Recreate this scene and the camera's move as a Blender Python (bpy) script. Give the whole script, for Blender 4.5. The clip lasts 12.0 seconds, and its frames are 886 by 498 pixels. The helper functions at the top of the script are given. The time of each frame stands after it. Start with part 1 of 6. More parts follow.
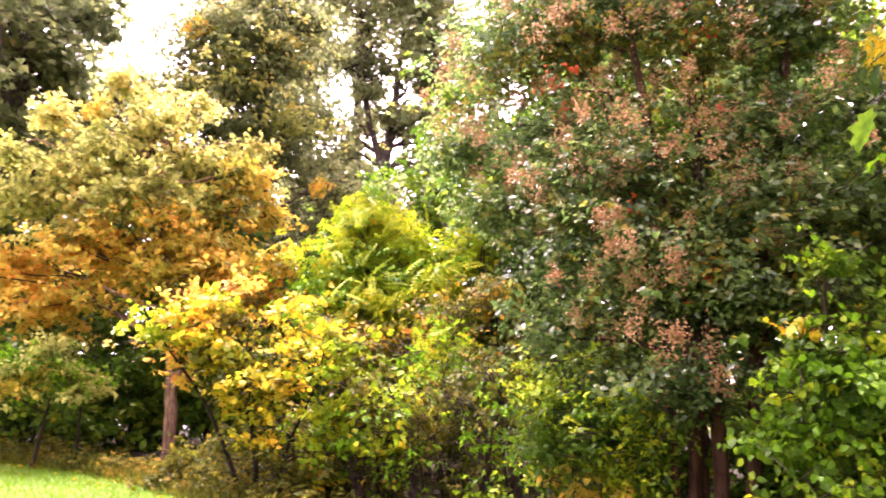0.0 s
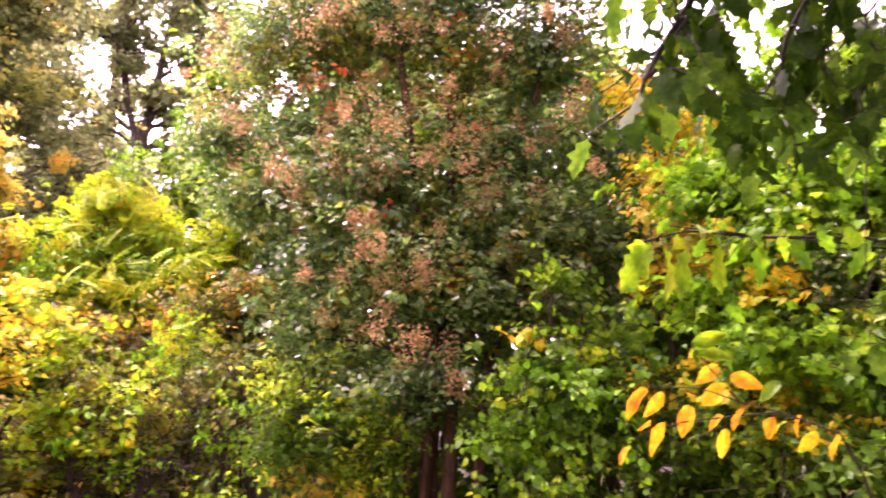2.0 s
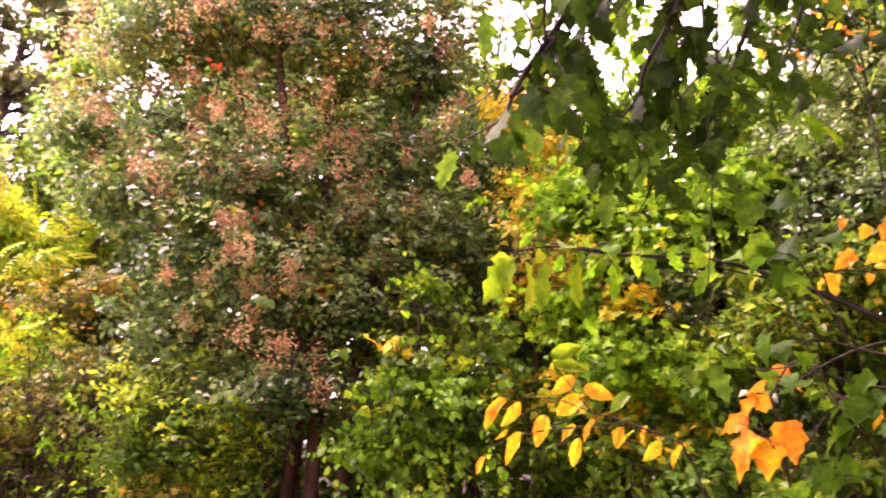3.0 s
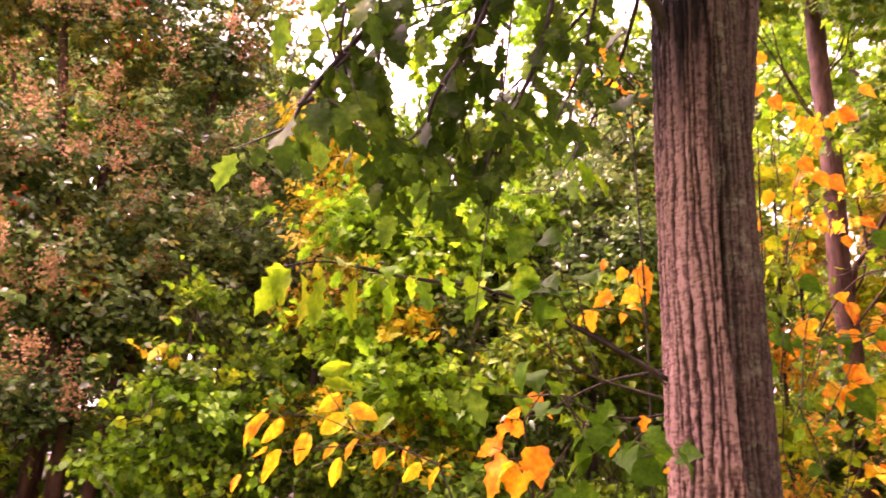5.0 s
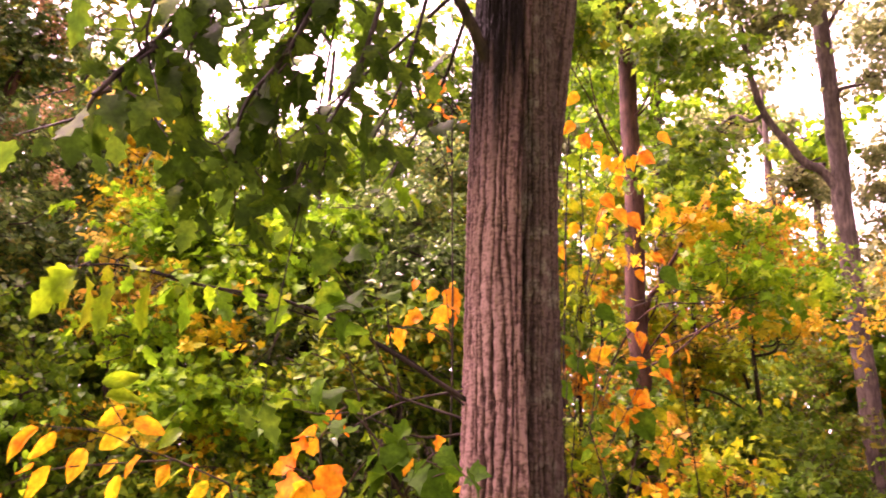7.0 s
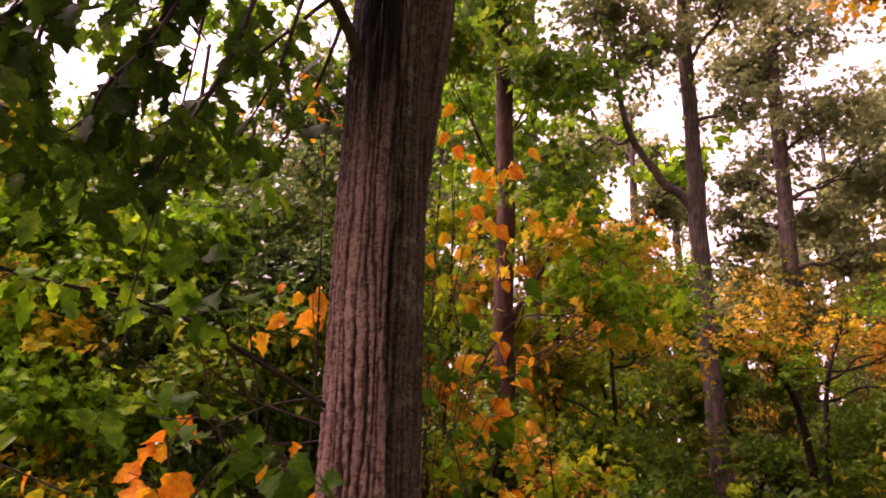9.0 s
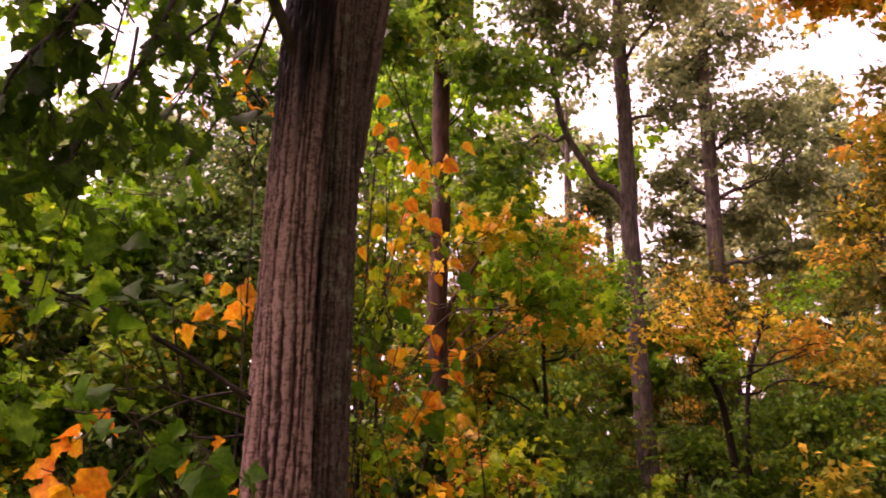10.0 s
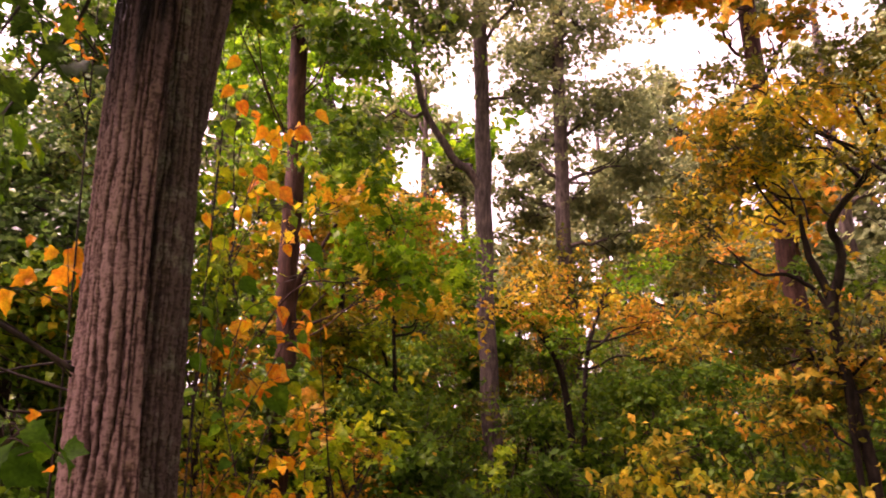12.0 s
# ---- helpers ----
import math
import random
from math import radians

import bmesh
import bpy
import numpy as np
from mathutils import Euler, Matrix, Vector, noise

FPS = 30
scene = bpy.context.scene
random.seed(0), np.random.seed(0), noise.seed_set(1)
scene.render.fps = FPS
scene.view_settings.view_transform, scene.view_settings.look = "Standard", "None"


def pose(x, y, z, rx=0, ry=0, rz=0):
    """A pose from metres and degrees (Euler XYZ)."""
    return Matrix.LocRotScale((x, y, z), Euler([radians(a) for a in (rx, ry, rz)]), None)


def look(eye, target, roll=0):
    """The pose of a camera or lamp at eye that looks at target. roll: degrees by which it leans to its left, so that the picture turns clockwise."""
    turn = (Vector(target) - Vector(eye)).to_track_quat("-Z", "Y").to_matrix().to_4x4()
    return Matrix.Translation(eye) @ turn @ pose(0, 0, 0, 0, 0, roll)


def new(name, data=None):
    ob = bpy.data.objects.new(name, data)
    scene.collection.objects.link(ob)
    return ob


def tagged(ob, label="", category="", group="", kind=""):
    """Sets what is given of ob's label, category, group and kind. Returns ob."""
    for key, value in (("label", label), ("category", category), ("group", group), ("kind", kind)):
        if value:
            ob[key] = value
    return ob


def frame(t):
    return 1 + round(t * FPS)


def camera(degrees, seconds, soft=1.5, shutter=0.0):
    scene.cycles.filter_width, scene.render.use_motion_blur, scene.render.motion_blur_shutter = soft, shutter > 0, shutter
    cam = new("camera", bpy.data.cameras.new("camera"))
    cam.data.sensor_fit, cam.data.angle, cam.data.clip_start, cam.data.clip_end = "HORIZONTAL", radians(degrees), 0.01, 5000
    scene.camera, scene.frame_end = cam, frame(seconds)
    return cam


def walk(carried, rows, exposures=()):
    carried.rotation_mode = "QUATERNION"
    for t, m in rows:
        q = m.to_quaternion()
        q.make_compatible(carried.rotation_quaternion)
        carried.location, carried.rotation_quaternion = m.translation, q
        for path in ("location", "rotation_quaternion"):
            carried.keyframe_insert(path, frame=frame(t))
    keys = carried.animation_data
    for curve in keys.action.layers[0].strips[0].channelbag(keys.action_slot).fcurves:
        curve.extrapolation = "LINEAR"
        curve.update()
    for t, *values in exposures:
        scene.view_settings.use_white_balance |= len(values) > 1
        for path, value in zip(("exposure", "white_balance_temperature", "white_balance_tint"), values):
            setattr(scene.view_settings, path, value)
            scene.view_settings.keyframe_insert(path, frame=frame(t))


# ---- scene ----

# ---------------- camera and walk ----------------
cam = camera(58.03, 12.0, soft=1.75, shutter=0.5)
PATH = [
    (0.0, 0.000, 0.000, 1.600, 103.40, 0.00, 0.00),
    (0.5, 0.025, -0.002, 1.602, 103.26, 0.04, -3.29),
    (1.0, 0.048, 0.021, 1.589, 103.19, -0.24, -7.43),
    (1.5, 0.068, 0.014, 1.590, 103.27, -0.57, -12.38),
    (2.0, 0.096, 0.006, 1.593, 103.52, -0.38, -17.36),
    (2.5, 0.124, 0.002, 1.593, 103.89, -0.37, -22.25),
    (3.0, 0.141, 0.001, 1.595, 104.15, -0.45, -26.41),
    (5.0, 0.212, -0.005, 1.598, 105.70, -1.73, -41.89),
    (5.5, 0.229, -0.016, 1.600, 106.32, -2.19, -44.98),
    (6.0, 0.249, -0.028, 1.599, 106.78, -1.93, -48.38),
    (6.5, 0.267, -0.038, 1.604, 106.99, -1.71, -51.47),
    (7.0, 0.279, -0.045, 1.612, 107.14, -1.73, -54.76),
    (9.0, 0.304, -0.084, 1.611, 107.90, -1.34, -63.86),
    (9.5, 0.319, -0.090, 1.605, 108.02, -1.00, -66.03),
    (10.0, 0.334, -0.098, 1.610, 107.55, -0.70, -68.41),
    (10.5, 0.339, -0.109, 1.610, 106.94, -0.16, -70.95),
    (11.0, 0.358, -0.112, 1.606, 106.61, 0.16, -73.53),
    (11.5, 0.378, -0.120, 1.603, 106.24, 0.43, -76.27),
    (12.0, 0.393, -0.121, 1.604, 105.81, 0.45, -78.77)]
walk(cam, [(row[0], pose(*row[1:])) for row in PATH],
     exposures=[(0.0, 4.55, 6900, 57), (3.0, 4.53, 7300, 74), (5.5, 4.65, 8000, 82), (7.0, 4.48, 7900, 82), (9.0, 3.05, 7800, 74), (12.0, 3.3, 7800, 68)])

# ---------------- world and sun ----------------
SUN_ELEV, SUN_BEARING = 62.0, -25.0
world = bpy.data.worlds.new("overcast_sky")
scene.world = world
world.use_nodes = True
wn = world.node_tree.nodes
wl = world.node_tree.links
sky = wn.new("ShaderNodeTexSky")
sky.sky_type = 'NISHITA'
sky.sun_disc = False
sky.sun_elevation, sky.sun_rotation = radians(SUN_ELEV), radians(SUN_BEARING)
sky.dust_density = 4.0
pale = wn.new("ShaderNodeHueSaturation")
pale.inputs["Saturation"].default_value = 0.12
wl.new(sky.outputs[0], pale.inputs["Color"])
wl.new(pale.outputs[0], wn["Background"].inputs["Color"])
wn["Background"].inputs["Strength"].default_value = 0.075
sun_data = bpy.data.lights.new("sun", 'SUN')
sun_data.energy, sun_data.angle, sun_data.color = 1.5, radians(50), (1.0, 0.96, 0.89)
sun = new("sun", sun_data)
sb, se = radians(SUN_BEARING), radians(SUN_ELEV)
sun.matrix_world = look((math.sin(sb) * math.cos(se) * 60, math.cos(sb) * math.cos(se) * 60, math.sin(se) * 60), (0, 0, 0))


# ---------------- materials ----------------
def node_mat(name):
    m = bpy.data.materials.new(name)
    m.use_nodes = True
    n = m.node_tree.nodes
    return m, n, m.node_tree.links, n["Principled BSDF"]


def ramp_of(n, colours):
    r = n.new("ShaderNodeValToRGB")
    e = r.color_ramp.elements
    while len(e) < len(colours):
        e.new(0.5)
    for el, (p, c) in zip(e, colours):
        el.position, el.color = p, (*c, 1)
    return r


def leaf_mat(name, colours, patch=0.9, scale=0.9, rough=0.5, through_light=0.48, single=False, spec=0.12):
    """Leaf blade: colour by leaf and by patch, a waxy face, light coming through."""
    m, n, l, bsdf = node_mat(name)
    if single:
        rnd = n.new("ShaderNodeObjectInfo").outputs["Random"]
    else:
        rnd = n.new("ShaderNodeNewGeometry").outputs["Random Per Island"]
    tc = n.new("ShaderNodeTexCoord")
    nz = n.new("ShaderNodeTexNoise")
    nz.inputs["Scale"].default_value = scale if not single else 2.6
    nz.inputs["Detail"].default_value = 3
    l.new(tc.outputs["Object"], nz.inputs["Vector"])
    if single:
        nz.noise_dimensions = '4D'
        own = n.new("ShaderNodeMath")
        own.operation = 'MULTIPLY'
        own.inputs[1].default_value = 40.0
        l.new(rnd, own.inputs[0])
        l.new(own.outputs[0], nz.inputs["W"])
    mr = n.new("ShaderNodeMapRange")
    mr.inputs["From Min"].default_value, mr.inputs["From Max"].default_value = 0.32, 0.68
    l.new(nz.outputs["Fac"], mr.inputs["Value"])
    mix = n.new("ShaderNodeMix")
    mix.inputs["Factor"].default_value = patch * 0.5 if not single else 0.5
    l.new(rnd, mix.inputs["A"])
    l.new(mr.outputs[0], mix.inputs["B"])
    r = ramp_of(n, colours)
    l.new(mix.outputs["Result"], r.inputs["Fac"])
    fine = n.new("ShaderNodeTexNoise")
    fine.inputs["Scale"].default_value, fine.inputs["Detail"].default_value = (7.0, 5) if single else (45.0, 2)
    l.new(tc.outputs["Object"], fine.inputs["Vector"])
    hsv = n.new("ShaderNodeHueSaturation")
    val = n.new("ShaderNodeMapRange")
    val.inputs["From Min"].default_value, val.inputs["From Max"].default_value = 0.3, 0.7
    val.inputs["To Min"].default_value, val.inputs["To Max"].default_value = 0.65, 1.3
    l.new(fine.outputs["Fac"], val.inputs["Value"])
    l.new(val.outputs[0], hsv.inputs["Value"])
    l.new(r.outputs[0], hsv.inputs["Color"])
    if single:
        # midrib and side veins in the blade's own coordinates
        sep = n.new("ShaderNodeSeparateXYZ")
        l.new(tc.outputs["Object"], sep.inputs[0])
        ax = n.new("ShaderNodeMath")
        ax.operation = 'ABSOLUTE'
        l.new(sep.outputs[0], ax.inputs[0])
        rib = n.new("ShaderNodeMapRange")
        rib.inputs["From Min"].default_value, rib.inputs["From Max"].default_value = 0.008, 0.03
        rib.inputs["To Min"].default_value, rib.inputs["To Max"].default_value = 0.82, 1.0
        l.new(ax.outputs[0], rib.inputs["Value"])
        run = n.new("ShaderNodeMath")
        run.operation = 'MULTIPLY_ADD'
        l.new(ax.outputs[0], run.inputs[0])
        run.inputs[1].default_value = -0.9
        l.new(sep.outputs[1], run.inputs[2])
        wave = n.new("ShaderNodeMath")
        wave.operation = 'PINGPONG'
        l.new(run.outputs[0], wave.inputs[0])
        wave.inputs[1].default_value = 0.055
        side = n.new("ShaderNodeMapRange")
        side.inputs["From Min"].default_value, side.inputs["From Max"].default_value = 0.003, 0.014
        side.inputs["To Min"].default_value, side.inputs["To Max"].default_value = 0.9, 1.0
        l.new(wave.outputs[0], side.inputs["Value"])
        veins = n.new("ShaderNodeMath")
        veins.operation = 'MULTIPLY'
        l.new(rib.outputs[0], veins.inputs[0])
        l.new(side.outputs[0], veins.inputs[1])
        vv = n.new("ShaderNodeMath")
        vv.operation = 'MULTIPLY'
        l.new(veins.outputs[0], vv.inputs[0])
        l.new(val.outputs[0], vv.inputs[1])
        l.new(vv.outputs[0], hsv.inputs["Value"])
    l.new(hsv.outputs[0], bsdf.inputs["Base Color"])
    bsdf.inputs["Roughness"].default_value = rough
    bsdf.inputs["Specular IOR Level"].default_value = spec
    tr = n.new("ShaderNodeBsdfTranslucent")
    l.new(hsv.outputs[0], tr.inputs["Color"])
    ms = n.new("ShaderNodeMixShader")
    ms.inputs["Fac"].default_value = through_light
    l.new(bsdf.outputs[0], ms.inputs[1])
    l.new(tr.outputs[0], ms.inputs[2])
    l.new(ms.outputs[0], n["Material Output"].inputs["Surface"])
    return m


def bark_mat(name, dark, light, scale=14.0, stretch=0.14, lichen=None, bump=0.6):
    """Bark: long upright furrows, blotches, and lichen where it has any."""
    m, n, l, bsdf = node_mat(name)
    tc = n.new("ShaderNodeTexCoord")
    mp = n.new("ShaderNodeMapping")
    mp.inputs["Scale"].default_value = (1, 1, stretch)
    l.new(tc.outputs["Object"], mp.inputs["Vector"])
    nz = n.new("ShaderNodeTexNoise")
    nz.inputs["Scale"].default_value, nz.inputs["Detail"].default_value, nz.inputs["Roughness"].default_value = scale, 8, 0.65
    l.new(mp.outputs[0], nz.inputs["Vector"])
    r = ramp_of(n, [(0.36, dark), (0.62, light)])
    l.new(nz.outputs["Fac"], r.inputs["Fac"])
    out = r.outputs[0]
    blot = n.new("ShaderNodeTexNoise")
    blot.inputs["Scale"].default_value, blot.inputs["Detail"].default_value = 3.5, 6
    l.new(tc.outputs["Object"], blot.inputs["Vector"])
    hs = n.new("ShaderNodeHueSaturation")
    mr = n.new("ShaderNodeMapRange")
    mr.inputs["From Min"].default_value, mr.inputs["From Max"].default_value = 0.3, 0.7
    mr.inputs["To Min"].default_value, mr.inputs["To Max"].default_value = 0.6, 1.35
    l.new(blot.outputs["Fac"], mr.inputs["Value"])
    l.new(mr.outputs[0], hs.inputs["Value"])
    l.new(out, hs.inputs["Color"])
    out = hs.outputs[0]
    if lichen:
        ln = n.new("ShaderNodeTexNoise")
        ln.inputs["Scale"].default_value, ln.inputs["Detail"].default_value, ln.inputs["Roughness"].default_value = 7.0, 8, 0.7
        l.new(tc.outputs["Object"], ln.inputs["Vector"])
        lr = ramp_of(n, [(0.56, (0, 0, 0)), (0.64, (0.6, 0.6, 0.6))])
        l.new(ln.outputs["Fac"], lr.inputs["Fac"])
        mx = n.new("ShaderNodeMix")
        mx.data_type = 'RGBA'
        l.new(lr.outputs[0], mx.inputs[0])
        l.new(out, mx.inputs[6])
        mx.inputs[7].default_value = (*lichen, 1)
        out = mx.outputs[2]
    l.new(out, bsdf.inputs["Base Color"])
    bsdf.inputs["Roughness"].default_value = 0.8
    bsdf.inputs["Specular IOR Level"].default_value = 0.1
    bp = n.new("ShaderNodeBump")
    bp.inputs["Strength"].default_value, bp.inputs["Distance"].default_value = bump, 0.012
    l.new(nz.outputs["Fac"], bp.inputs["Height"])
    l.new(bp.outputs[0], bsdf.inputs["Normal"])
    return m


def ground_mat(name, colours, scale):
    m, n, l, bsdf = node_mat(name)
    tc = n.new("ShaderNodeTexCoord")
    nz = n.new("ShaderNodeTexNoise")
    nz.inputs["Scale"].default_value, nz.inputs["Detail"].default_value, nz.inputs["Roughness"].default_value = scale, 10, 0.7
    l.new(tc.outputs["Object"], nz.inputs["Vector"])
    r = ramp_of(n, colours)
    l.new(nz.outputs["Fac"], r.inputs["Fac"])
    l.new(r.outputs[0], bsdf.inputs["Base Color"])
    bsdf.inputs["Roughness"].default_value = 0.9
    bp = n.new("ShaderNodeBump")
    bp.inputs["Strength"].default_value, bp.inputs["Distance"].default_value = 0.5, 0.03
    l.new(nz.outputs["Fac"], bp.inputs["Height"])
    l.new(bp.outputs[0], bsdf.inputs["Normal"])
    return m


def ridge_mat(name):
    """Deeply ridged bark: weathered pinkish-grey ridges, dark brown furrows, lichen patches."""
    m, n, l, bsdf = node_mat(name)
    tc = n.new("ShaderNodeTexCoord")
    # base colour runs from dark in the furrows to pale on the ridges
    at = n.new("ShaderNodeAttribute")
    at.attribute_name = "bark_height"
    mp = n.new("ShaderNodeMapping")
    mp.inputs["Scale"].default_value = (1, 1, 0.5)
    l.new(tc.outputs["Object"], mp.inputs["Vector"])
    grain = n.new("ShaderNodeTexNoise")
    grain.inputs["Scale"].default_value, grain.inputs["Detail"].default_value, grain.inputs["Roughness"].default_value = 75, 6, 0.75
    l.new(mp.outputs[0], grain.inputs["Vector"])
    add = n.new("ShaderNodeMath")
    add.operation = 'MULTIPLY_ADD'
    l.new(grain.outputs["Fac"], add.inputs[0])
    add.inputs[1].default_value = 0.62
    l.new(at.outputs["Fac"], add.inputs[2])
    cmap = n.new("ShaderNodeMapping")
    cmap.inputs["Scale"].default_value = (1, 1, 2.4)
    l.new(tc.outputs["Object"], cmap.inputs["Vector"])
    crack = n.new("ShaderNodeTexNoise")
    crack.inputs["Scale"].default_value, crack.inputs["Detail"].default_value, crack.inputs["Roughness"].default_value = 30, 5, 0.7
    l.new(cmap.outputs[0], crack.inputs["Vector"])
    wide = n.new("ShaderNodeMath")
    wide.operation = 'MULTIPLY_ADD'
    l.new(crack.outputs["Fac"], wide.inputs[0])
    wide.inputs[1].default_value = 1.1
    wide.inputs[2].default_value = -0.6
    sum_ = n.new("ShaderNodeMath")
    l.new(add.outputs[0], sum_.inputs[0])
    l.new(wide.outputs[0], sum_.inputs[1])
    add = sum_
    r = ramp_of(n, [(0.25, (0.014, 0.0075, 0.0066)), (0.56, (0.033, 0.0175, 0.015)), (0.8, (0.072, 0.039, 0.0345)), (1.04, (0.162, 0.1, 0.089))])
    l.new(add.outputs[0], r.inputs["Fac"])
    blot = n.new("ShaderNodeTexNoise")
    blot.inputs["Scale"].default_value, blot.inputs["Detail"].default_value, blot.inputs["Roughness"].default_value = 9.0, 8, 0.75
    l.new(tc.outputs["Object"], blot.inputs["Vector"])
    # darker past the fold, side shade put into the colour; grey-green lichen in patches
    shade_mask = n.new("ShaderNodeAttribute")
    shade_mask.attribute_name = "bark_shade"
    stain_shade = n.new("ShaderNodeAttribute")
    stain_shade.attribute_name = "stain_shade"
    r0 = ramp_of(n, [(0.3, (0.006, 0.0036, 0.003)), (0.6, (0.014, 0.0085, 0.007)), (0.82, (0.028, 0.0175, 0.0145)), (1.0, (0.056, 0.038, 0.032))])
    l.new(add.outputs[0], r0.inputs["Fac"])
    side_shade = n.new("ShaderNodeMix")
    side_shade.data_type = 'RGBA'
    l.new(shade_mask.outputs["Fac"], side_shade.inputs[0])
    l.new(r.outputs[0], side_shade.inputs[6])
    l.new(r0.outputs[0], side_shade.inputs[7])
    both = n.new("ShaderNodeMath")
    both.operation = 'MULTIPLY'
    l.new(shade_mask.outputs["Fac"], both.inputs[0])
    l.new(blot.outputs["Fac"], both.inputs[1])
    lr = ramp_of(n, [(0.52, (0, 0, 0)), (0.62, (0.75, 0.75, 0.75))])
    l.new(both.outputs[0], lr.inputs["Fac"])
    mx = n.new("ShaderNodeMix")
    mx.data_type = 'RGBA'
    l.new(lr.outputs[0], mx.inputs[0])
    l.new(side_shade.outputs[2], mx.inputs[6])
    r2 = ramp_of(n, [(0.4, (0.013, 0.0105, 0.008)), (0.75, (0.04, 0.035, 0.026)), (1.0, (0.1, 0.1, 0.075))])
    l.new(add.outputs[0], r2.inputs["Fac"])
    l.new(r2.outputs[0], mx.inputs[7])
    wet = n.new("ShaderNodeTexNoise")
    wet.inputs["Scale"].default_value, wet.inputs["Detail"].default_value = 2.4, 5
    wmap = n.new("ShaderNodeMapping")
    wmap.inputs["Scale"].default_value, wmap.inputs["Location"].default_value = (2.2, 2.2, 0.45), (0.3, 1.7, 0.6)
    l.new(tc.outputs["Object"], wmap.inputs["Vector"])
    l.new(wmap.outputs[0], wet.inputs["Vector"])
    wr = n.new("ShaderNodeMapRange")
    wr.inputs["From Min"].default_value, wr.inputs["From Max"].default_value = 0.38, 0.6
    wr.inputs["To Min"].default_value, wr.inputs["To Max"].default_value = 0.78, 1.2
    l.new(wet.outputs["Fac"], wr.inputs["Value"])
    hue = n.new("ShaderNodeHueSaturation")
    l.new(wr.outputs[0], hue.inputs["Value"])
    l.new(mx.outputs[2], hue.inputs["Color"])
    # stain and painted crown shade, both mixed into the upper trunk's colour
    upper_dark = n.new("ShaderNodeMix")
    upper_dark.data_type = 'RGBA'
    l.new(stain_shade.outputs["Fac"], upper_dark.inputs[0])
    l.new(hue.outputs[0], upper_dark.inputs[6])
    upper_dark.inputs[7].default_value = (0.0045, 0.0028, 0.0026, 1)
    l.new(upper_dark.outputs[2], bsdf.inputs["Base Color"])
    bsdf.inputs["Roughness"].default_value = 0.75
    bsdf.inputs["Specular IOR Level"].default_value = 0.07
    bp = n.new("ShaderNodeBump")
    bp.inputs["Strength"].default_value, bp.inputs["Distance"].default_value = 1.0, 0.012
    l.new(add.outputs[0], bp.inputs["Height"])
    l.new(bp.outputs[0], bsdf.inputs["Normal"])
    return m


BARK_OAK = ridge_mat("furrowed_bark")
BARK_BROWN = bark_mat("brown_bark", (0.022, 0.011, 0.008), (0.078, 0.037, 0.027), 22, 0.2)
BARK_GREY = bark_mat("grey_bark", (0.03, 0.022, 0.018), (0.105, 0.078, 0.066), 18, 0.2)
BARK_TAN = bark_mat("tan_bark", (0.09, 0.05, 0.034), (0.3, 0.18, 0.12), 20, 0.2)
BARK_DARK = bark_mat("dark_wet_bark", (0.007, 0.005, 0.004), (0.028, 0.019, 0.015), 25, 0.3)
TWIG = bark_mat("twig_bark", (0.014, 0.009, 0.007), (0.045, 0.029, 0.021), 40, 0.3)

G_DARK = leaf_mat("dark_glossy_leaf", [(0.0, (0.03, 0.075, 0.02)), (0.5, (0.085, 0.165, 0.04)), (0.8, (0.19, 0.27, 0.06)), (0.97, (0.42, 0.3, 0.06))], rough=0.26, through_light=0.58, spec=0.6)
G_MID = leaf_mat("green_leaf", [(0.0, (0.018, 0.056, 0.005)), (0.5, (0.058, 0.14, 0.009)), (0.85, (0.16, 0.24, 0.013)), (1.0, (0.5, 0.3, 0.015))], rough=0.36, spec=0.1, through_light=0.55)
G_BRIGHT = leaf_mat("bright_green_leaf", [(0.0, (0.026, 0.085, 0.004)), (0.5, (0.095, 0.25, 0.007)), (0.85, (0.25, 0.4, 0.012)), (1.0, (0.6, 0.42, 0.015))], rough=0.38, spec=0.1, through_light=0.57)
G_OLIVE = leaf_mat("olive_leaf", [(0.0, (0.034, 0.05, 0.008)), (0.45, (0.085, 0.1, 0.012)), (0.75, (0.19, 0.16, 0.015)), (1.0, (0.42, 0.2, 0.018))])
# base colour lightened and greyed, with a little distance haze painted in
G_FAR = leaf_mat("hazed_tree_leaf", [(0.0, (0.075, 0.105, 0.042)), (0.5, (0.16, 0.2, 0.075)), (0.85, (0.28, 0.29, 0.105)), (1.0, (0.42, 0.3, 0.1))], scale=0.4, through_light=0.62)
PALE = leaf_mat("pale_yellow_green_leaf", [(0.0, (0.15, 0.19, 0.03)), (0.4, (0.31, 0.34, 0.075)), (0.7, (0.5, 0.46, 0.12)), (1.0, (0.6, 0.36, 0.07))], through_light=0.55)
YEL_GREEN = leaf_mat("yellow_green_leaf", [(0.0, (0.07, 0.15, 0.005)), (0.4, (0.2, 0.32, 0.008)), (0.75, (0.4, 0.43, 0.012)), (1.0, (0.56, 0.32, 0.012))], through_light=0.5)
YELLOW = leaf_mat("yellow_leaf", [(0.0, (0.11, 0.17, 0.014)), (0.3, (0.31, 0.32, 0.016)), (0.55, (0.58, 0.41, 0.016)), (0.85, (0.64, 0.33, 0.014)), (1.0, (0.55, 0.17, 0.015))], through_light=0.45)
ORANGE = leaf_mat("orange_leaf", [(0.0, (0.2, 0.22, 0.03)), (0.3, (0.44, 0.38, 0.05)), (0.6, (0.66, 0.42, 0.055)), (0.9, (0.72, 0.3, 0.045)), (1.0, (0.62, 0.1, 0.025))], through_light=0.55)
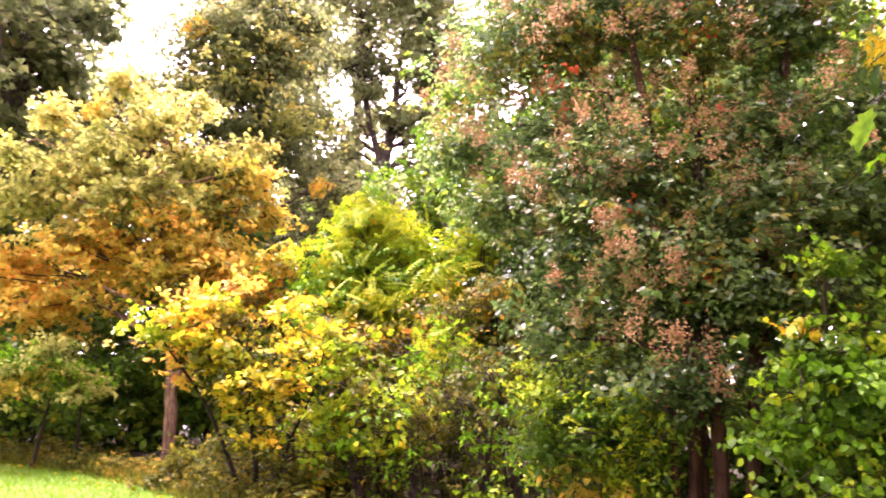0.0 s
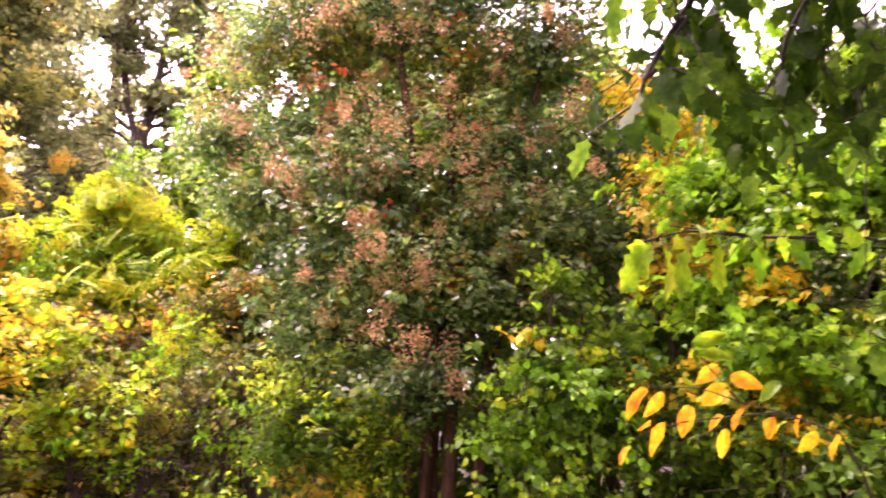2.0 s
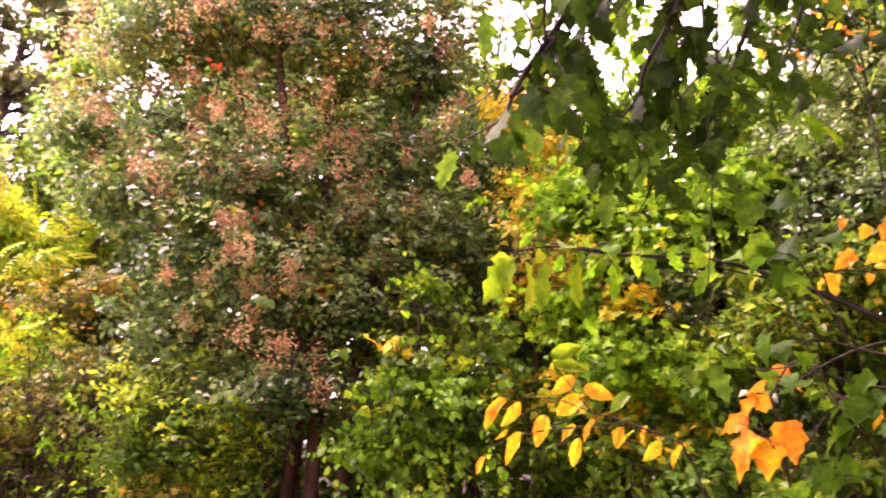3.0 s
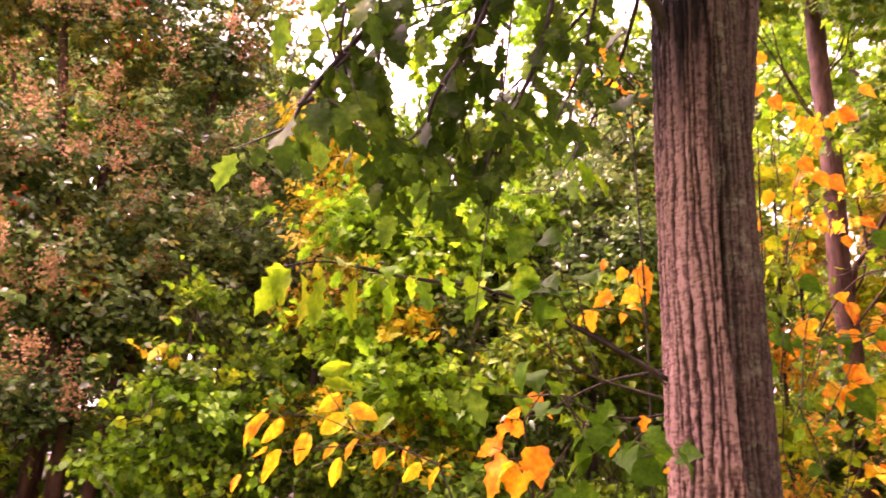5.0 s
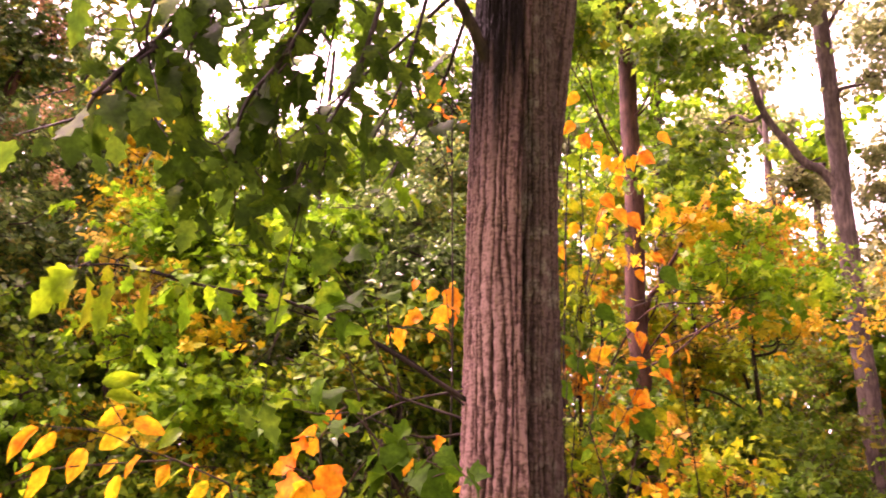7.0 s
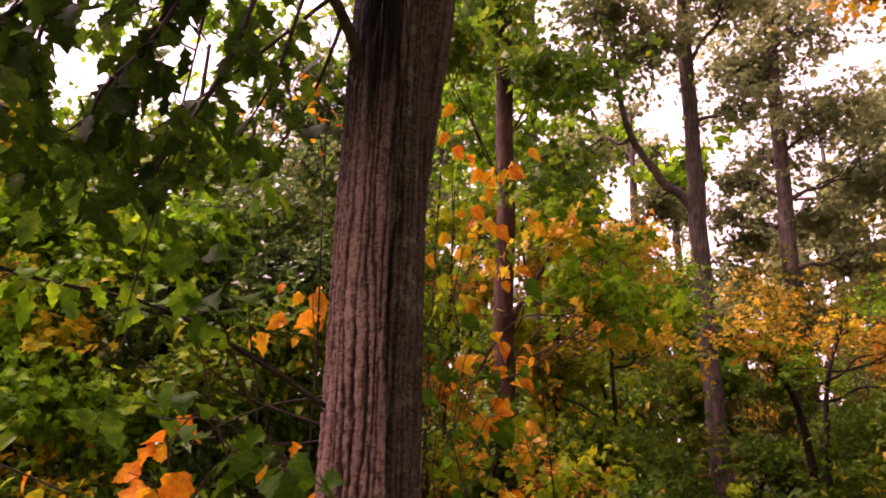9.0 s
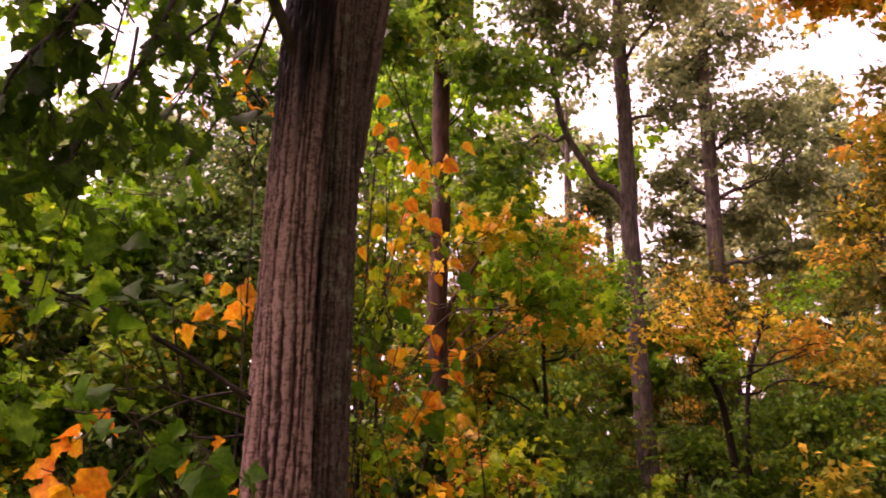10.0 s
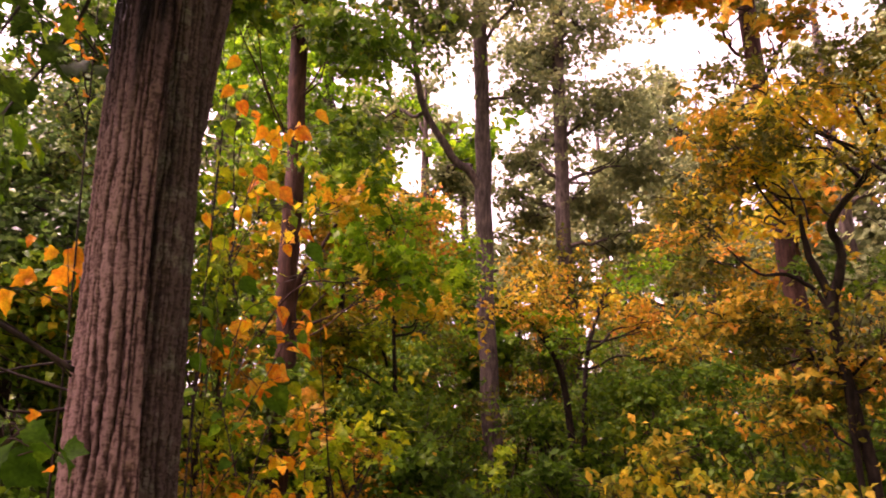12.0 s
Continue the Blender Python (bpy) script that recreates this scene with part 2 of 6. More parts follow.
FIRE = leaf_mat("russet_orange_leaf", [(0.0, (0.15, 0.14, 0.014)), (0.3, (0.38, 0.24, 0.018)), (0.6, (0.6, 0.27, 0.018)), (0.9, (0.64, 0.17, 0.016)), (1.0, (0.52, 0.06, 0.02))], through_light=0.45)
AMBER = leaf_mat("amber_olive_leaf", [(0.0, (0.08, 0.105, 0.01)), (0.34, (0.21, 0.2, 0.016)), (0.6, (0.5, 0.31, 0.022)), (0.85, (0.64, 0.23, 0.02)), (1.0, (0.58, 0.1, 0.05))], through_light=0.45)
RUST = leaf_mat("rust_seed_head", [(0.0, (0.15, 0.08, 0.034)), (0.5, (0.28, 0.155, 0.07)), (1.0, (0.42, 0.26, 0.13))], rough=0.8, through_light=0.45, spec=0.2)
RED = leaf_mat("red_leaf", [(0.0, (0.55, 0.2, 0.04)), (0.5, (0.65, 0.12, 0.04)), (1.0, (0.6, 0.05, 0.04))])
BLADE = leaf_mat("grass_blade", [(0.0, (0.06, 0.17, 0.004)), (0.5, (0.12, 0.27, 0.006)), (1.0, (0.22, 0.33, 0.01))], rough=0.55)
S_OAK = leaf_mat("oak_leaf_blade", [(0.0, (0.011, 0.03, 0.004)), (0.5, (0.024, 0.06, 0.005)), (0.85, (0.06, 0.115, 0.007)), (1.0, (0.18, 0.21, 0.01))], single=True, rough=0.55, through_light=0.62, spec=0.06)
S_LIME = leaf_mat("lime_leaf_blade", [(0.0, (0.045, 0.12, 0.004)), (0.5, (0.13, 0.22, 0.005)), (1.0, (0.36, 0.34, 0.008))], single=True, rough=0.35, through_light=0.55)
S_GOLD = leaf_mat("gold_leaf_blade", [(0.08, (0.26, 0.3, 0.01)), (0.3, (0.56, 0.38, 0.01)), (0.58, (0.6, 0.27, 0.008)), (0.8, (0.56, 0.13, 0.008)), (0.95, (0.4, 0.04, 0.008))], single=True, rough=0.4, through_light=0.45)
S_FLAME = leaf_mat("flame_leaf_blade", [(0.0, (0.62, 0.4, 0.012)), (0.45, (0.66, 0.27, 0.01)), (0.8, (0.6, 0.15, 0.01)), (1.0, (0.46, 0.055, 0.01))], single=True, rough=0.4, through_light=0.45)
S_GREEN = leaf_mat("maple_green_blade", [(0.0, (0.014, 0.05, 0.003)), (0.6, (0.036, 0.105, 0.005)), (1.0, (0.11, 0.19, 0.008))], single=True, rough=0.5, through_light=0.5, spec=0.05)
S_MAPLE = leaf_mat("young_maple_blade", [(0.0, (0.03, 0.1, 0.004)), (0.5, (0.085, 0.21, 0.005)), (0.85, (0.22, 0.34, 0.008)), (1.0, (0.42, 0.36, 0.01))], single=True, rough=0.5, through_light=0.58, spec=0.06)
SOIL = ground_mat("leaf_litter_soil", [(0.3, (0.014, 0.012, 0.007)), (0.5, (0.035, 0.028, 0.014)), (0.7, (0.08, 0.055, 0.022))], 6)
TURF = ground_mat("mown_turf", [(0.3, (0.035, 0.09, 0.003)), (0.55, (0.075, 0.165, 0.005)), (0.75, (0.13, 0.21, 0.009))], 9)


# ---------------- building tools ----------------
def spot(bearing, reach, z):
    """A place by compass bearing and distance from the standpoint, and height."""
    b = radians(bearing)
    return np.array((reach * math.sin(b), reach * math.cos(b), z))


def ground_z(x, y):
    """The ground climbs gently to the wood's open side and levels out further on."""
    u = -0.34 * x + 0.94 * y
    u = np.log1p(np.exp((u - 0.5) / 1.2)) * 1.2
    u = 18 * np.tanh(u / 18)
    return 0.112 * u + 0.03 * np.sin(x * 0.9 + 0.7) * np.cos(y * 0.8)


def root(bearing, reach):
    p = spot(bearing, reach, 0)
    p[2] = ground_z(p[0], p[1]) - 0.03
    return p


def unit(v):
    return v / (np.linalg.norm(v, axis=-1, keepdims=True) + 1e-9)


def mesh_of(name, verts, faces, material, smooth=False):
    me = bpy.data.meshes.new(name)
    verts = np.ascontiguousarray(verts, dtype=np.float32)
    faces = np.ascontiguousarray(faces, dtype=np.int32)
    me.vertices.add(len(verts))
    me.vertices.foreach_set("co", verts.ravel())
    me.loops.add(faces.size)
    me.loops.foreach_set("vertex_index", faces.ravel())
    me.polygons.add(len(faces))
    me.polygons.foreach_set("loop_start", np.arange(0, faces.size, faces.shape[1], dtype=np.int32))
    if smooth:
        me.polygons.foreach_set("use_smooth", np.ones(len(faces), dtype=bool))
    me.update(calc_edges=True)
    me.materials.append(material)
    return me


def part(name, me, parent, label="", kind=""):
    ob = new(name, me)
    ob.parent = parent
    return tagged(ob, label, kind=kind)


def thing(name, base, label, category, group=""):
    ob = new(name)
    ob.location = base
    return tagged(ob, label, category, group)


def blade(half, fold=0.1, bend=0.18):
    """A leaf from half an outline (x out, y along): two halves folded on the midrib, tip bent down."""
    half = np.array(half)
    mid = [(0.0, (half[i, 1] + half[i + 1, 1]) / 2) for i in range(len(half) - 1)]
    k = len(half)
    v = [*half, *[(-x, y) for x, y in half[1:-1]], *mid]
    left = [0, *range(k, k + k - 2), k - 1]
    m0 = k + k - 2
    f = []
    for i in range(k - 1):
        f.append((i, i + 1, m0 + i))
        f.append((left[i + 1], left[i], m0 + i))
        if i < k - 2:
            f.append((m0 + i, i + 1, m0 + i + 1))
            f.append((m0 + i, m0 + i + 1, left[i + 1]))
    v = np.array(v)
    z = fold * np.abs(v[:, 0]) * 2 - bend * v[:, 1] ** 2 + 0.05 * np.sin(v[:, 1] * 9 + v[:, 0] * 5) * np.abs(v[:, 0]) * 3
    return np.column_stack([v, z]), np.array(f)


OVAL = (np.array([(0, 0, 0), (0.27, 0.38, 0.07), (0, 0.5, 0), (-0.27, 0.38, 0.07), (0, 1, -0.16)], float), np.array([(0, 1, 2), (0, 2, 3), (2, 1, 4), (2, 4, 3)]))
SLIP = (np.array([(0, 0, 0), (0.33, 0.42, 0.08), (0, 1, -0.14), (-0.33, 0.42, 0.08)], float), np.array([(0, 1, 2), (0, 2, 3)]))
WIDE = (np.array([(0, 0, 0), (0.48, 0.45, 0.06), (0, 1, -0.12), (-0.48, 0.45, 0.06)], float), np.array([(0, 1, 2), (0, 2, 3)]))
ROUND = (np.array([(0, 0, 0), (0.4, 0.12, 0.06), (0.4, 0.55, 0.06), (0, 1, -0.1), (-0.4, 0.55, 0.06), (-0.4, 0.12, 0.06), (0, 0.4, -0.02)], float),
         np.array([(0, 1, 6), (1, 2, 6), (2, 3, 6), (3, 4, 6), (4, 5, 6), (5, 0, 6)]))
STAR_HALF = [(0, 0), (0.36, -0.02), (0.22, 0.24), (0.54, 0.4), (0.2, 0.58), (0, 1)]
STAR = (np.array([(x, y, 0.05 * abs(x) * 2 - 0.16 * y * y) for x, y in STAR_HALF] + [(-x, y, 0.05 * abs(x) * 2 - 0.16 * y * y) for x, y in STAR_HALF[1:-1]] + [(0, 0.42, -0.02)], float),
        np.array([(i, i + 1, 10) for i in range(5)] + [(b, a, 10) for a, b in zip((0, 6, 7, 8, 9), (6, 7, 8, 9, 5))]))


def feather(pairs=7):
    """A compound leaf: leaflets in pairs on a bending rib."""
    v, f = [], []
    for i in range(pairs):
        y = 0.18 + 0.78 * i / (pairs - 1)
        w = 0.3 * (1 - 0.55 * abs(i / (pairs - 1) - 0.35))
        for s in (-1, 1):
            a = np.array((0, y, -0.25 * y * y))
            d = np.array((s * 0.85, 0.5, -0.22))
            d = d / np.linalg.norm(d) * w
            e = np.array((-s * 0.02, 0.055, 0))
            b = len(v)
            v += [a, a + d * 0.5 - e, a + d, a + d * 0.5 + e]
            f += [(b, b + 1, b + 2), (b, b + 2, b + 3)]
    return np.array(v), np.array(f)


FEATHER = feather()


def put_leaves(tpl, pos, along, face, size, rng):
    """All leaves of one crown as one array of triangles."""
    tv, tf = tpl
    y = unit(along)
    x = unit(np.cross(y, face))
    z = np.cross(x, y)
    curl = rng.uniform(0.2, 2.2, len(pos))[:, None]
    wide = rng.uniform(0.8, 1.2, len(pos))[:, None]
    v = (tv[None, :, 0, None] * (x * wide)[:, None, :] + tv[None, :, 1, None] * y[:, None, :] + tv[None, :, 2, None] * (z * curl)[:, None, :])
    v = pos[:, None, :] + v * size[:, None, None]
    f = tf[None] + (np.arange(len(pos)) * len(tv))[:, None, None]
    return v.reshape(-1, 3), f.reshape(-1, 3)


def tube(pts, radii, sides=6, rough=0.0, rng=None):
    """A tapering round limb along a line of points, as quads."""
    pts = np.array(pts, float)
    d = unit(np.gradient(pts, axis=0))
    ref = np.array((0.31, 0.95, 0.1)) if abs(d[0][2]) > 0.7 else np.array((0, 0, 1.0))
    a = unit(np.cross(d, ref))
    b = np.cross(d, a)
    th = np.linspace(0, 2 * math.pi, sides, endpoint=False)
    ring = a[:, None, :] * np.cos(th)[None, :, None] + b[:, None, :] * np.sin(th)[None, :, None]
    r = np.array(radii, float)[:, None, None]
    if rough:
        r = r * (1 + rough * rng.normal(size=(len(pts), sides, 1)))
    v = (pts[:, None, :] + ring * r).reshape(-1, 3)
    n = len(pts)
    i = np.arange(n - 1)[:, None] * sides
    j = np.arange(sides)[None]
    j2 = (j + 1) % sides
    f = np.stack([i + j, i + j2, i + sides + j2, i + sides + j], -1).reshape(-1, 4)
    return v, f


def bent(p, q, steps, wobble, rng, sag=0.0):
    """A slightly crooked line from p to q."""
    t = np.linspace(0, 1, steps)[:, None]
    line = p + (q - p) * t
    span = np.linalg.norm(q - p)
    jit = rng.normal(size=(steps, 3)) * wobble * span / steps
    jit = np.cumsum(jit, 0)
    jit -= jit[-1] * t
    line = line + jit
    line[:, 2] += sag * span * np.sin(t[:, 0] * math.pi)
    return line


def smooth_line(pts, steps=6):
    """Catmull-Rom through the points."""
    p = np.array(pts, float)
    e = np.vstack([2 * p[0] - p[1], p, 2 * p[-1] - p[-2]])
    out = []
    for i in range(len(p) - 1):
        a, b, c, d = e[i:i + 4]
        for t in np.linspace(0, 1, steps, endpoint=False):
            out.append(0.5 * (2 * b + (c - a) * t + (2 * a - 5 * b + 4 * c - d) * t * t + (3 * b - 3 * c + d - a) * t ** 3))
    out.append(p[-1])
    return np.array(out)


def joined(pieces):
    v, f, k = [], [], 0
    for a, b in pieces:
        v.append(a)
        f.append(b + k)
        k += len(a)
    return np.concatenate(v), np.concatenate(f)


def spray_points(rng, clumps, count, leaf, per, length, droop, facing=0.8, tiers=True):
    """Leaves on short twigs along branchlets that fan out from each clump: place, direction, face and size of each leaf, and the twigs."""
    c = np.array(clumps, float)
    w = c[:, 3] ** 1.3 * c[:, 4] ** 0.7
    ns = max(4, count // per)
    k = np.sort(rng.choice(len(c), ns, p=w / w.sum()))
    if tiers:
        nb = max(len(c) * 7, ns // 7)
        bk = rng.choice(len(c), nb, p=w / w.sum())
        bdir = unit(rng.normal(size=(nb, 3)) * (1, 1, 0.9))
        blen = rng.uniform(0.45, 1.0, (nb, 1)) * rng.choice((0.85, 1.1, 1.4), (nb, 1))
        m = rng.integers(0, nb, ns)
        k = bk[m]
        u = bdir[m]
        s = rng.uniform(0.15, 1.0, (ns, 1)) ** 0.7
        size = c[k][:, [3, 3, 4]]
        flat = rng.normal(size=(ns, 3)) * (0.2, 0.2, 0.1) * (0.5 + s) * c[k][:, [3]]
        tip = c[k, :3] + u * s * blen[m] * size + flat
        tip[:, 2] -= (0.16 * (s * blen[m]) ** 2)[:, 0] * c[k, 3]
    else:
        u = unit(rng.normal(size=(ns, 3)))
        tip = c[k, :3] + u * rng.uniform(0.12, 1.0, (ns, 1)) ** 0.5 * c[k][:, [3, 3, 4]]
    d = unit(u * (1, 1, 0.3) + rng.normal(size=(ns, 3)) * (0.5, 0.5, 0.25) + (0, 0, -droop * 0.4))
    ln = length * rng.uniform(0.5, 1.3, (ns, 1))
    s = (np.arange(per) + 0.6) / per
    base = tip - d * ln
    side = unit(np.cross(d, np.array((0, 0, 1.0))))
    sign = np.where(np.arange(per) % 2, 1.0, -1.0)
    pos = base[:, None] + d[:, None] * (ln * s)[:, :, None] + rng.normal(size=(ns, per, 3)) * leaf * 0.3
    along = d[:, None] * 0.6 + side[:, None] * sign[None, :, None] * 0.8 + rng.normal(size=(ns, per, 3)) * 0.4 + (0, 0, -droop)
    face = np.array((0, 0, 0.8)) + u[:, None] * facing + rng.normal(size=(ns, per, 3)) * 0.45
    size = leaf * rng.uniform(0.55, 1.25, (ns, per))
    return pos.reshape(-1, 3), along.reshape(-1, 3), face.reshape(-1, 3), size.ravel(), base, tip


def polar(clumps):
    return [(*spot(b, r, z), w, h) for b, r, z, w, h in clumps]


def layers(clumps, seed, plates=3, thin=0.26):
    """Clumps split into thin level sprays, one above the other with gaps between."""
    rng = np.random.default_rng(seed)
    out = []
    for b, r, z, w, h in clumps:
        for k in range(plates):
            u = (k + rng.uniform(0.2, 0.8)) / plates * 2 - 1
            side = math.degrees(w / r)
            out.append((b + rng.uniform(-0.5, 0.5) * side, r + rng.uniform(-0.4, 0.4) * w, z + u * h, w * rng.uniform(0.55, 0.9), max(0.05, h * thin)))
    return out


def plant(name, label, category, bearing, reach, stems, crowns, bark=TWIG, seed=1, limb_r=0.03, twigs=True, group="", sides=7):
    """A tree or shrub. stems: lists of (bearing, reach, z, radius) from the ground up.
    crowns: (clumps, material, leaf blade, leaf length, count, twig length, droop[, part name])."""
    rng = np.random.default_rng(seed)
    base = root(bearing, reach)
    ob = thing(name, base, label, category, group)
    lines = []
    for st in stems:
        p = np.array([spot(*q[:3]) for q in st])
        r = [q[3] for q in st]
        p[0, 2] = ground_z(p[0, 0], p[0, 1]) - 0.06
        line = smooth_line(p, 5)
        n = len(line)
        t = np.linspace(0, len(p) - 1, n)
        rad = np.interp(t, range(len(p)), r)
        line[1:-1] += rng.normal(size=(n - 2, 3)) * rad[1:-1, None] * (0.12, 0.12, 0.0)
        rad[0] *= 1.25
        v, f = tube(line - base, rad, sides + 3, 0.05, rng)
        part("trunk", mesh_of("trunk", v, f, bark, True), ob)
        lines.append((line, rad))
    trunk_pts = np.concatenate([q[0] for q in lines])
    trunk_rad = np.concatenate([q[1] for q in lines])
    wood = []
    for spec in crowns:
        clumps, mat, tpl, leaf, count, length, droop = spec[:7]
        pname = spec[7] if len(spec) > 7 else "crown"
        clumps = polar(clumps)
        for cx, cy, cz, w, h in clumps:
            c = np.array((cx, cy, cz))
            ok = trunk_pts[:, 2] < max(cz - 0.2 * h, trunk_pts[:, 2].min() + 0.2)
            score = np.linalg.norm(trunk_pts - c, axis=1) + 0.6 * np.abs(trunk_pts[:, 2] - (cz - 0.5 * h - 0.3)) + ~ok * 50
            i = int(np.argmin(score))
            r0 = min(limb_r, trunk_rad[i] * 0.75)
            line = smooth_line(bent(trunk_pts[i], c, 5, 0.35, rng, 0.06), 3)
            v, f = tube(line - base, np.linspace(r0, r0 * 0.35, len(line)), 5)
            part("limb", mesh_of("limb", v, f, bark, True), ob)
            for _ in range(5):
                q = c + unit(rng.normal(size=3)) * (w, w, h) * rng.uniform(0.5, 0.9)
                ln = bent(line[int(rng.integers(5, len(line)))], q, 5, 0.4, rng)
                wood.append(tube(ln - base, np.linspace(r0 * 0.4, 0.004, 5), 4))
        per = 9 if tpl is not FEATHER else 6
        pos, al, fa, si, tb, tt = spray_points(rng, clumps, count, leaf, per, length, droop)
        v, f = put_leaves(tpl, pos - base, al, fa, si, rng)
        part(pname, mesh_of(pname, v, f, mat), ob, kind="stuff")
        if twigs:
            for a, b in zip(tb[::5], tt[::5]):
                wood.append(tube(np.stack([a, b]) - base, (0.006, 0.002), 3))
    if wood:
        v, f = joined(wood)
        part("brushwood", mesh_of("brushwood", v, f, TWIG, True), ob, kind="stuff")
    return ob


# ---------------- ground ----------------
def build_ground():
    gx = np.concatenate([np.linspace(-600, -40, 15)[:-1], np.linspace(-40, 40, 161), np.linspace(40, 600, 15)[1:]])
    n = len(gx)
    x, y = np.meshgrid(gx, gx)
    v = np.column_stack([x.ravel(), y.ravel(), ground_z(x, y).ravel()])
    i = np.arange(n - 1)[:, None] * n + np.arange(n - 1)[None]
    f = np.stack([i, i + 1, i + n + 1, i + n], -1).reshape(-1, 4)
    tagged(new("ground", mesh_of("ground", v, f, SOIL, True)), "dark woodland soil with fallen leaves", "ground", kind="structure")


build_ground()

# lawn: its far edge runs along the foot of the wood
LAWN_EDGE = [(-60, 20.0), (-45, 17.5), (-35, 15.6), (-28, 14.2), (-22, 11.8), (-17, 10.0), (-13, 8.4), (-10, 7.4), (0, 5.4), (15, 4.2), (35, 2.4), (60, 2.2), (100, 2.4), (130, 4.0), (160, 10.0), (185, 14.0), (240, 17.0), (285, 18.0), (300, 20.0)]


def lawn_reach(b):
    return np.interp(b, [p[0] for p in LAWN_EDGE], [p[1] for p in LAWN_EDGE])


def build_lawn():
    bs = np.linspace(-60, 300, 181)
    rs = np.linspace(0, 1, 30)
    b, r = np.meshgrid(bs, rs)
    reach = lawn_reach(b) * r + 0.12 * np.sin(np.radians(b) * 37) * r
    x, y = reach * np.sin(np.radians(b)), reach * np.cos(np.radians(b))
    v = np.column_stack([x.ravel(), y.ravel(), ground_z(x, y).ravel() + 0.012])
    i = np.arange(29)[:, None] * 181 + np.arange(180)[None]
    f = np.stack([i, i + 1, i + 182, i + 181], -1).reshape(-1, 4)
    lawn = tagged(new("lawn", mesh_of("lawn", v, f, TURF, True)), "bright green mown lawn at the wood's edge", "lawn", kind="structure")
    rng = np.random.default_rng(5)
    n = 60000
    b = rng.uniform(-40, -8, n)
    reach = lawn_reach(b) * rng.uniform(0.5, 1.02, n) + rng.normal(size=n) * 0.1
    x, y = reach * np.sin(np.radians(b)), reach * np.cos(np.radians(b))
    p = np.column_stack([x, y, ground_z(x, y)])
    along = rng.normal(size=(n, 3)) * (0.5, 0.5, 0.1) + (0, 0, 1)
    tpl = (np.array([(-0.05, 0, 0), (0.05, 0, 0), (0, 1, 0.2)]), np.array([(0, 1, 2)]))
    v, f = put_leaves(tpl, p, along, rng.normal(size=(n, 3)), rng.uniform(0.04, 0.09, n), rng)
    tagged(new("grass", mesh_of("grass", v, f, BLADE)), "short bright green grass blades on the lawn", "grass", kind="stuff")


build_lawn()


def build_litter():
    rng = np.random.default_rng(9)
    n = 9000
    b = rng.uniform(-40, 118, n)
    reach = lawn_reach(b) * rng.uniform(0.85, 1.0, n) + rng.uniform(0, 1, n) ** 1.5 * 10
    x, y = reach * np.sin(np.radians(b)), reach * np.cos(np.radians(b))
    p = np.column_stack([x, y, ground_z(x, y) + 0.02])
    v, f = put_leaves(SLIP, p, rng.normal(size=(n, 3)) * (1, 1, 0.15), rng.normal(size=(n, 3)) * 0.3 + (0, 0, 1), rng.uniform(0.05, 0.11, n), rng)
    tagged(new("fallen_leaves", mesh_of("fallen_leaves", v, f, AMBER)), "brown and amber fallen leaves on the soil", "leaf litter", kind="stuff")


build_litter()


def build_weeds():
    """Rank grass and low weeds where the mowing stops."""
    rng = np.random.default_rng(19)
    for name, n, off, mat, leaf, hgt, label in (("weeds", 300, 0.35, G_OLIVE, 0.075, 0.3, "low olive weeds along the lawn's edge"), ("tall_weeds", 150, 0.8, G_OLIVE, 0.07, 0.42, "leafy olive weeds at the wood's foot")):
        clumps = []
        for _ in range(n):
            b = rng.uniform(-42, 4)
            r = float(lawn_reach(b)) + off + rng.normal() * 0.35
            p = spot(b, r, 0)
            h = hgt * rng.uniform(0.4, 1.0)
            clumps.append((p[0], p[1], float(ground_z(p[0], p[1])) + h * 0.5, rng.uniform(0.12, 0.3), h * 0.55))
        p, al, fa, si, _, _ = spray_points(rng, clumps, n * 50, leaf, 9, 0.2, -0.3, tiers=False)
        v, f = put_leaves(SLIP, p, al, fa, si, rng)
        tagged(new(name, mesh_of(name, v, f, mat)), label, "weeds", kind="stuff")
    n = 9000
    b = rng.uniform(-42, 0, n)
    r = lawn_reach(b) + rng.normal(size=n) * 0.3 + 0.1
    x, y = r * np.sin(np.radians(b)), r * np.cos(np.radians(b))
    p = np.column_stack([x, y, ground_z(x, y)])
    tpl = (np.array([(-0.02, 0, 0), (0.02, 0, 0), (0.015, 0.6, 0.06), (0, 1, 0.25)]), np.array([(0, 1, 2), (0, 2, 3)]))
    v, f = put_leaves(tpl, p, rng.normal(size=(n, 3)) * (0.5, 0.5, 0.1) + (0, 0, 1), rng.normal(size=(n, 3)), rng.uniform(0.08, 0.24, n), rng)
    tagged(new("rank_grass", mesh_of("rank_grass", v, f, G_OLIVE)), "long dull unmown grass at the lawn's edge", "grass", kind="stuff")


build_weeds()

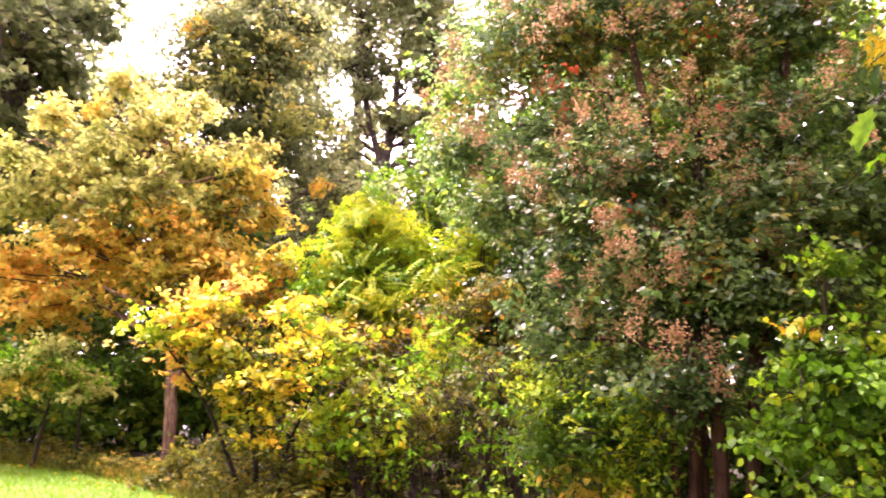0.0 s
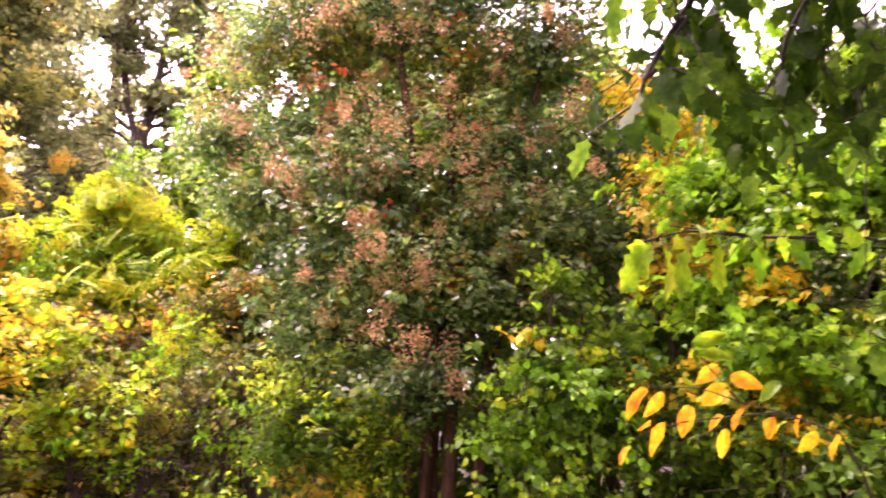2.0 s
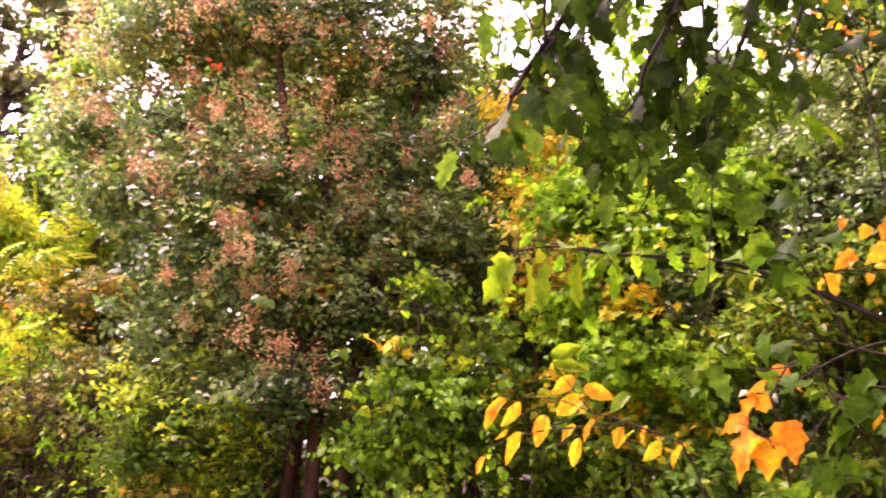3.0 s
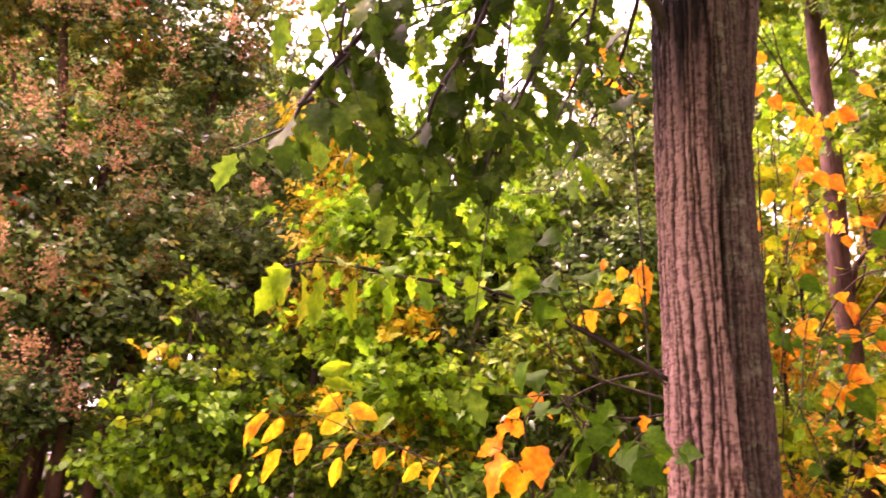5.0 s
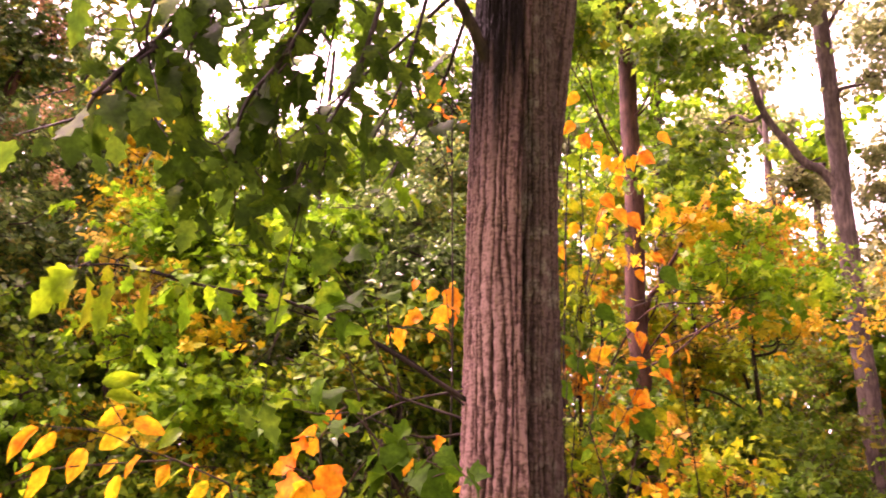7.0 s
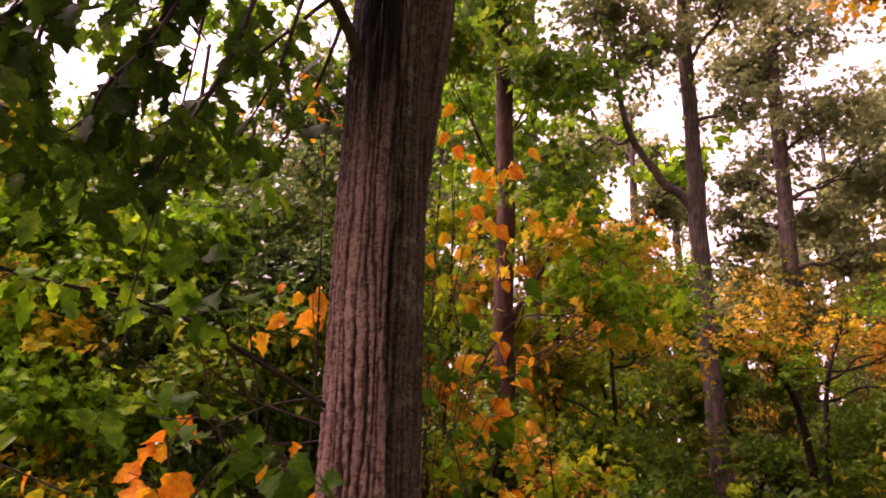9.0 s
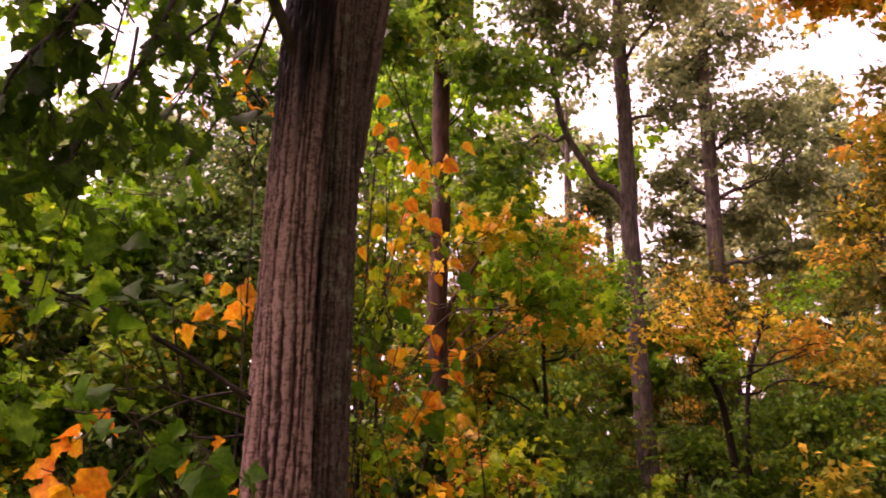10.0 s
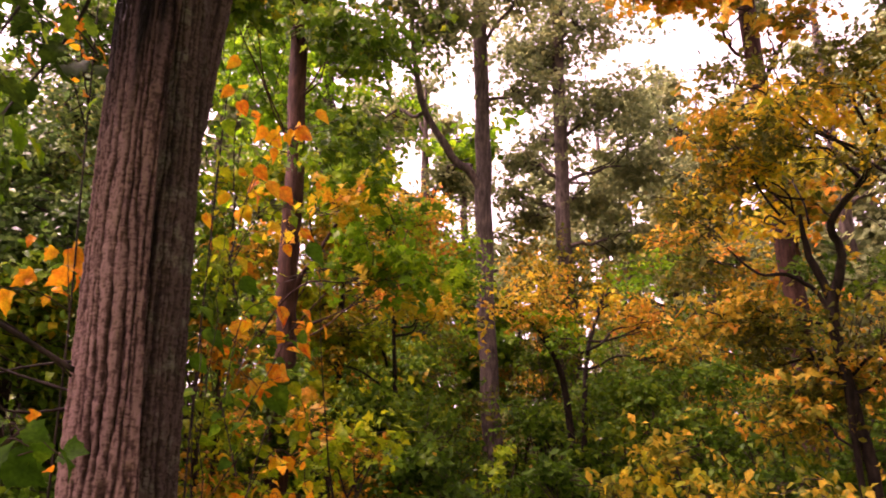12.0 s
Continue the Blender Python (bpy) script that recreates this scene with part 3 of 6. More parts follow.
# ---------------- trees and shrubs of the open side ----------------
plant("orange_tree", "autumn tree turning pale yellow and orange beside the lawn", "tree", -18.4, 13.9,
      [[(-18.4, 13.9, 1.2, 0.11), (-18.6, 13.9, 2.6, 0.095), (-19.6, 13.9, 4.4, 0.08), (-20.6, 13.9, 6.4, 0.045)]],
      [([(-22.5, 14.4, 6.6, 1.2, 0.7), (-20.6, 13.9, 7.0, 1.0, 0.6), (-25.4, 14.4, 6.0, 1.1, 0.7), (-17.2, 14.2, 6.2, 1.0, 0.6), (-22, 13.8, 5.6, 1.1, 0.6), (-18, 13.6, 5.5, 0.8, 0.5), (-28, 14.6, 5.5, 0.9, 0.6), (-24, 13.9, 6.3, 0.8, 0.5), (-19, 13.7, 6.3, 0.8, 0.5), (-26.5, 14, 4.8, 0.7, 0.4), (-14.3, 14.5, 6.8, 0.6, 0.35), (-27.5, 14.4, 7.0, 0.5, 0.35), (-23.2, 14.2, 7.7, 0.5, 0.3), (-18.2, 14, 7.4, 0.45, 0.3), (-29.5, 14.6, 6.3, 0.6, 0.35)], PALE, SLIP, 0.12, 17000, 0.4, 0.45),
       ([(-28.5, 14.6, 4.3, 1.1, 0.6), (-23, 14, 4.8, 1.2, 0.6), (-17, 14.2, 5.0, 1.0, 0.6), (-26, 14, 3.7, 1.0, 0.45), (-21, 13.6, 4.3, 1.0, 0.45), (-24.8, 14.3, 7.2, 0.3, 0.25), (-15.5, 14, 4.4, 0.9, 0.6), (-18.5, 13.6, 4.7, 0.8, 0.5), (-25, 13.9, 4.6, 0.9, 0.5), (-30, 14.5, 3.6, 0.9, 0.5), (-16, 13.9, 5.8, 0.7, 0.5), (-12.8, 14.3, 5.5, 0.7, 0.4), (-14.5, 13.8, 6.2, 0.5, 0.3), (-20.5, 13.4, 5.2, 0.6, 0.3)], ORANGE, SLIP, 0.12, 13000, 0.4, 0.45),
       ([(-13.5, 13.5, 3.9, 0.8, 0.5), (-12, 13, 4.4, 0.7, 0.5), (-17, 13.5, 3.6, 0.9, 0.45), (-10.5, 13, 3.6, 0.7, 0.5)], AMBER, SLIP, 0.12, 3500, 0.4, 0.45)],
      BARK_TAN, 11, 0.04)
plant("shrub", "small grey-green shrub with orange leaves on a leaning stem", "shrub", -25.8, 13.2,
      [[(-26.5, 13.1, 1.3, 0.03), (-26.0, 13.0, 1.9, 0.025), (-25.6, 13.0, 2.5, 0.015)], [(-24.0, 13.3, 1.3, 0.025), (-24.0, 13.2, 2.2, 0.015)]],
      [([(-28.3, 13, 2.55, 0.75, 0.35), (-25.6, 13, 2.5, 0.65, 0.35), (-23.6, 13, 2.35, 0.55, 0.3), (-26.4, 13, 2.95, 0.45, 0.3), (-30, 13, 2.4, 0.6, 0.35)], PALE, OVAL, 0.1, 2600, 0.35, 0.5),
       ([(-28, 12.8, 2.6, 0.7, 0.35), (-25, 12.8, 2.5, 0.7, 0.35)], G_BRIGHT, OVAL, 0.1, 900, 0.35, 0.5),
       ([(-27, 12.9, 2.5, 0.5, 0.3), (-29.3, 12.9, 2.3, 0.4, 0.25)], ORANGE, OVAL, 0.1, 600, 0.3, 0.5)], TWIG, 12, 0.012)
plant("yellow_shrub", "spreading shrub with golden yellow leaves at the wood's edge", "shrub", -12.5, 9.4,
      [[(-12.5, 9.4, 0.9, 0.035), (-13, 9.3, 1.6, 0.03), (-14, 9.2, 2.4, 0.015)], [(-12.0, 9.5, 0.9, 0.03), (-10.5, 9.2, 1.6, 0.02), (-8.5, 9, 2.3, 0.012)],
       [(-13.2, 9.5, 0.9, 0.03), (-16, 9.4, 1.9, 0.02), (-19.5, 9.4, 2.7, 0.01)], [(-8, 9.3, 0.9, 0.03), (-7.5, 9.2, 2.0, 0.02)]],
      [(layers([(-14, 9.2, 2.45, 0.7, 0.4), (-16.5, 9.3, 2.75, 0.6, 0.35), (-12, 9.1, 2.8, 0.6, 0.35), (-13.3, 8.9, 1.9, 0.65, 0.35), (-15.5, 9, 2.2, 0.5, 0.3), (-10, 9, 2.5, 0.6, 0.3)], 1), YELLOW, ROUND, 0.074, 2300, 0.35, 0.4),
       (layers([(-20.3, 9.4, 2.85, 0.55, 0.28), (-17.8, 9.5, 3.05, 0.55, 0.25), (-15, 9.5, 3.2, 0.5, 0.25), (-18.5, 9.4, 2.45, 0.5, 0.3)], 2), ORANGE, ROUND, 0.07, 950, 0.35, 0.4),
       (layers([(-7, 8.8, 2.0, 0.7, 0.4), (-9.5, 9, 1.7, 0.6, 0.3), (-5, 8.8, 1.75, 0.7, 0.4), (-8, 8.9, 2.6, 0.6, 0.35), (-6.5, 8.7, 1.4, 0.6, 0.3), (-16, 9.3, 2.9, 0.7, 0.3), (-19, 9.4, 2.8, 0.5, 0.3)], 3), YEL_GREEN, ROUND, 0.078, 2300, 0.35, 0.4),
       (layers([(-12.5, 9.3, 2.1, 0.8, 0.6), (-7.5, 9.2, 1.8, 0.8, 0.6), (-15, 9.4, 2.5, 0.7, 0.5)], 4), G_OLIVE, ROUND, 0.078, 1800, 0.35, 0.4)],
      BARK_DARK, 13, 0.02)
plant("sumac", "bright yellow-green sumac with feathery compound leaves", "shrub", -3.5, 12.3,
      [[(-4.5, 12.4, 1.2, 0.05), (-5, 12.3, 3, 0.04), (-6, 12.3, 5, 0.02)], [(-2.5, 12.3, 1.2, 0.05), (-2, 12.2, 3, 0.035), (0, 12, 4.3, 0.02)], [(-1, 11, 1.2, 0.03), (-0.5, 10.5, 2.6, 0.02)]],
      [([(-6.3, 12.3, 5.1, 0.7, 0.5), (-4.2, 12.4, 4.6, 0.9, 0.55), (-1.5, 12, 4.5, 0.8, 0.5), (1.5, 11.8, 4.4, 0.7, 0.45), (-7.5, 12.2, 4.2, 0.8, 0.6), (-3, 11.8, 3.7, 1.0, 0.6), (-0.2, 10, 2.75, 0.5, 0.3), (1, 11.5, 3.7, 0.8, 0.5), (-5.5, 12, 3.4, 0.8, 0.6)], YEL_GREEN, FEATHER, 0.38, 2200, 0.4, 0.35),
       ([(-6.8, 12.3, 4.6, 0.9, 0.9), (-4, 12.3, 4.2, 1, 0.7), (-8, 12, 3.6, 0.9, 0.7), (-1, 12, 4.0, 1, 0.7), (-9, 12.2, 3.9, 0.7, 0.6), (2.2, 11.6, 4.9, 0.5, 0.35), (-5.2, 12.3, 5.5, 0.45, 0.4)], G_BRIGHT, OVAL, 0.09, 6000, 0.35, 0.4),
       ([(3.3, 10, 3.4, 0.7, 0.6), (-4, 11, 2.9, 1.1, 0.5), (0.5, 10.5, 3.3, 0.9, 0.5), (3, 9.8, 2.6, 0.7, 0.5), (-7, 11, 3.0, 0.9, 0.5), (-1.5, 10.2, 2.2, 0.9, 0.4)], AMBER, OVAL, 0.08, 1000, 0.35, 0.4),
       ([(3.3, 9.9, 3.3, 0.7, 0.7), (-4, 10.8, 2.8, 1.1, 0.5), (0.5, 10.4, 3.2, 0.9, 0.6), (3, 9.7, 2.5, 0.7, 0.6), (-1.5, 10, 2.1, 0.9, 0.5)], G_OLIVE, OVAL, 0.08, 3000, 0.35, 0.4)],
      BARK_GREY, 14, 0.02)
plant("green_tree", "broad green tree behind the orange one", "tree", -12.5, 18.3,
      [[(-12.5, 18.3, 1.8, 0.17), (-12.6, 18, 5, 0.14), (-13.2, 17.8, 8, 0.1), (-13.5, 17.6, 10.5, 0.05)]],
      [([(-15.3, 17.3, 9.3, 1.5, 1.2), (-12.5, 17.5, 10.0, 1.4, 1.0), (-17.5, 17.6, 8.3, 1.3, 0.9), (-12, 17.8, 7.8, 1.5, 1.0), (-8.6, 17.8, 7.0, 1.3, 0.6), (-9, 18, 6.3, 1.5, 1.1), (-12, 17, 5.4, 1.7, 1.2), (-6, 18, 6.8, 1.1, 0.9), (-16, 18, 6.5, 1.6, 1.2), (-4.5, 18.5, 5.5, 1.2, 1.2), (-18.5, 18, 9.6, 1.0, 0.8), (-10, 18, 9.0, 1.2, 0.9), (-14, 17.5, 8.3, 1.4, 0.9), (-10.5, 17.5, 11.2, 0.9, 0.7)], G_FAR, SLIP, 0.14, 22000, 0.5, 0.4),
       ([(-16.5, 17.5, 10.9, 1.4, 0.9), (-14.6, 17.4, 11.6, 1.3, 0.7), (-18.4, 17.5, 10.1, 1.2, 0.7), (-12.2, 17.4, 11.4, 1.2, 0.7), (-14.5, 17, 10.4, 1.4, 0.9)], G_FAR, SLIP, 0.14, 8000, 0.5, 0.4),
       ([(-18.9, 17, 10.5, 0.5, 0.4), (-17.6, 17, 11.2, 0.4, 0.3), (-9.5, 16.6, 6.9, 0.4, 0.2)], ORANGE, SLIP, 0.13, 420, 0.4, 0.4),
       ([(-15.3, 16.8, 9.6, 1.4, 1.1), (-12.5, 17, 10.2, 1.3, 0.9), (-17.3, 17, 9.0, 1.2, 0.8), (-14.6, 17, 11.6, 1.2, 0.6), (-11.5, 17, 8.4, 1.2, 0.8)], PALE, SLIP, 0.13, 2600, 0.5, 0.4),
       ([(-4, 18, 6.9, 1.2, 0.7), (-1.5, 18, 6.4, 1.1, 0.7), (-2.5, 18.5, 5.4, 1.2, 0.9), (-7, 18, 5.6, 1.2, 0.9), (-17, 18.5, 7.6, 1.4, 1.0), (-19.5, 18.5, 7.0, 1.3, 1.0)], G_FAR, SLIP, 0.14, 8000, 0.5, 0.4)],
      BARK_GREY, 15, 0.06)
plant("dark_tree", "dense dark glossy-leaved tree with rust-brown seed heads", "tree", 18.0, 6.9,
      [[(15.6, 7.0, 0.8, 0.04), (15.4, 7.2, 2.8, 0.03), (12, 7.7, 5, 0.015)], [(17.4, 7.1, 0.8, 0.04), (17.8, 7.3, 2.6, 0.03), (19, 7.6, 4.6, 0.015)], [(16.6, 6.9, 0.8, 0.055), (17, 7.1, 2.8, 0.045), (15, 7.7, 5, 0.045), (13, 8.2, 7.5, 0.02)], [(18.4, 6.8, 0.8, 0.065), (18.6, 7.2, 2.6, 0.055), (18.5, 7.9, 5, 0.05), (18, 8.2, 8, 0.02)],
       [(20.0, 6.9, 0.8, 0.06), (21.5, 7.3, 2.6, 0.05), (25, 7.9, 5, 0.03), (26, 8.2, 7, 0.015)]],
      [([(15, 7.7, 3.9, 1.2, 0.8), (8, 8.2, 4.6, 1.1, 0.8), (1.5, 8.6, 4.8, 0.75, 0.5), (5, 8.7, 6.1, 1.1, 0.8), (12, 8.3, 6.2, 1.3, 0.9), (19, 8.1, 6.2, 1.3, 0.9), (25, 8.1, 5.6, 1.2, 0.9), (30, 7.9, 4.5, 0.8, 0.8), (22, 7.6, 4.4, 1.1, 0.8), (10, 7.8, 3.3, 0.9, 0.55),
         (27, 7.5, 3.2, 0.9, 0.7), (17, 7.2, 2.7, 0.9, 0.5), (8, 8.2, 7.5, 1.4, 0.9), (17, 8.3, 8, 1.5, 1), (26, 8.3, 7.3, 1.3, 1), (13, 7.0, 2.1, 0.8, 0.45), (4.5, 8.2, 4.0, 0.65, 0.45), (8.5, 7.4, 2.6, 0.8, 0.5), (17, 6.7, 2.0, 0.6, 0.35), (22.5, 7.0, 2.6, 0.8, 0.5), (15.5, 6.9, 3.1, 0.9, 0.5), (24, 7.2, 3.6, 0.9, 0.6), (31.5, 7.4, 3.4, 0.7, 0.7), (12, 7.6, 4.2, 1.0, 0.6), (20, 7.3, 3.4, 1.0, 0.6)], G_DARK, SLIP, 0.074, 88000, 0.32, 0.3),
       ([(28, 7.6, 5.8, 0.8, 0.7), (14, 7.4, 3.5, 1.3, 0.7), (9, 7.9, 5.8, 1.0, 0.8), (20, 7.5, 5.2, 1.2, 0.8), (5, 8.1, 5.4, 0.9, 0.6), (24, 7.2, 3.0, 0.9, 0.5)], G_OLIVE, SLIP, 0.072, 7000, 0.3, 0.3)],
      BARK_BROWN, 16, 0.035)
def build_seed_heads():
    """Feathery rust-brown seed heads and a few red leaves on the dark tree's outer twigs."""
    rng = np.random.default_rng(77)
    tree = bpy.data.objects["dark_tree"]
    base = np.array(tree.location)
    hubs = polar([(1, 8.1, 5.3, 0.6, 0.45), (4, 8.0, 4.9, 0.7, 0.5), (6, 7.6, 4.0, 0.6, 0.4), (9.5, 7.0, 2.6, 0.45, 0.5), (12, 7.0, 4.6, 0.9, 0.6), (15, 7.2, 5.6, 1.1, 0.8), (19, 7.2, 5.4, 1.1, 0.8), (23, 7.2, 5.0, 1.0, 0.8), (18, 6.9, 4.2, 1.0, 0.5), (11, 7.4, 6.0, 0.9, 0.6), (27, 7.2, 4.4, 0.8, 0.8), (13, 6.6, 3.0, 0.5, 0.4), (24, 7.4, 6.6, 0.9, 0.6), (10, 7.1, 3.6, 0.9, 0.5), (21, 6.8, 3.6, 0.9, 0.5), (29, 7.2, 5.6, 0.7, 0.7), (15, 7.6, 6.8, 1.3, 0.7), (16, 6.6, 2.2, 0.5, 0.4)])
    pos = []
    for k in range(160):
        h = hubs[int(rng.integers(len(hubs)))]
        c = np.array(h[:3]) + rng.normal(size=3) * (h[3], h[3], h[4]) * 0.5
        c[:2] -= unit(c[:2]) * 0.35
        n = int(rng.integers(60, 120))
        s = rng.uniform(0.03, 0.075)
        pos.append(c + rng.normal(size=(n, 3)) * (s, s, s * 1.3))
    pos = np.concatenate(pos)
    n = len(pos)
    v, f = put_leaves(SLIP, pos - base, rng.normal(size=(n, 3)), rng.normal(size=(n, 3)), rng.uniform(0.02, 0.04, n), rng)
    part("seed_plumage", mesh_of("seed_plumage", v, f, RUST), tree, "feathery rust-brown seed heads", "stuff")
    hubs = polar([(9, 7.5, 5.1, 0.3, 0.25), (19.5, 7.4, 5.4, 0.25, 0.35), (14, 6.9, 3.55, 0.12, 0.1), (21, 7.3, 4.6, 0.2, 0.2), (18.8, 7.5, 5.8, 0.2, 0.2), (19, 6.8, 2.9, 0.3, 0.4)])
    p, al, fa, si, _, _ = spray_points(rng, hubs, 240, 0.065, 9, 0.2, 0.4)
    v, f = put_leaves(SLIP, p - base, al, fa, si, rng)
    part("red_foliage", mesh_of("red_foliage", v, f, RED), tree, "scattered red and orange leaves", "stuff")


build_seed_heads()
plant("pale_shrub", "pale green shrub with a few orange leaves", "shrub", 9, 7.1,
      [[(9, 7.2, 0.7, 0.025), (9, 7.0, 1.5, 0.015)], [(10.5, 7.2, 0.7, 0.02), (11, 7.0, 1.5, 0.01)], [(7, 7.3, 0.7, 0.02), (6.8, 7.1, 1.9, 0.01)]],
      [([(8.6, 6.9, 1.5, 0.5, 0.45), (11.5, 6.9, 1.3, 0.45, 0.45), (6.6, 7, 2.1, 0.4, 0.4), (10, 7, 2.3, 0.5, 0.35), (6.5, 7, 1.4, 0.4, 0.4), (13.5, 6.6, 1.5, 0.4, 0.4), (8, 6.7, 2.0, 0.45, 0.35), (11, 6.6, 1.8, 0.4, 0.35)], YEL_GREEN, OVAL, 0.065, 2200, 0.3, 0.4),
       ([(9, 6.9, 1.7, 0.7, 0.6), (12, 6.8, 1.6, 0.6, 0.5), (7, 6.8, 1.6, 0.5, 0.5)], G_MID, OVAL, 0.07, 4200, 0.3, 0.4),
       ([(7.5, 6.7, 1.35, 0.25, 0.25), (9.5, 6.7, 1.2, 0.3, 0.15)], ORANGE, ROUND, 0.07, 130, 0.2, 0.4)], TWIG, 17, 0.012)
plant("vine_shrub", "bright green heart-leaved vine over a low shrub", "shrub", 25.5, 6.4,
      [[(25.5, 6.4, 0.6, 0.025), (25.4, 6.2, 1.7, 0.018), (26, 6.1, 2.8, 0.008)], [(28, 6.4, 0.6, 0.02), (29.5, 6.2, 2.2, 0.01)], [(23.5, 6.5, 0.6, 0.02), (22.3, 6.2, 1.9, 0.01)]],
      [([(25.3, 6, 2.15, 0.45, 0.4), (23, 6.1, 1.7, 0.45, 0.4), (28, 6, 1.7, 0.55, 0.5), (21.5, 6.2, 2.05, 0.3, 0.2), (26, 6, 2.75, 0.35, 0.25), (30, 6.1, 2.3, 0.5, 0.45), (26.5, 5.8, 1.25, 0.55, 0.3), (32, 6, 1.6, 0.5, 0.5)], G_MID, ROUND, 0.058, 2600, 0.35, 0.7),
       ([(25, 5.95, 2.1, 0.5, 0.5), (23, 6, 1.6, 0.5, 0.4), (28.5, 5.9, 1.9, 0.6, 0.6), (26, 5.9, 2.75, 0.35, 0.3)], G_BRIGHT, ROUND, 0.06, 1800, 0.35, 0.7),
       ([(24, 5.9, 1.9, 0.4, 0.4), (28, 5.9, 2.2, 0.4, 0.4), (26, 5.8, 1.4, 0.5, 0.3)], YEL_GREEN, ROUND, 0.06, 260, 0.35, 0.7),
       ([(24.6, 5.9, 2.3, 0.12, 0.16)], YELLOW, ROUND, 0.07, 18, 0.25, 0.7)], TWIG, 18, 0.01)

# ---------------- the green thicket ----------------
plant("golden_shrub", "tall thin shrub with yellow and orange leaves", "shrub", 34, 7.3,
      [[(34, 7.3, 0.6, 0.04), (34, 7.2, 2.5, 0.03), (33.4, 7.1, 4.6, 0.012)]],
      [([(34.2, 7, 3.8, 0.45, 0.7), (32.6, 7, 4.7, 0.4, 0.6), (35.6, 6.9, 2.9, 0.5, 0.4), (33.5, 6.8, 2.0, 0.6, 0.4), (36.5, 6.8, 3.9, 0.4, 0.4), (34.5, 6.8, 4.4, 0.45, 0.5)], YELLOW, OVAL, 0.085, 3600, 0.3, 0.4),
       ([(35.5, 6.8, 3.3, 0.6, 0.6), (37.5, 6.6, 2.9, 0.4, 0.4)], ORANGE, OVAL, 0.085, 1300, 0.3, 0.4)], TWIG, 21, 0.012)
plant("thicket_tree", "young green tree with dense layered foliage", "tree", 46, 6.6,
      [[(46, 6.6, 0.5, 0.05), (46.5, 6.4, 2.4, 0.04), (47, 6.6, 5.4, 0.015)], [(53, 6.7, 0.5, 0.04), (53.5, 6.5, 2.5, 0.03), (55, 6.8, 5.2, 0.01)], [(40, 6.6, 0.5, 0.035), (39.8, 6.4, 2.2, 0.025), (39.5, 6.7, 4.8, 0.01)]],
      [([(38, 6.2, 3.5, 0.6, 0.4), (42, 6, 3.0, 0.7, 0.4), (46, 6, 3.4, 0.7, 0.5), (48.5, 6.2, 3.5, 0.6, 0.4), (40, 5.8, 2.2, 0.6, 0.35), (45, 5.6, 2.1, 0.6, 0.35), (36.5, 6, 2.6, 0.5, 0.4), (40, 6.8, 4.4, 0.7, 0.4), (47, 7, 4.5, 0.8, 0.4)], G_BRIGHT, STAR, 0.075, 14500, 0.35, 0.45),
       ([(50, 5.5, 2.3, 0.6, 0.45), (47, 5.4, 1.5, 0.7, 0.35), (41, 5.6, 1.6, 0.7, 0.35), (55, 5.6, 2.6, 0.65, 0.6), (58, 6.2, 3, 0.65, 0.8), (54, 5.3, 1.5, 0.6, 0.45), (55, 7, 5.0, 0.8, 0.7), (59.3, 6.6, 3.9, 0.7, 0.6), (58.5, 7.2, 4.8, 0.8, 0.7), (43, 6.5, 2.4, 0.9, 0.8), (52, 6.6, 3.0, 1.0, 1.0), (37, 6.2, 1.7, 0.7, 0.4)], G_MID, SLIP, 0.075, 16000, 0.35, 0.45),
       ([(53.5, 6.3, 3.7, 0.7, 0.7), (56, 6.4, 4.2, 0.6, 0.6), (49, 5.7, 1.9, 0.6, 0.3), (44, 5.9, 2.7, 0.5, 0.3), (52, 5.9, 3.1, 0.6, 0.5), (56, 6.0, 3.3, 0.6, 0.5)], G_DARK, OVAL, 0.065, 10500, 0.3, 0.3),
       ([(37.5, 5.9, 3.0, 0.4, 0.3), (41, 5.7, 2.6, 0.4, 0.2), (44, 5.5, 1.6, 0.5, 0.25), (38, 5.9, 2.0, 0.5, 0.25)], YELLOW, STAR, 0.08, 700, 0.3, 0.45),
       ([(40, 7.4, 5.8, 0.9, 0.5), (44.5, 7.2, 6.2, 0.9, 0.6), (49, 7.4, 6.1, 1.0, 0.6), (53.5, 7.3, 6.3, 1.0, 0.6), (58, 7.5, 6.3, 1.0, 0.7), (51, 7.0, 5.2, 0.9, 0.5), (56.5, 7.2, 5.4, 0.8, 0.5)], G_BRIGHT, STAR, 0.105, 1500, 0.4, 0.45)], BARK_DARK, 22, 0.02)

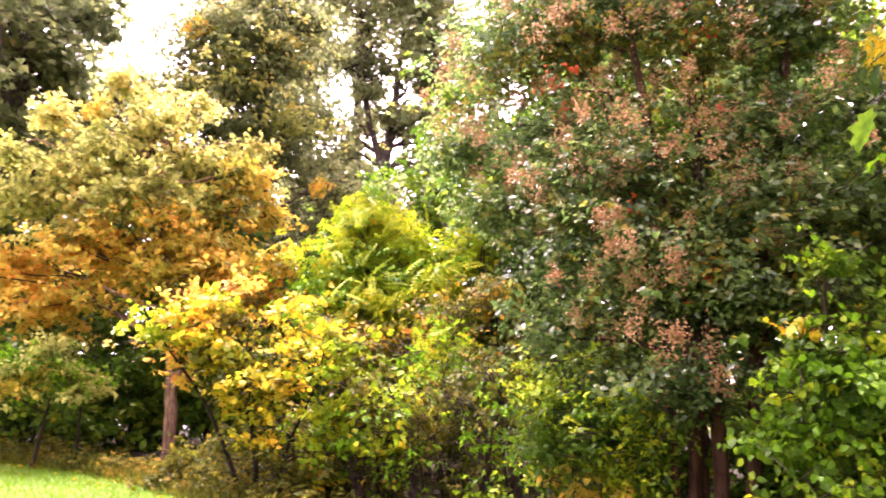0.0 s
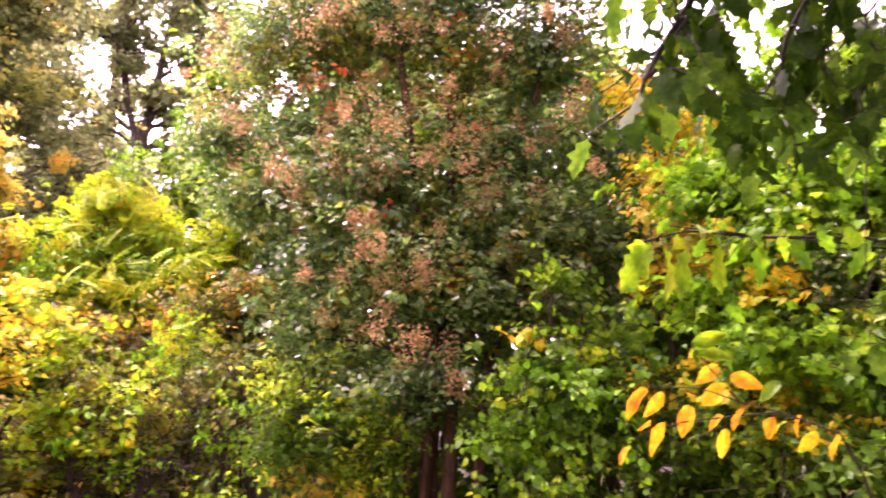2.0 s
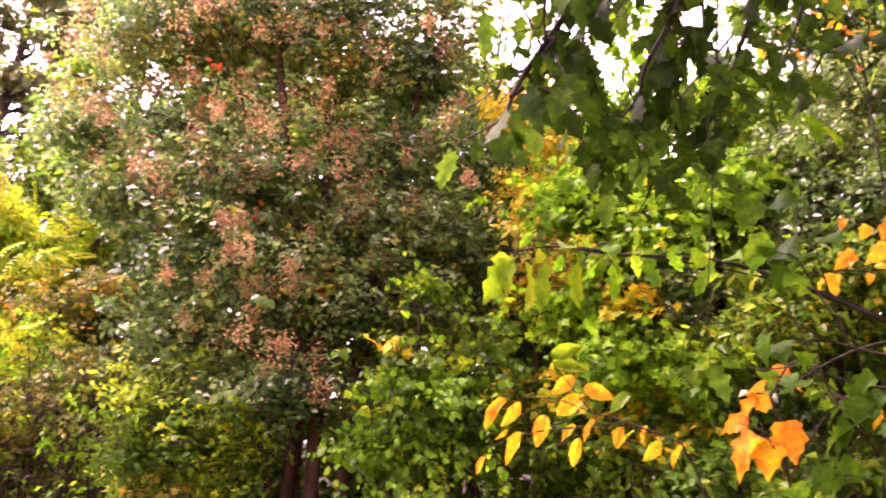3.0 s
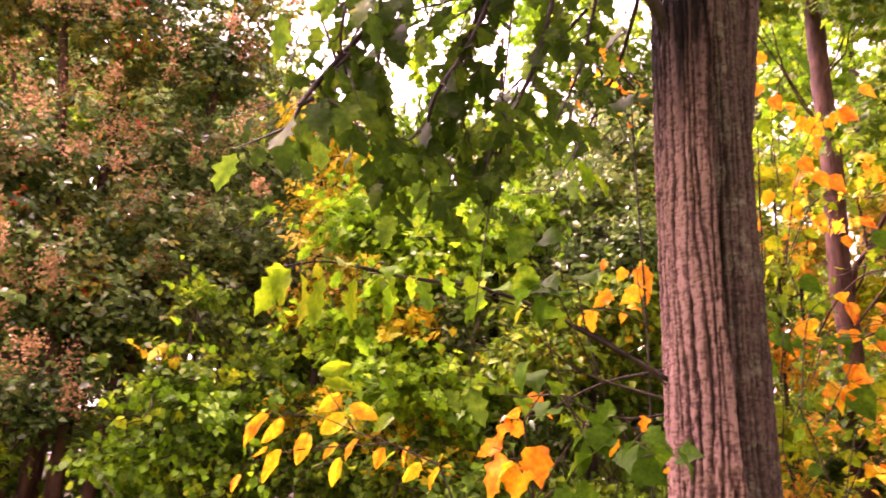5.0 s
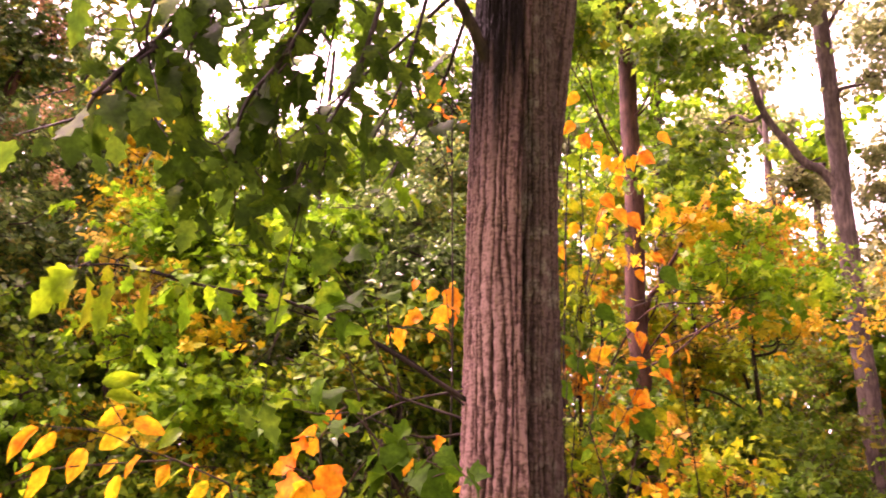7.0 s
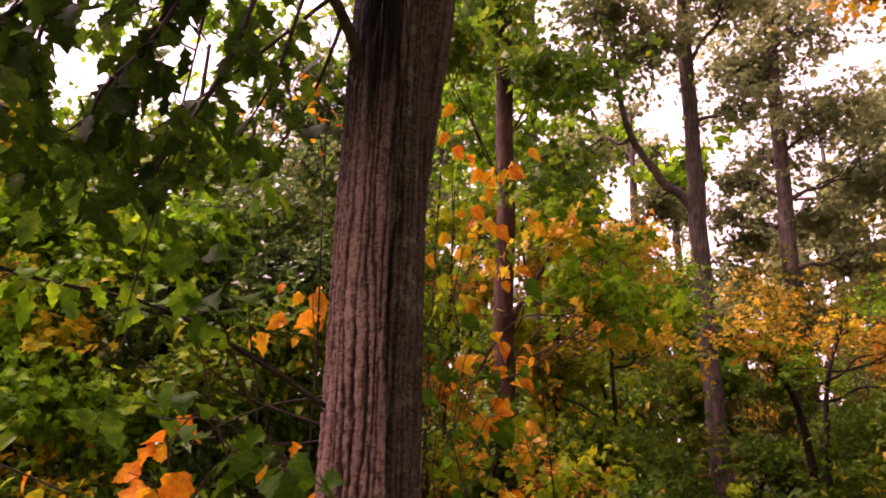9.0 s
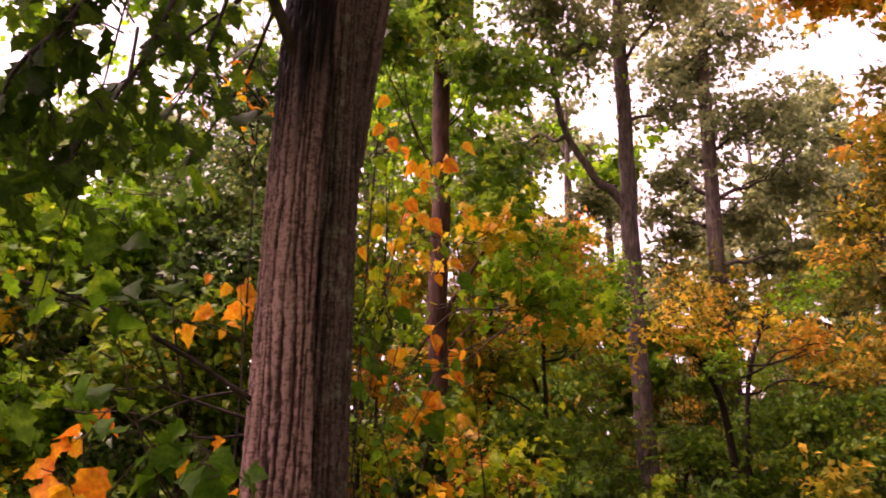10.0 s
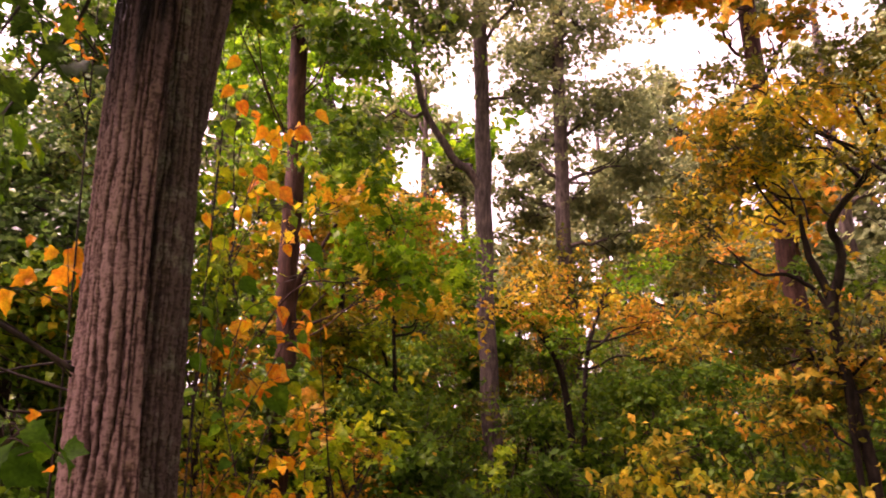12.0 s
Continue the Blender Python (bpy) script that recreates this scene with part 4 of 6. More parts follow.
# leaves that stand out singly: stalk end and tip, each as bearing, reach, height
GOLD = [(32.9, 3.34, 1.8, 31.1, 3.34, 1.7), (33.8, 3.37, 1.79, 32.7, 3.38, 1.68), (35.5, 3.44, 1.74, 34.9, 3.42, 1.62),
        (33.0, 3.29, 1.68, 32.1, 3.3, 1.63), (33.9, 3.35, 1.67, 32.7, 3.33, 1.54), (31.3, 3.52, 1.57, 30.5, 3.51, 1.5),
        (37.5, 3.49, 1.9, 36.1, 3.49, 1.83), (38.1, 3.45, 1.85, 40.0, 3.43, 1.81), (38.1, 3.45, 1.81, 36.1, 3.47, 1.75),
        (38.9, 3.43, 1.72, 37.9, 3.44, 1.64), (37.5, 3.46, 1.7, 36.5, 3.43, 1.64), (37.7, 3.48, 1.65, 37.1, 3.49, 1.53),
        (40.7, 3.38, 1.69, 40.1, 3.35, 1.61), (42.2, 3.52, 1.7, 41.4, 3.52, 1.63), (43.0, 3.49, 1.64, 41.8, 3.51, 1.55),
        (44.4, 3.5, 1.62, 43.4, 3.52, 1.53)]
OCHRE = [(35.9, 3.42, 1.98, 38.4, 3.44, 2.02), (36.2, 3.44, 1.93, 38.9, 3.47, 1.95), (35.8, 3.55, 1.82, 35.1, 3.52, 1.85),
        (41.2, 3.39, 1.82, 39.8, 3.37, 1.76), (41.3, 3.59, 1.68, 40.4, 3.59, 1.65)]
FLAME = [(49.0, 3.34, 1.66, 47.4, 3.32, 1.54), (49.4, 3.31, 1.65, 49.6, 3.3, 1.52), (50.7, 3.28, 1.71, 51.1, 3.28, 1.56),
        (49.6, 3.32, 1.86, 48.6, 3.35, 1.79), (49.3, 3.35, 1.79, 47.4, 3.37, 1.72), (48.5, 3.39, 1.72, 46.6, 3.41, 1.68),
        (50.1, 3.34, 1.89, 51.9, 3.33, 1.86), (50.0, 3.39, 1.79, 48.8, 3.42, 1.76), (58.0, 3.42, 1.83, 57.5, 3.43, 1.76),
        (55.8, 3.37, 1.75, 55.6, 3.36, 1.69), (59.1, 3.41, 1.65, 58.6, 3.42, 1.6)]
LIME = [(33.9, 3.07, 2.32, 31.2, 3.07, 2.17), (33.9, 3.21, 2.32, 32.4, 3.26, 2.2), (34.5, 3.03, 2.3, 35.6, 3.09, 2.1),
        (36.2, 3.11, 2.31, 35.0, 3.13, 2.11), (38.4, 3.09, 2.31, 37.6, 3.15, 2.11), (40.3, 3.23, 2.34, 39.0, 3.22, 2.26),
        (40.6, 3.18, 2.31, 41.0, 3.18, 2.15), (44.3, 3.2, 2.35, 45.3, 3.22, 2.26), (47.4, 3.27, 2.31, 45.6, 3.31, 2.19),
        (37.2, 3.13, 2.34, 36.5, 3.18, 2.25), (42.0, 3.1, 2.32, 42.7, 3.1, 2.22), (35.1, 3.12, 2.43, 34.1, 3.11, 2.36),
        (38.6, 3.11, 2.09, 39.3, 3.12, 1.99), (42.7, 3.19, 2.3, 44.0, 3.19, 2.18)]
BROAD = [(51.5, 3.04, 2.23, 50.9, 3.08, 2.1), (56.1, 3.17, 1.85, 54.0, 3.2, 1.78), (56.4, 3.32, 1.8, 55.3, 3.31, 1.73),
        (56.1, 3.21, 1.75, 52.2, 3.21, 1.68), (58.6, 3.27, 1.68, 56.9, 3.27, 1.62), (54.5, 3.24, 1.68, 52.3, 3.24, 1.63),
        (57.4, 3.33, 1.73, 58.9, 3.34, 1.67), (59.1, 3.22, 1.74, 57.8, 3.23, 1.7)]
HANG = [(46.7, 2.92, 1.89, 47.8, 2.92, 1.75), (44.8, 3.09, 1.9, 46.2, 3.11, 1.8), (32.1, 2.55, 3.08, 32.5, 2.6, 2.93),
        (31.8, 2.7, 2.72, 31.2, 2.74, 2.62), (34.9, 2.6, 2.74, 34.3, 2.66, 2.6), (35.8, 2.72, 2.83, 36.8, 2.74, 2.73),
        (33.6, 2.71, 2.82, 32.5, 2.73, 2.77), (40.2, 2.83, 2.62, 39.9, 2.86, 2.53), (41.0, 2.77, 2.8, 40.1, 2.83, 2.7),
        (52.8, 2.62, 2.82, 51.8, 2.65, 2.69), (37.9, 2.81, 2.67, 39.2, 2.87, 2.6)]
RUSSET = [(57.2, 4.61, 2.74, 58.0, 4.65, 2.57), (57.2, 4.72, 2.65, 55.8, 4.73, 2.52), (55.3, 4.66, 2.6, 53.7, 4.66, 2.52),
        (54.0, 4.68, 2.51, 53.6, 4.71, 2.35), (56.3, 4.62, 2.73, 55.5, 4.63, 2.64), (57.9, 4.75, 2.71, 57.4, 4.74, 2.6),
        (57.5, 4.72, 2.62, 58.2, 4.75, 2.54), (56.3, 4.67, 2.52, 57.7, 4.66, 2.53), (56.1, 4.79, 2.52, 55.7, 4.79, 2.44),
        (53.4, 4.64, 2.47, 52.5, 4.64, 2.42), (57.6, 4.7, 2.8, 56.9, 4.69, 2.75), (55.0, 4.61, 2.78, 54.5, 4.61, 2.71)]
VINE_A = [(71.8, 5.42, 4.01, 73.0, 5.45, 3.95), (70.5, 5.47, 3.91, 71.8, 5.5, 3.8), (70.3, 5.36, 3.84, 69.6, 5.41, 3.73),
        (68.5, 5.48, 3.87, 69.5, 5.53, 3.76), (68.8, 5.38, 3.71, 69.3, 5.4, 3.61), (68.2, 5.39, 3.87, 67.8, 5.42, 3.74),
        (67.2, 5.41, 3.97, 68.3, 5.48, 3.89), (66.5, 5.24, 3.97, 67.1, 5.28, 3.86), (65.9, 5.34, 4.11, 65.0, 5.38, 4.04),
        (66.3, 5.25, 4.28, 65.2, 5.28, 4.21), (67.8, 5.4, 3.58, 68.7, 5.43, 3.49), (68.0, 5.59, 3.55, 67.0, 5.6, 3.45),
        (67.7, 5.51, 3.44, 68.5, 5.54, 3.34), (68.5, 5.51, 3.51, 69.7, 5.54, 3.4), (69.2, 5.64, 3.51, 70.6, 5.65, 3.41)]
VINE_B = [(66.9, 5.46, 3.31, 68.1, 5.53, 3.21), (65.9, 5.63, 3.47, 65.0, 5.69, 3.36), (70.9, 5.62, 3.21, 72.2, 5.67, 3.15),
        (69.9, 5.75, 3.15, 70.4, 5.77, 3.05), (66.6, 5.73, 3.04, 67.8, 5.78, 2.92), (64.4, 5.62, 3.3, 65.2, 5.66, 3.19),
        (70.9, 5.73, 2.57, 71.9, 5.74, 2.47), (71.2, 5.74, 2.47, 72.0, 5.73, 2.37), (71.2, 5.78, 2.69, 72.2, 5.79, 2.64),
        (69.7, 5.83, 2.73, 70.2, 5.83, 2.57), (68.9, 5.88, 2.55, 69.9, 5.92, 2.41), (66.5, 5.87, 2.6, 68.3, 5.92, 2.49),
        (68.1, 5.92, 2.24, 69.3, 5.95, 2.01), (71.2, 5.74, 1.98, 71.6, 5.76, 1.86), (66.4, 5.77, 1.74, 67.3, 5.76, 1.64)]
VINE_C = [(65.6, 5.31, 3.86, 66.3, 5.36, 3.74), (66.9, 5.3, 3.74, 67.8, 5.37, 3.64), (65.0, 5.38, 3.66, 65.7, 5.41, 3.55),
        (65.5, 5.34, 3.52, 66.5, 5.39, 3.46), (65.4, 5.53, 3.12, 66.3, 5.58, 3.01), (64.6, 5.54, 2.96, 65.8, 5.55, 2.84),
        (67.8, 5.54, 3.16, 68.6, 5.59, 3.08), (65.5, 5.56, 2.69, 66.5, 5.6, 2.6), (67.4, 5.74, 2.73, 68.6, 5.78, 2.64),
        (66.1, 5.78, 2.34, 67.5, 5.77, 2.25), (67.1, 5.76, 2.1, 68.1, 5.8, 2.03), (64.9, 5.62, 2.06, 65.9, 5.62, 1.96),
        (65.2, 5.69, 1.85, 66.3, 5.7, 1.76), (70.6, 5.72, 2.19, 71.7, 5.73, 2.08), (68.7, 5.82, 1.81, 69.4, 5.8, 1.7)]
SHADE = [(64.9, 5.37, 2.45, 67.2, 5.38, 2.33), (64.6, 5.36, 2.61, 66.6, 5.36, 2.5), (67.1, 5.53, 2.84, 68.6, 5.58, 2.74),
        (69.5, 5.44, 2.14, 70.7, 5.46, 1.95), (71.5, 5.33, 3.02, 73.4, 5.36, 2.91), (64.5, 5.46, 2.33, 65.7, 5.49, 2.19),
        (64.4, 4.93, 4.13, 65.9, 4.98, 4.02), (68.3, 4.89, 4.03, 69.6, 4.95, 3.9)]

# ---------------- the great trunk and its hanging boughs ----------------
OAK_BLADES = [blade(h, 0.08, b) for h, b in (
    (((0, 0), (0.09, 0.13), (0.24, 0.2), (0.16, 0.33), (0.36, 0.5), (0.2, 0.58), (0.27, 0.78), (0.13, 0.83), (0, 1)), 0.2),
    (((0, 0), (0.11, 0.12), (0.29, 0.25), (0.19, 0.35), (0.34, 0.48), (0.19, 0.6), (0.24, 0.74), (0.12, 0.83), (0, 1)), 0.4))]
MAPLE_BLADES = [blade(h, 0.1, b) for h, b in (
    (((0, 0.04), (0.2, 0.0), (0.44, 0.08), (0.37, 0.2), (0.52, 0.42), (0.35, 0.5), (0.3, 0.68), (0.17, 0.74), (0, 1)), 0.25),
    (((0, 0.03), (0.24, 0.02), (0.4, 0.14), (0.35, 0.24), (0.47, 0.48), (0.32, 0.54), (0.26, 0.72), (0.14, 0.77), (0, 1)), 0.45))]
BEECH_BLADES = [blade(((0, 0), (0.17, 0.1), (0.29, 0.34), (0.26, 0.6), (0.12, 0.86), (0, 1)), 0.16, b) for b in (0.1, 0.3)]
HEART_BLADES = [blade(((0, 0.04), (0.22, 0.0), (0.42, 0.18), (0.4, 0.44), (0.2, 0.76), (0, 1)), 0.12, b) for b in (0.15, 0.35)]


def blade_meshes(blades, material):
    return [mesh_of("leaf", v, f, material) for v, f in blades]


def hang_leaves(parent, base, line, meshes, rng, every, size, droop, name="leaf", start=0.1, double=False):
    """Single leaves along a twig, alternately to either side, each an object of its own."""
    seg = np.linalg.norm(np.diff(line, axis=0), axis=1)
    cum = np.concatenate([[0], np.cumsum(seg)])
    n = max(2, int(cum[-1] / every))
    for k in range(n):
        s = cum[-1] * (start + (1 - start) * (k + rng.uniform(0.2, 0.8)) / n)
        p = np.array([np.interp(s, cum, line[:, i]) for i in range(3)])
        q = np.array([np.interp(min(s + 0.05, cum[-1]), cum, line[:, i]) for i in range(3)])
        d = unit(q - p + 1e-5)
        for side in ((-1, 1) if double else (1 if k % 2 else -1,)):
            out = unit(np.cross(d, (0, 0, 1.0))) * side
            y = unit(d * 0.5 + out * 0.75 + rng.normal(size=3) * 0.35 + np.array((0, 0, -droop)))
            f = unit(np.array((0, 0, 0.7)) + rng.normal(size=3) * 0.6)
            x = unit(np.cross(y, f))
            z = np.cross(x, y)
            sz = size * rng.uniform(0.65, 1.2)
            ob = new(name, meshes[int(rng.integers(len(meshes)))])
            ob.parent = parent
            o = p - base + y * 0.025 + rng.normal(size=3) * 0.01
            ob.matrix_basis = Matrix(((x[0] * sz, y[0] * sz, z[0] * sz, o[0]), (x[1] * sz, y[1] * sz, z[1] * sz, o[1]), (x[2] * sz, y[2] * sz, z[2] * sz, o[2]), (0, 0, 0, 1)))


def settle_leaves(parent, base, lines, placed, bark, rng, radius=0.006, scale=1.0):
    """Twigs with leaves at known places: rows of stalk end and tip, each by bearing, reach and height."""
    lines = [smooth_line([spot(*p) for p in q]) for q in lines]
    pieces = [[tube(q - base, np.linspace(radius, radius * 0.35, len(q)), 5)] for q in lines]
    hung = []
    for rows, meshes in placed:
        for row in rows:
            p = spot(*row[:3])
            gaps = [np.linalg.norm(q - p, axis=1) for q in lines]
            i = int(np.argmin([g.min() for g in gaps]))
            near = lines[i][np.argmin(gaps[i])]
            hung.append((i, row, meshes, tube(bent(near, p, 5, 0.35, rng, 0.06) - base, np.linspace(radius * 0.3, 0.0012, 5), 4)))
    limbs = []
    for group in pieces:
        v, f = joined(group)
        limbs.append(part("limb", mesh_of("limb", v, f, bark, True), parent))
    for i, row, meshes, (v, f) in hung:
        part("stalk", mesh_of("stalk", v, f, bark, True), limbs[i])
        p, q = spot(*row[:3]), spot(*row[3:])
        y = unit(q - p)
        open_side = -unit(np.array((p[0], p[1], 0)))
        g = open_side * 0.8 + np.array((0, 0, 0.4)) + rng.normal(size=3) * 0.45
        x = unit(np.cross(y, g))
        z = np.cross(x, y) * rng.uniform(0.8, 2.2)
        x = x * rng.uniform(0.62, 0.95)
        sz = np.linalg.norm(q - p) * rng.uniform(0.9, 1.1) * scale
        o = p - base
        ob = new("leaf", meshes[int(rng.integers(len(meshes)))])
        ob.parent = limbs[i]
        ob.matrix_basis = Matrix(((x[0] * sz, y[0] * sz, z[0] * sz, o[0]), (x[1] * sz, y[1] * sz, z[1] * sz, o[1]), (x[2] * sz, y[2] * sz, z[2] * sz, o[2]), (0, 0, 0, 1)))
    return limbs


def bough(parent, base, pts, r0, bark, meshes, rng, every, size, droop, side_twigs=0, twig_len=0.35, start=0.2, label="", double=False):
    """A limb with side twigs and single leaves, as one part with its leaves under it."""
    line = smooth_line([spot(*p) for p in pts])
    pieces = [tube(line - base, np.linspace(r0, max(0.0025, r0 * 0.2), len(line)), 6)]
    twigs = []
    for k in range(side_twigs):
        i = int(len(line) * (start + (0.97 - start) * (k + rng.uniform(0, 1)) / side_twigs))
        i = min(i, len(line) - 2)
        d = unit(line[i + 1] - line[i])
        out = unit(d * 0.6 + unit(np.cross(d, (0, 0, 1.0))) * (1 if k % 2 else -1) * 0.8 + rng.normal(size=3) * 0.3 + np.array((0, 0, -droop * 0.5)))
        end = line[i] + out * twig_len * rng.uniform(0.5, 1.2)
        tw = bent(line[i], end, 6, 0.4, rng, 0.05)
        twigs.append(tw)
        pieces.append(tube(tw - base, np.linspace(max(0.003, r0 * 0.3), 0.0015, 6), 4))
    v, f = joined(pieces)
    limb = part("limb", mesh_of("limb", v, f, bark, True), parent, label)
    hang_leaves(limb, base, line, meshes, rng, every, size, droop, start=start, double=double)
    for tw in twigs:
        hang_leaves(limb, base, tw, meshes, rng, every, size, droop, double=double)
    return limb


def furrowed(name, base, line, radii, rings, sides, seed, depth=0.024, seam=None, ridges=30):
    """A trunk whose bark stands in long wavering ridges that split and join.
    seam: rows of height and angle of a fold, past which the stem is hollowed."""
    p0 = np.array(line, float)
    t = np.linspace(0, len(p0) - 1, rings)
    p = np.column_stack([np.interp(t, range(len(p0)), p0[:, i]) for i in range(3)])
    r = np.interp(t, range(len(p0)), radii)
    th = np.linspace(0, 2 * math.pi, sides, endpoint=False)
    v = np.empty((rings, sides, 3))
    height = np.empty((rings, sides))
    shade_mask = np.zeros((rings, sides))
    stain_shade_map = np.zeros((rings, sides))
    k = 3.0
    for i in range(rings):
        z = p[i, 2]
        fold = math.radians(np.interp(z, *seam)) if seam else 0
        for j in range(sides):
            ca, sa = math.cos(th[j]), math.sin(th[j])
            w = 1.1 * noise.noise(Vector((ca * k * 1.3, sa * k * 1.3, z * 0.9 + seed))) + 0.34 * noise.noise(Vector((ca * k * 3, sa * k * 3, z * 5 + seed))) + 0.13 * noise.noise(Vector((ca * k * 8, sa * k * 8, z * 17 + seed)))
            u = ridges * th[j] / (2 * math.pi) + w
            cell = abs((u % 1.0) * 2 - 1)
            split = noise.noise(Vector((ca * k * 2 + 5, sa * k * 2, z * 2.4 + seed)))
            fine = abs(((u * 2 + 0.5) % 1.0) * 2 - 1)
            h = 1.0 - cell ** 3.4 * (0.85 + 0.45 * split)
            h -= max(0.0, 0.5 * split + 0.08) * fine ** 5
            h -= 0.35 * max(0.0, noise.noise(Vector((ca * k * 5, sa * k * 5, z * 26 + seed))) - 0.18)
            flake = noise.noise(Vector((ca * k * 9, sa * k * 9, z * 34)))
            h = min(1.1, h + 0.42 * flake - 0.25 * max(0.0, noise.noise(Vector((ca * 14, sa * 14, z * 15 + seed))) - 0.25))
            lump = noise.noise(Vector((ca * 1.2, sa * 1.2, z * 0.8 + seed)))
            rr = r[i] * (1 + 0.045 * lump) + depth * (h - 0.7)
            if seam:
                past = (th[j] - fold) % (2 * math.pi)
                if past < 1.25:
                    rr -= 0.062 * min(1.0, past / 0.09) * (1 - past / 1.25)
                # painted shade of the turned-away side, stored for the bark colour
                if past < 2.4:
                    shade_mask[i, j] = min(1.0, past / 0.07) * min(1.0, (2.4 - past) / 0.5)
                # rain stain at the lowest limb, widened to paint crown shade on the trunk
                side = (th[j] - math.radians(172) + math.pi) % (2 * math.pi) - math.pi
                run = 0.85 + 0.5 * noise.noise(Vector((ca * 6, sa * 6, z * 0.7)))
                stain_shade_map[i, j] = min(1.0, 3.5 * max(0.0, 1 - abs(side) / 1.15)) * min(1.0, max(0.0, (z - 2.75 - 0.2 * max(0.0, side)) / run))
            v[i, j] = (p[i, 0] + ca * rr, p[i, 1] + sa * rr, z)
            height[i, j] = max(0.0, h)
    # the second leader takes this painted shade all over
    if not seam:
        shade_mask[:] = 0.9
    k = np.arange(rings - 1)[:, None] * sides
    j = np.arange(sides)[None]
    j2 = (j + 1) % sides
    f = np.stack([k + j, k + j2, k + sides + j2, k + sides + j], -1).reshape(-1, 4)
    me = mesh_of(name, v.reshape(-1, 3) - base, f, BARK_OAK, True)
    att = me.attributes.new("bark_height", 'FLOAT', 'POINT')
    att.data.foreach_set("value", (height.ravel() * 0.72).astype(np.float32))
    for key, values in (("bark_shade", shade_mask), ("stain_shade", stain_shade_map)):
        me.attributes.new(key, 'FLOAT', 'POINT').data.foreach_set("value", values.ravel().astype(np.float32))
    return me


def build_great_tree():
    rng = np.random.default_rng(31)
    base = root(62.3, 3.85)
    ob = thing("oak_tree", base, "large oak with furrowed grey-brown bark and hanging green boughs", "tree")
    pts = [base, spot(62.3, 3.84, 0.4), spot(62.2, 3.82, 1.5), spot(62.1, 3.82, 2.6), spot(62.3, 3.8, 3.7), spot(62.4, 3.8, 5.0), spot(62.5, 3.9, 9.0)]
    rad = [0.33, 0.26, 0.218, 0.206, 0.206, 0.19, 0.15]
    pts[0] = pts[0] - (0, 0, 0.05)
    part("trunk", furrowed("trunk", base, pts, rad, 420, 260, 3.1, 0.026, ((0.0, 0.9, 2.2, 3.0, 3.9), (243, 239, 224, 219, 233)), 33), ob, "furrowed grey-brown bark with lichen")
    # the second leader that parts from the trunk above eye level
    line = [spot(62.6, 3.86, 2.5), spot(63.9, 3.88, 3.2), spot(65.0, 3.9, 4.0), spot(67.5, 4.0, 6.0), spot(69.0, 4.2, 9.0)]
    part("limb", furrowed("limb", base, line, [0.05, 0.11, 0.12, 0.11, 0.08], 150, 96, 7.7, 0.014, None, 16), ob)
    # unseen crown; the lowest eight clumps are added to shade trunk and boughs
    crown = [(*spot(62 + b, 4.2 + r, z), w, h) for b, r, z, w, h in ((0, 0, 8.2, 1.9, 0.9), (-35, -0.8, 7.3, 1.5, 0.7), (38, 0.6, 7.4, 1.6, 0.8), (14, 1.8, 7.6, 1.5, 0.7), (-14, 2.0, 8.0, 1.5, 0.8), (0, -2.6, 7.4, 1.6, 0.6), (60, -1.2, 7.0, 1.4, 0.6), (-50, 0.6, 7.8, 1.3, 0.7), (0, 0, 10, 2.2, 1.1), (120, -2.2, 7.6, 1.6, 0.7), (25, 0.4, 9.4, 1.8, 0.9), (-12, -1.5, 5.6, 1.1, 0.35), (-30, -0.9, 5.7, 1.2, 0.35), (2, -1.9, 5.7, 1.0, 0.3), (16, -0.9, 5.9, 1.1, 0.35), (-46, -1.3, 6.0, 1.1, 0.35), (-20, -2.9, 6.2, 1.2, 0.35), (-68, -1.4, 6.4, 1.2, 0.4), (30, -1.6, 6.2, 1.2, 0.35))]
    pos, al, fa, si, _, _ = spray_points(rng, crown, 14000, 0.16, 9, 0.5, 0.5)
    v, f = put_leaves(WIDE, pos - base, al, fa, si, rng)
    part("crown", mesh_of("crown", v, f, G_MID), ob, kind="stuff")
    for c in crown:
        q = np.array(c[:3])
        ln = bent(np.array(spot(62.4, 3.82, min(8.6, max(4.9, q[2] - 1.6)))), q, 8, 0.4, rng, 0.05)
        v, f = tube(ln - base, np.linspace(0.08, 0.02, 8), 6)
        part("limb", mesh_of("limb", v, f, BARK_DARK, True), ob)
    oak = blade_meshes(OAK_BLADES, S_OAK)
    lime = blade_meshes(MAPLE_BLADES, S_LIME)
    lime_oak = blade_meshes(OAK_BLADES, S_LIME)
    green_oak = blade_meshes(OAK_BLADES, S_MAPLE)
    maple = blade_meshes(MAPLE_BLADES, S_MAPLE)
    bough(ob, base, [(60.6, 3.72, 3.6), (58.4, 3.5, 3.84), (55, 3.25, 4.02), (48, 2.95, 3.8), (42, 2.78, 3.4), (36.5, 2.62, 2.95), (34.2, 2.5, 2.72)], 0.035, BARK_DARK, oak, rng, 0.07, 0.135, 0.9, 12, 0.4, 0.35)
    bough(ob, base, [(50, 3.0, 3.85), (46.5, 2.85, 3.2), (43.5, 2.75, 2.85), (43.8, 2.78, 2.5)], 0.014, BARK_DARK, oak, rng, 0.062, 0.135, 0.9, 10, 0.3, 0.2)
    bough(ob, base, [(53.5, 3.15, 3.9), (51.5, 2.95, 3.2), (49.0, 2.88, 2.85), (47.5, 2.85, 2.65)], 0.014, BARK_DARK, oak, rng, 0.066, 0.13, 0.9, 9, 0.3, 0.25)
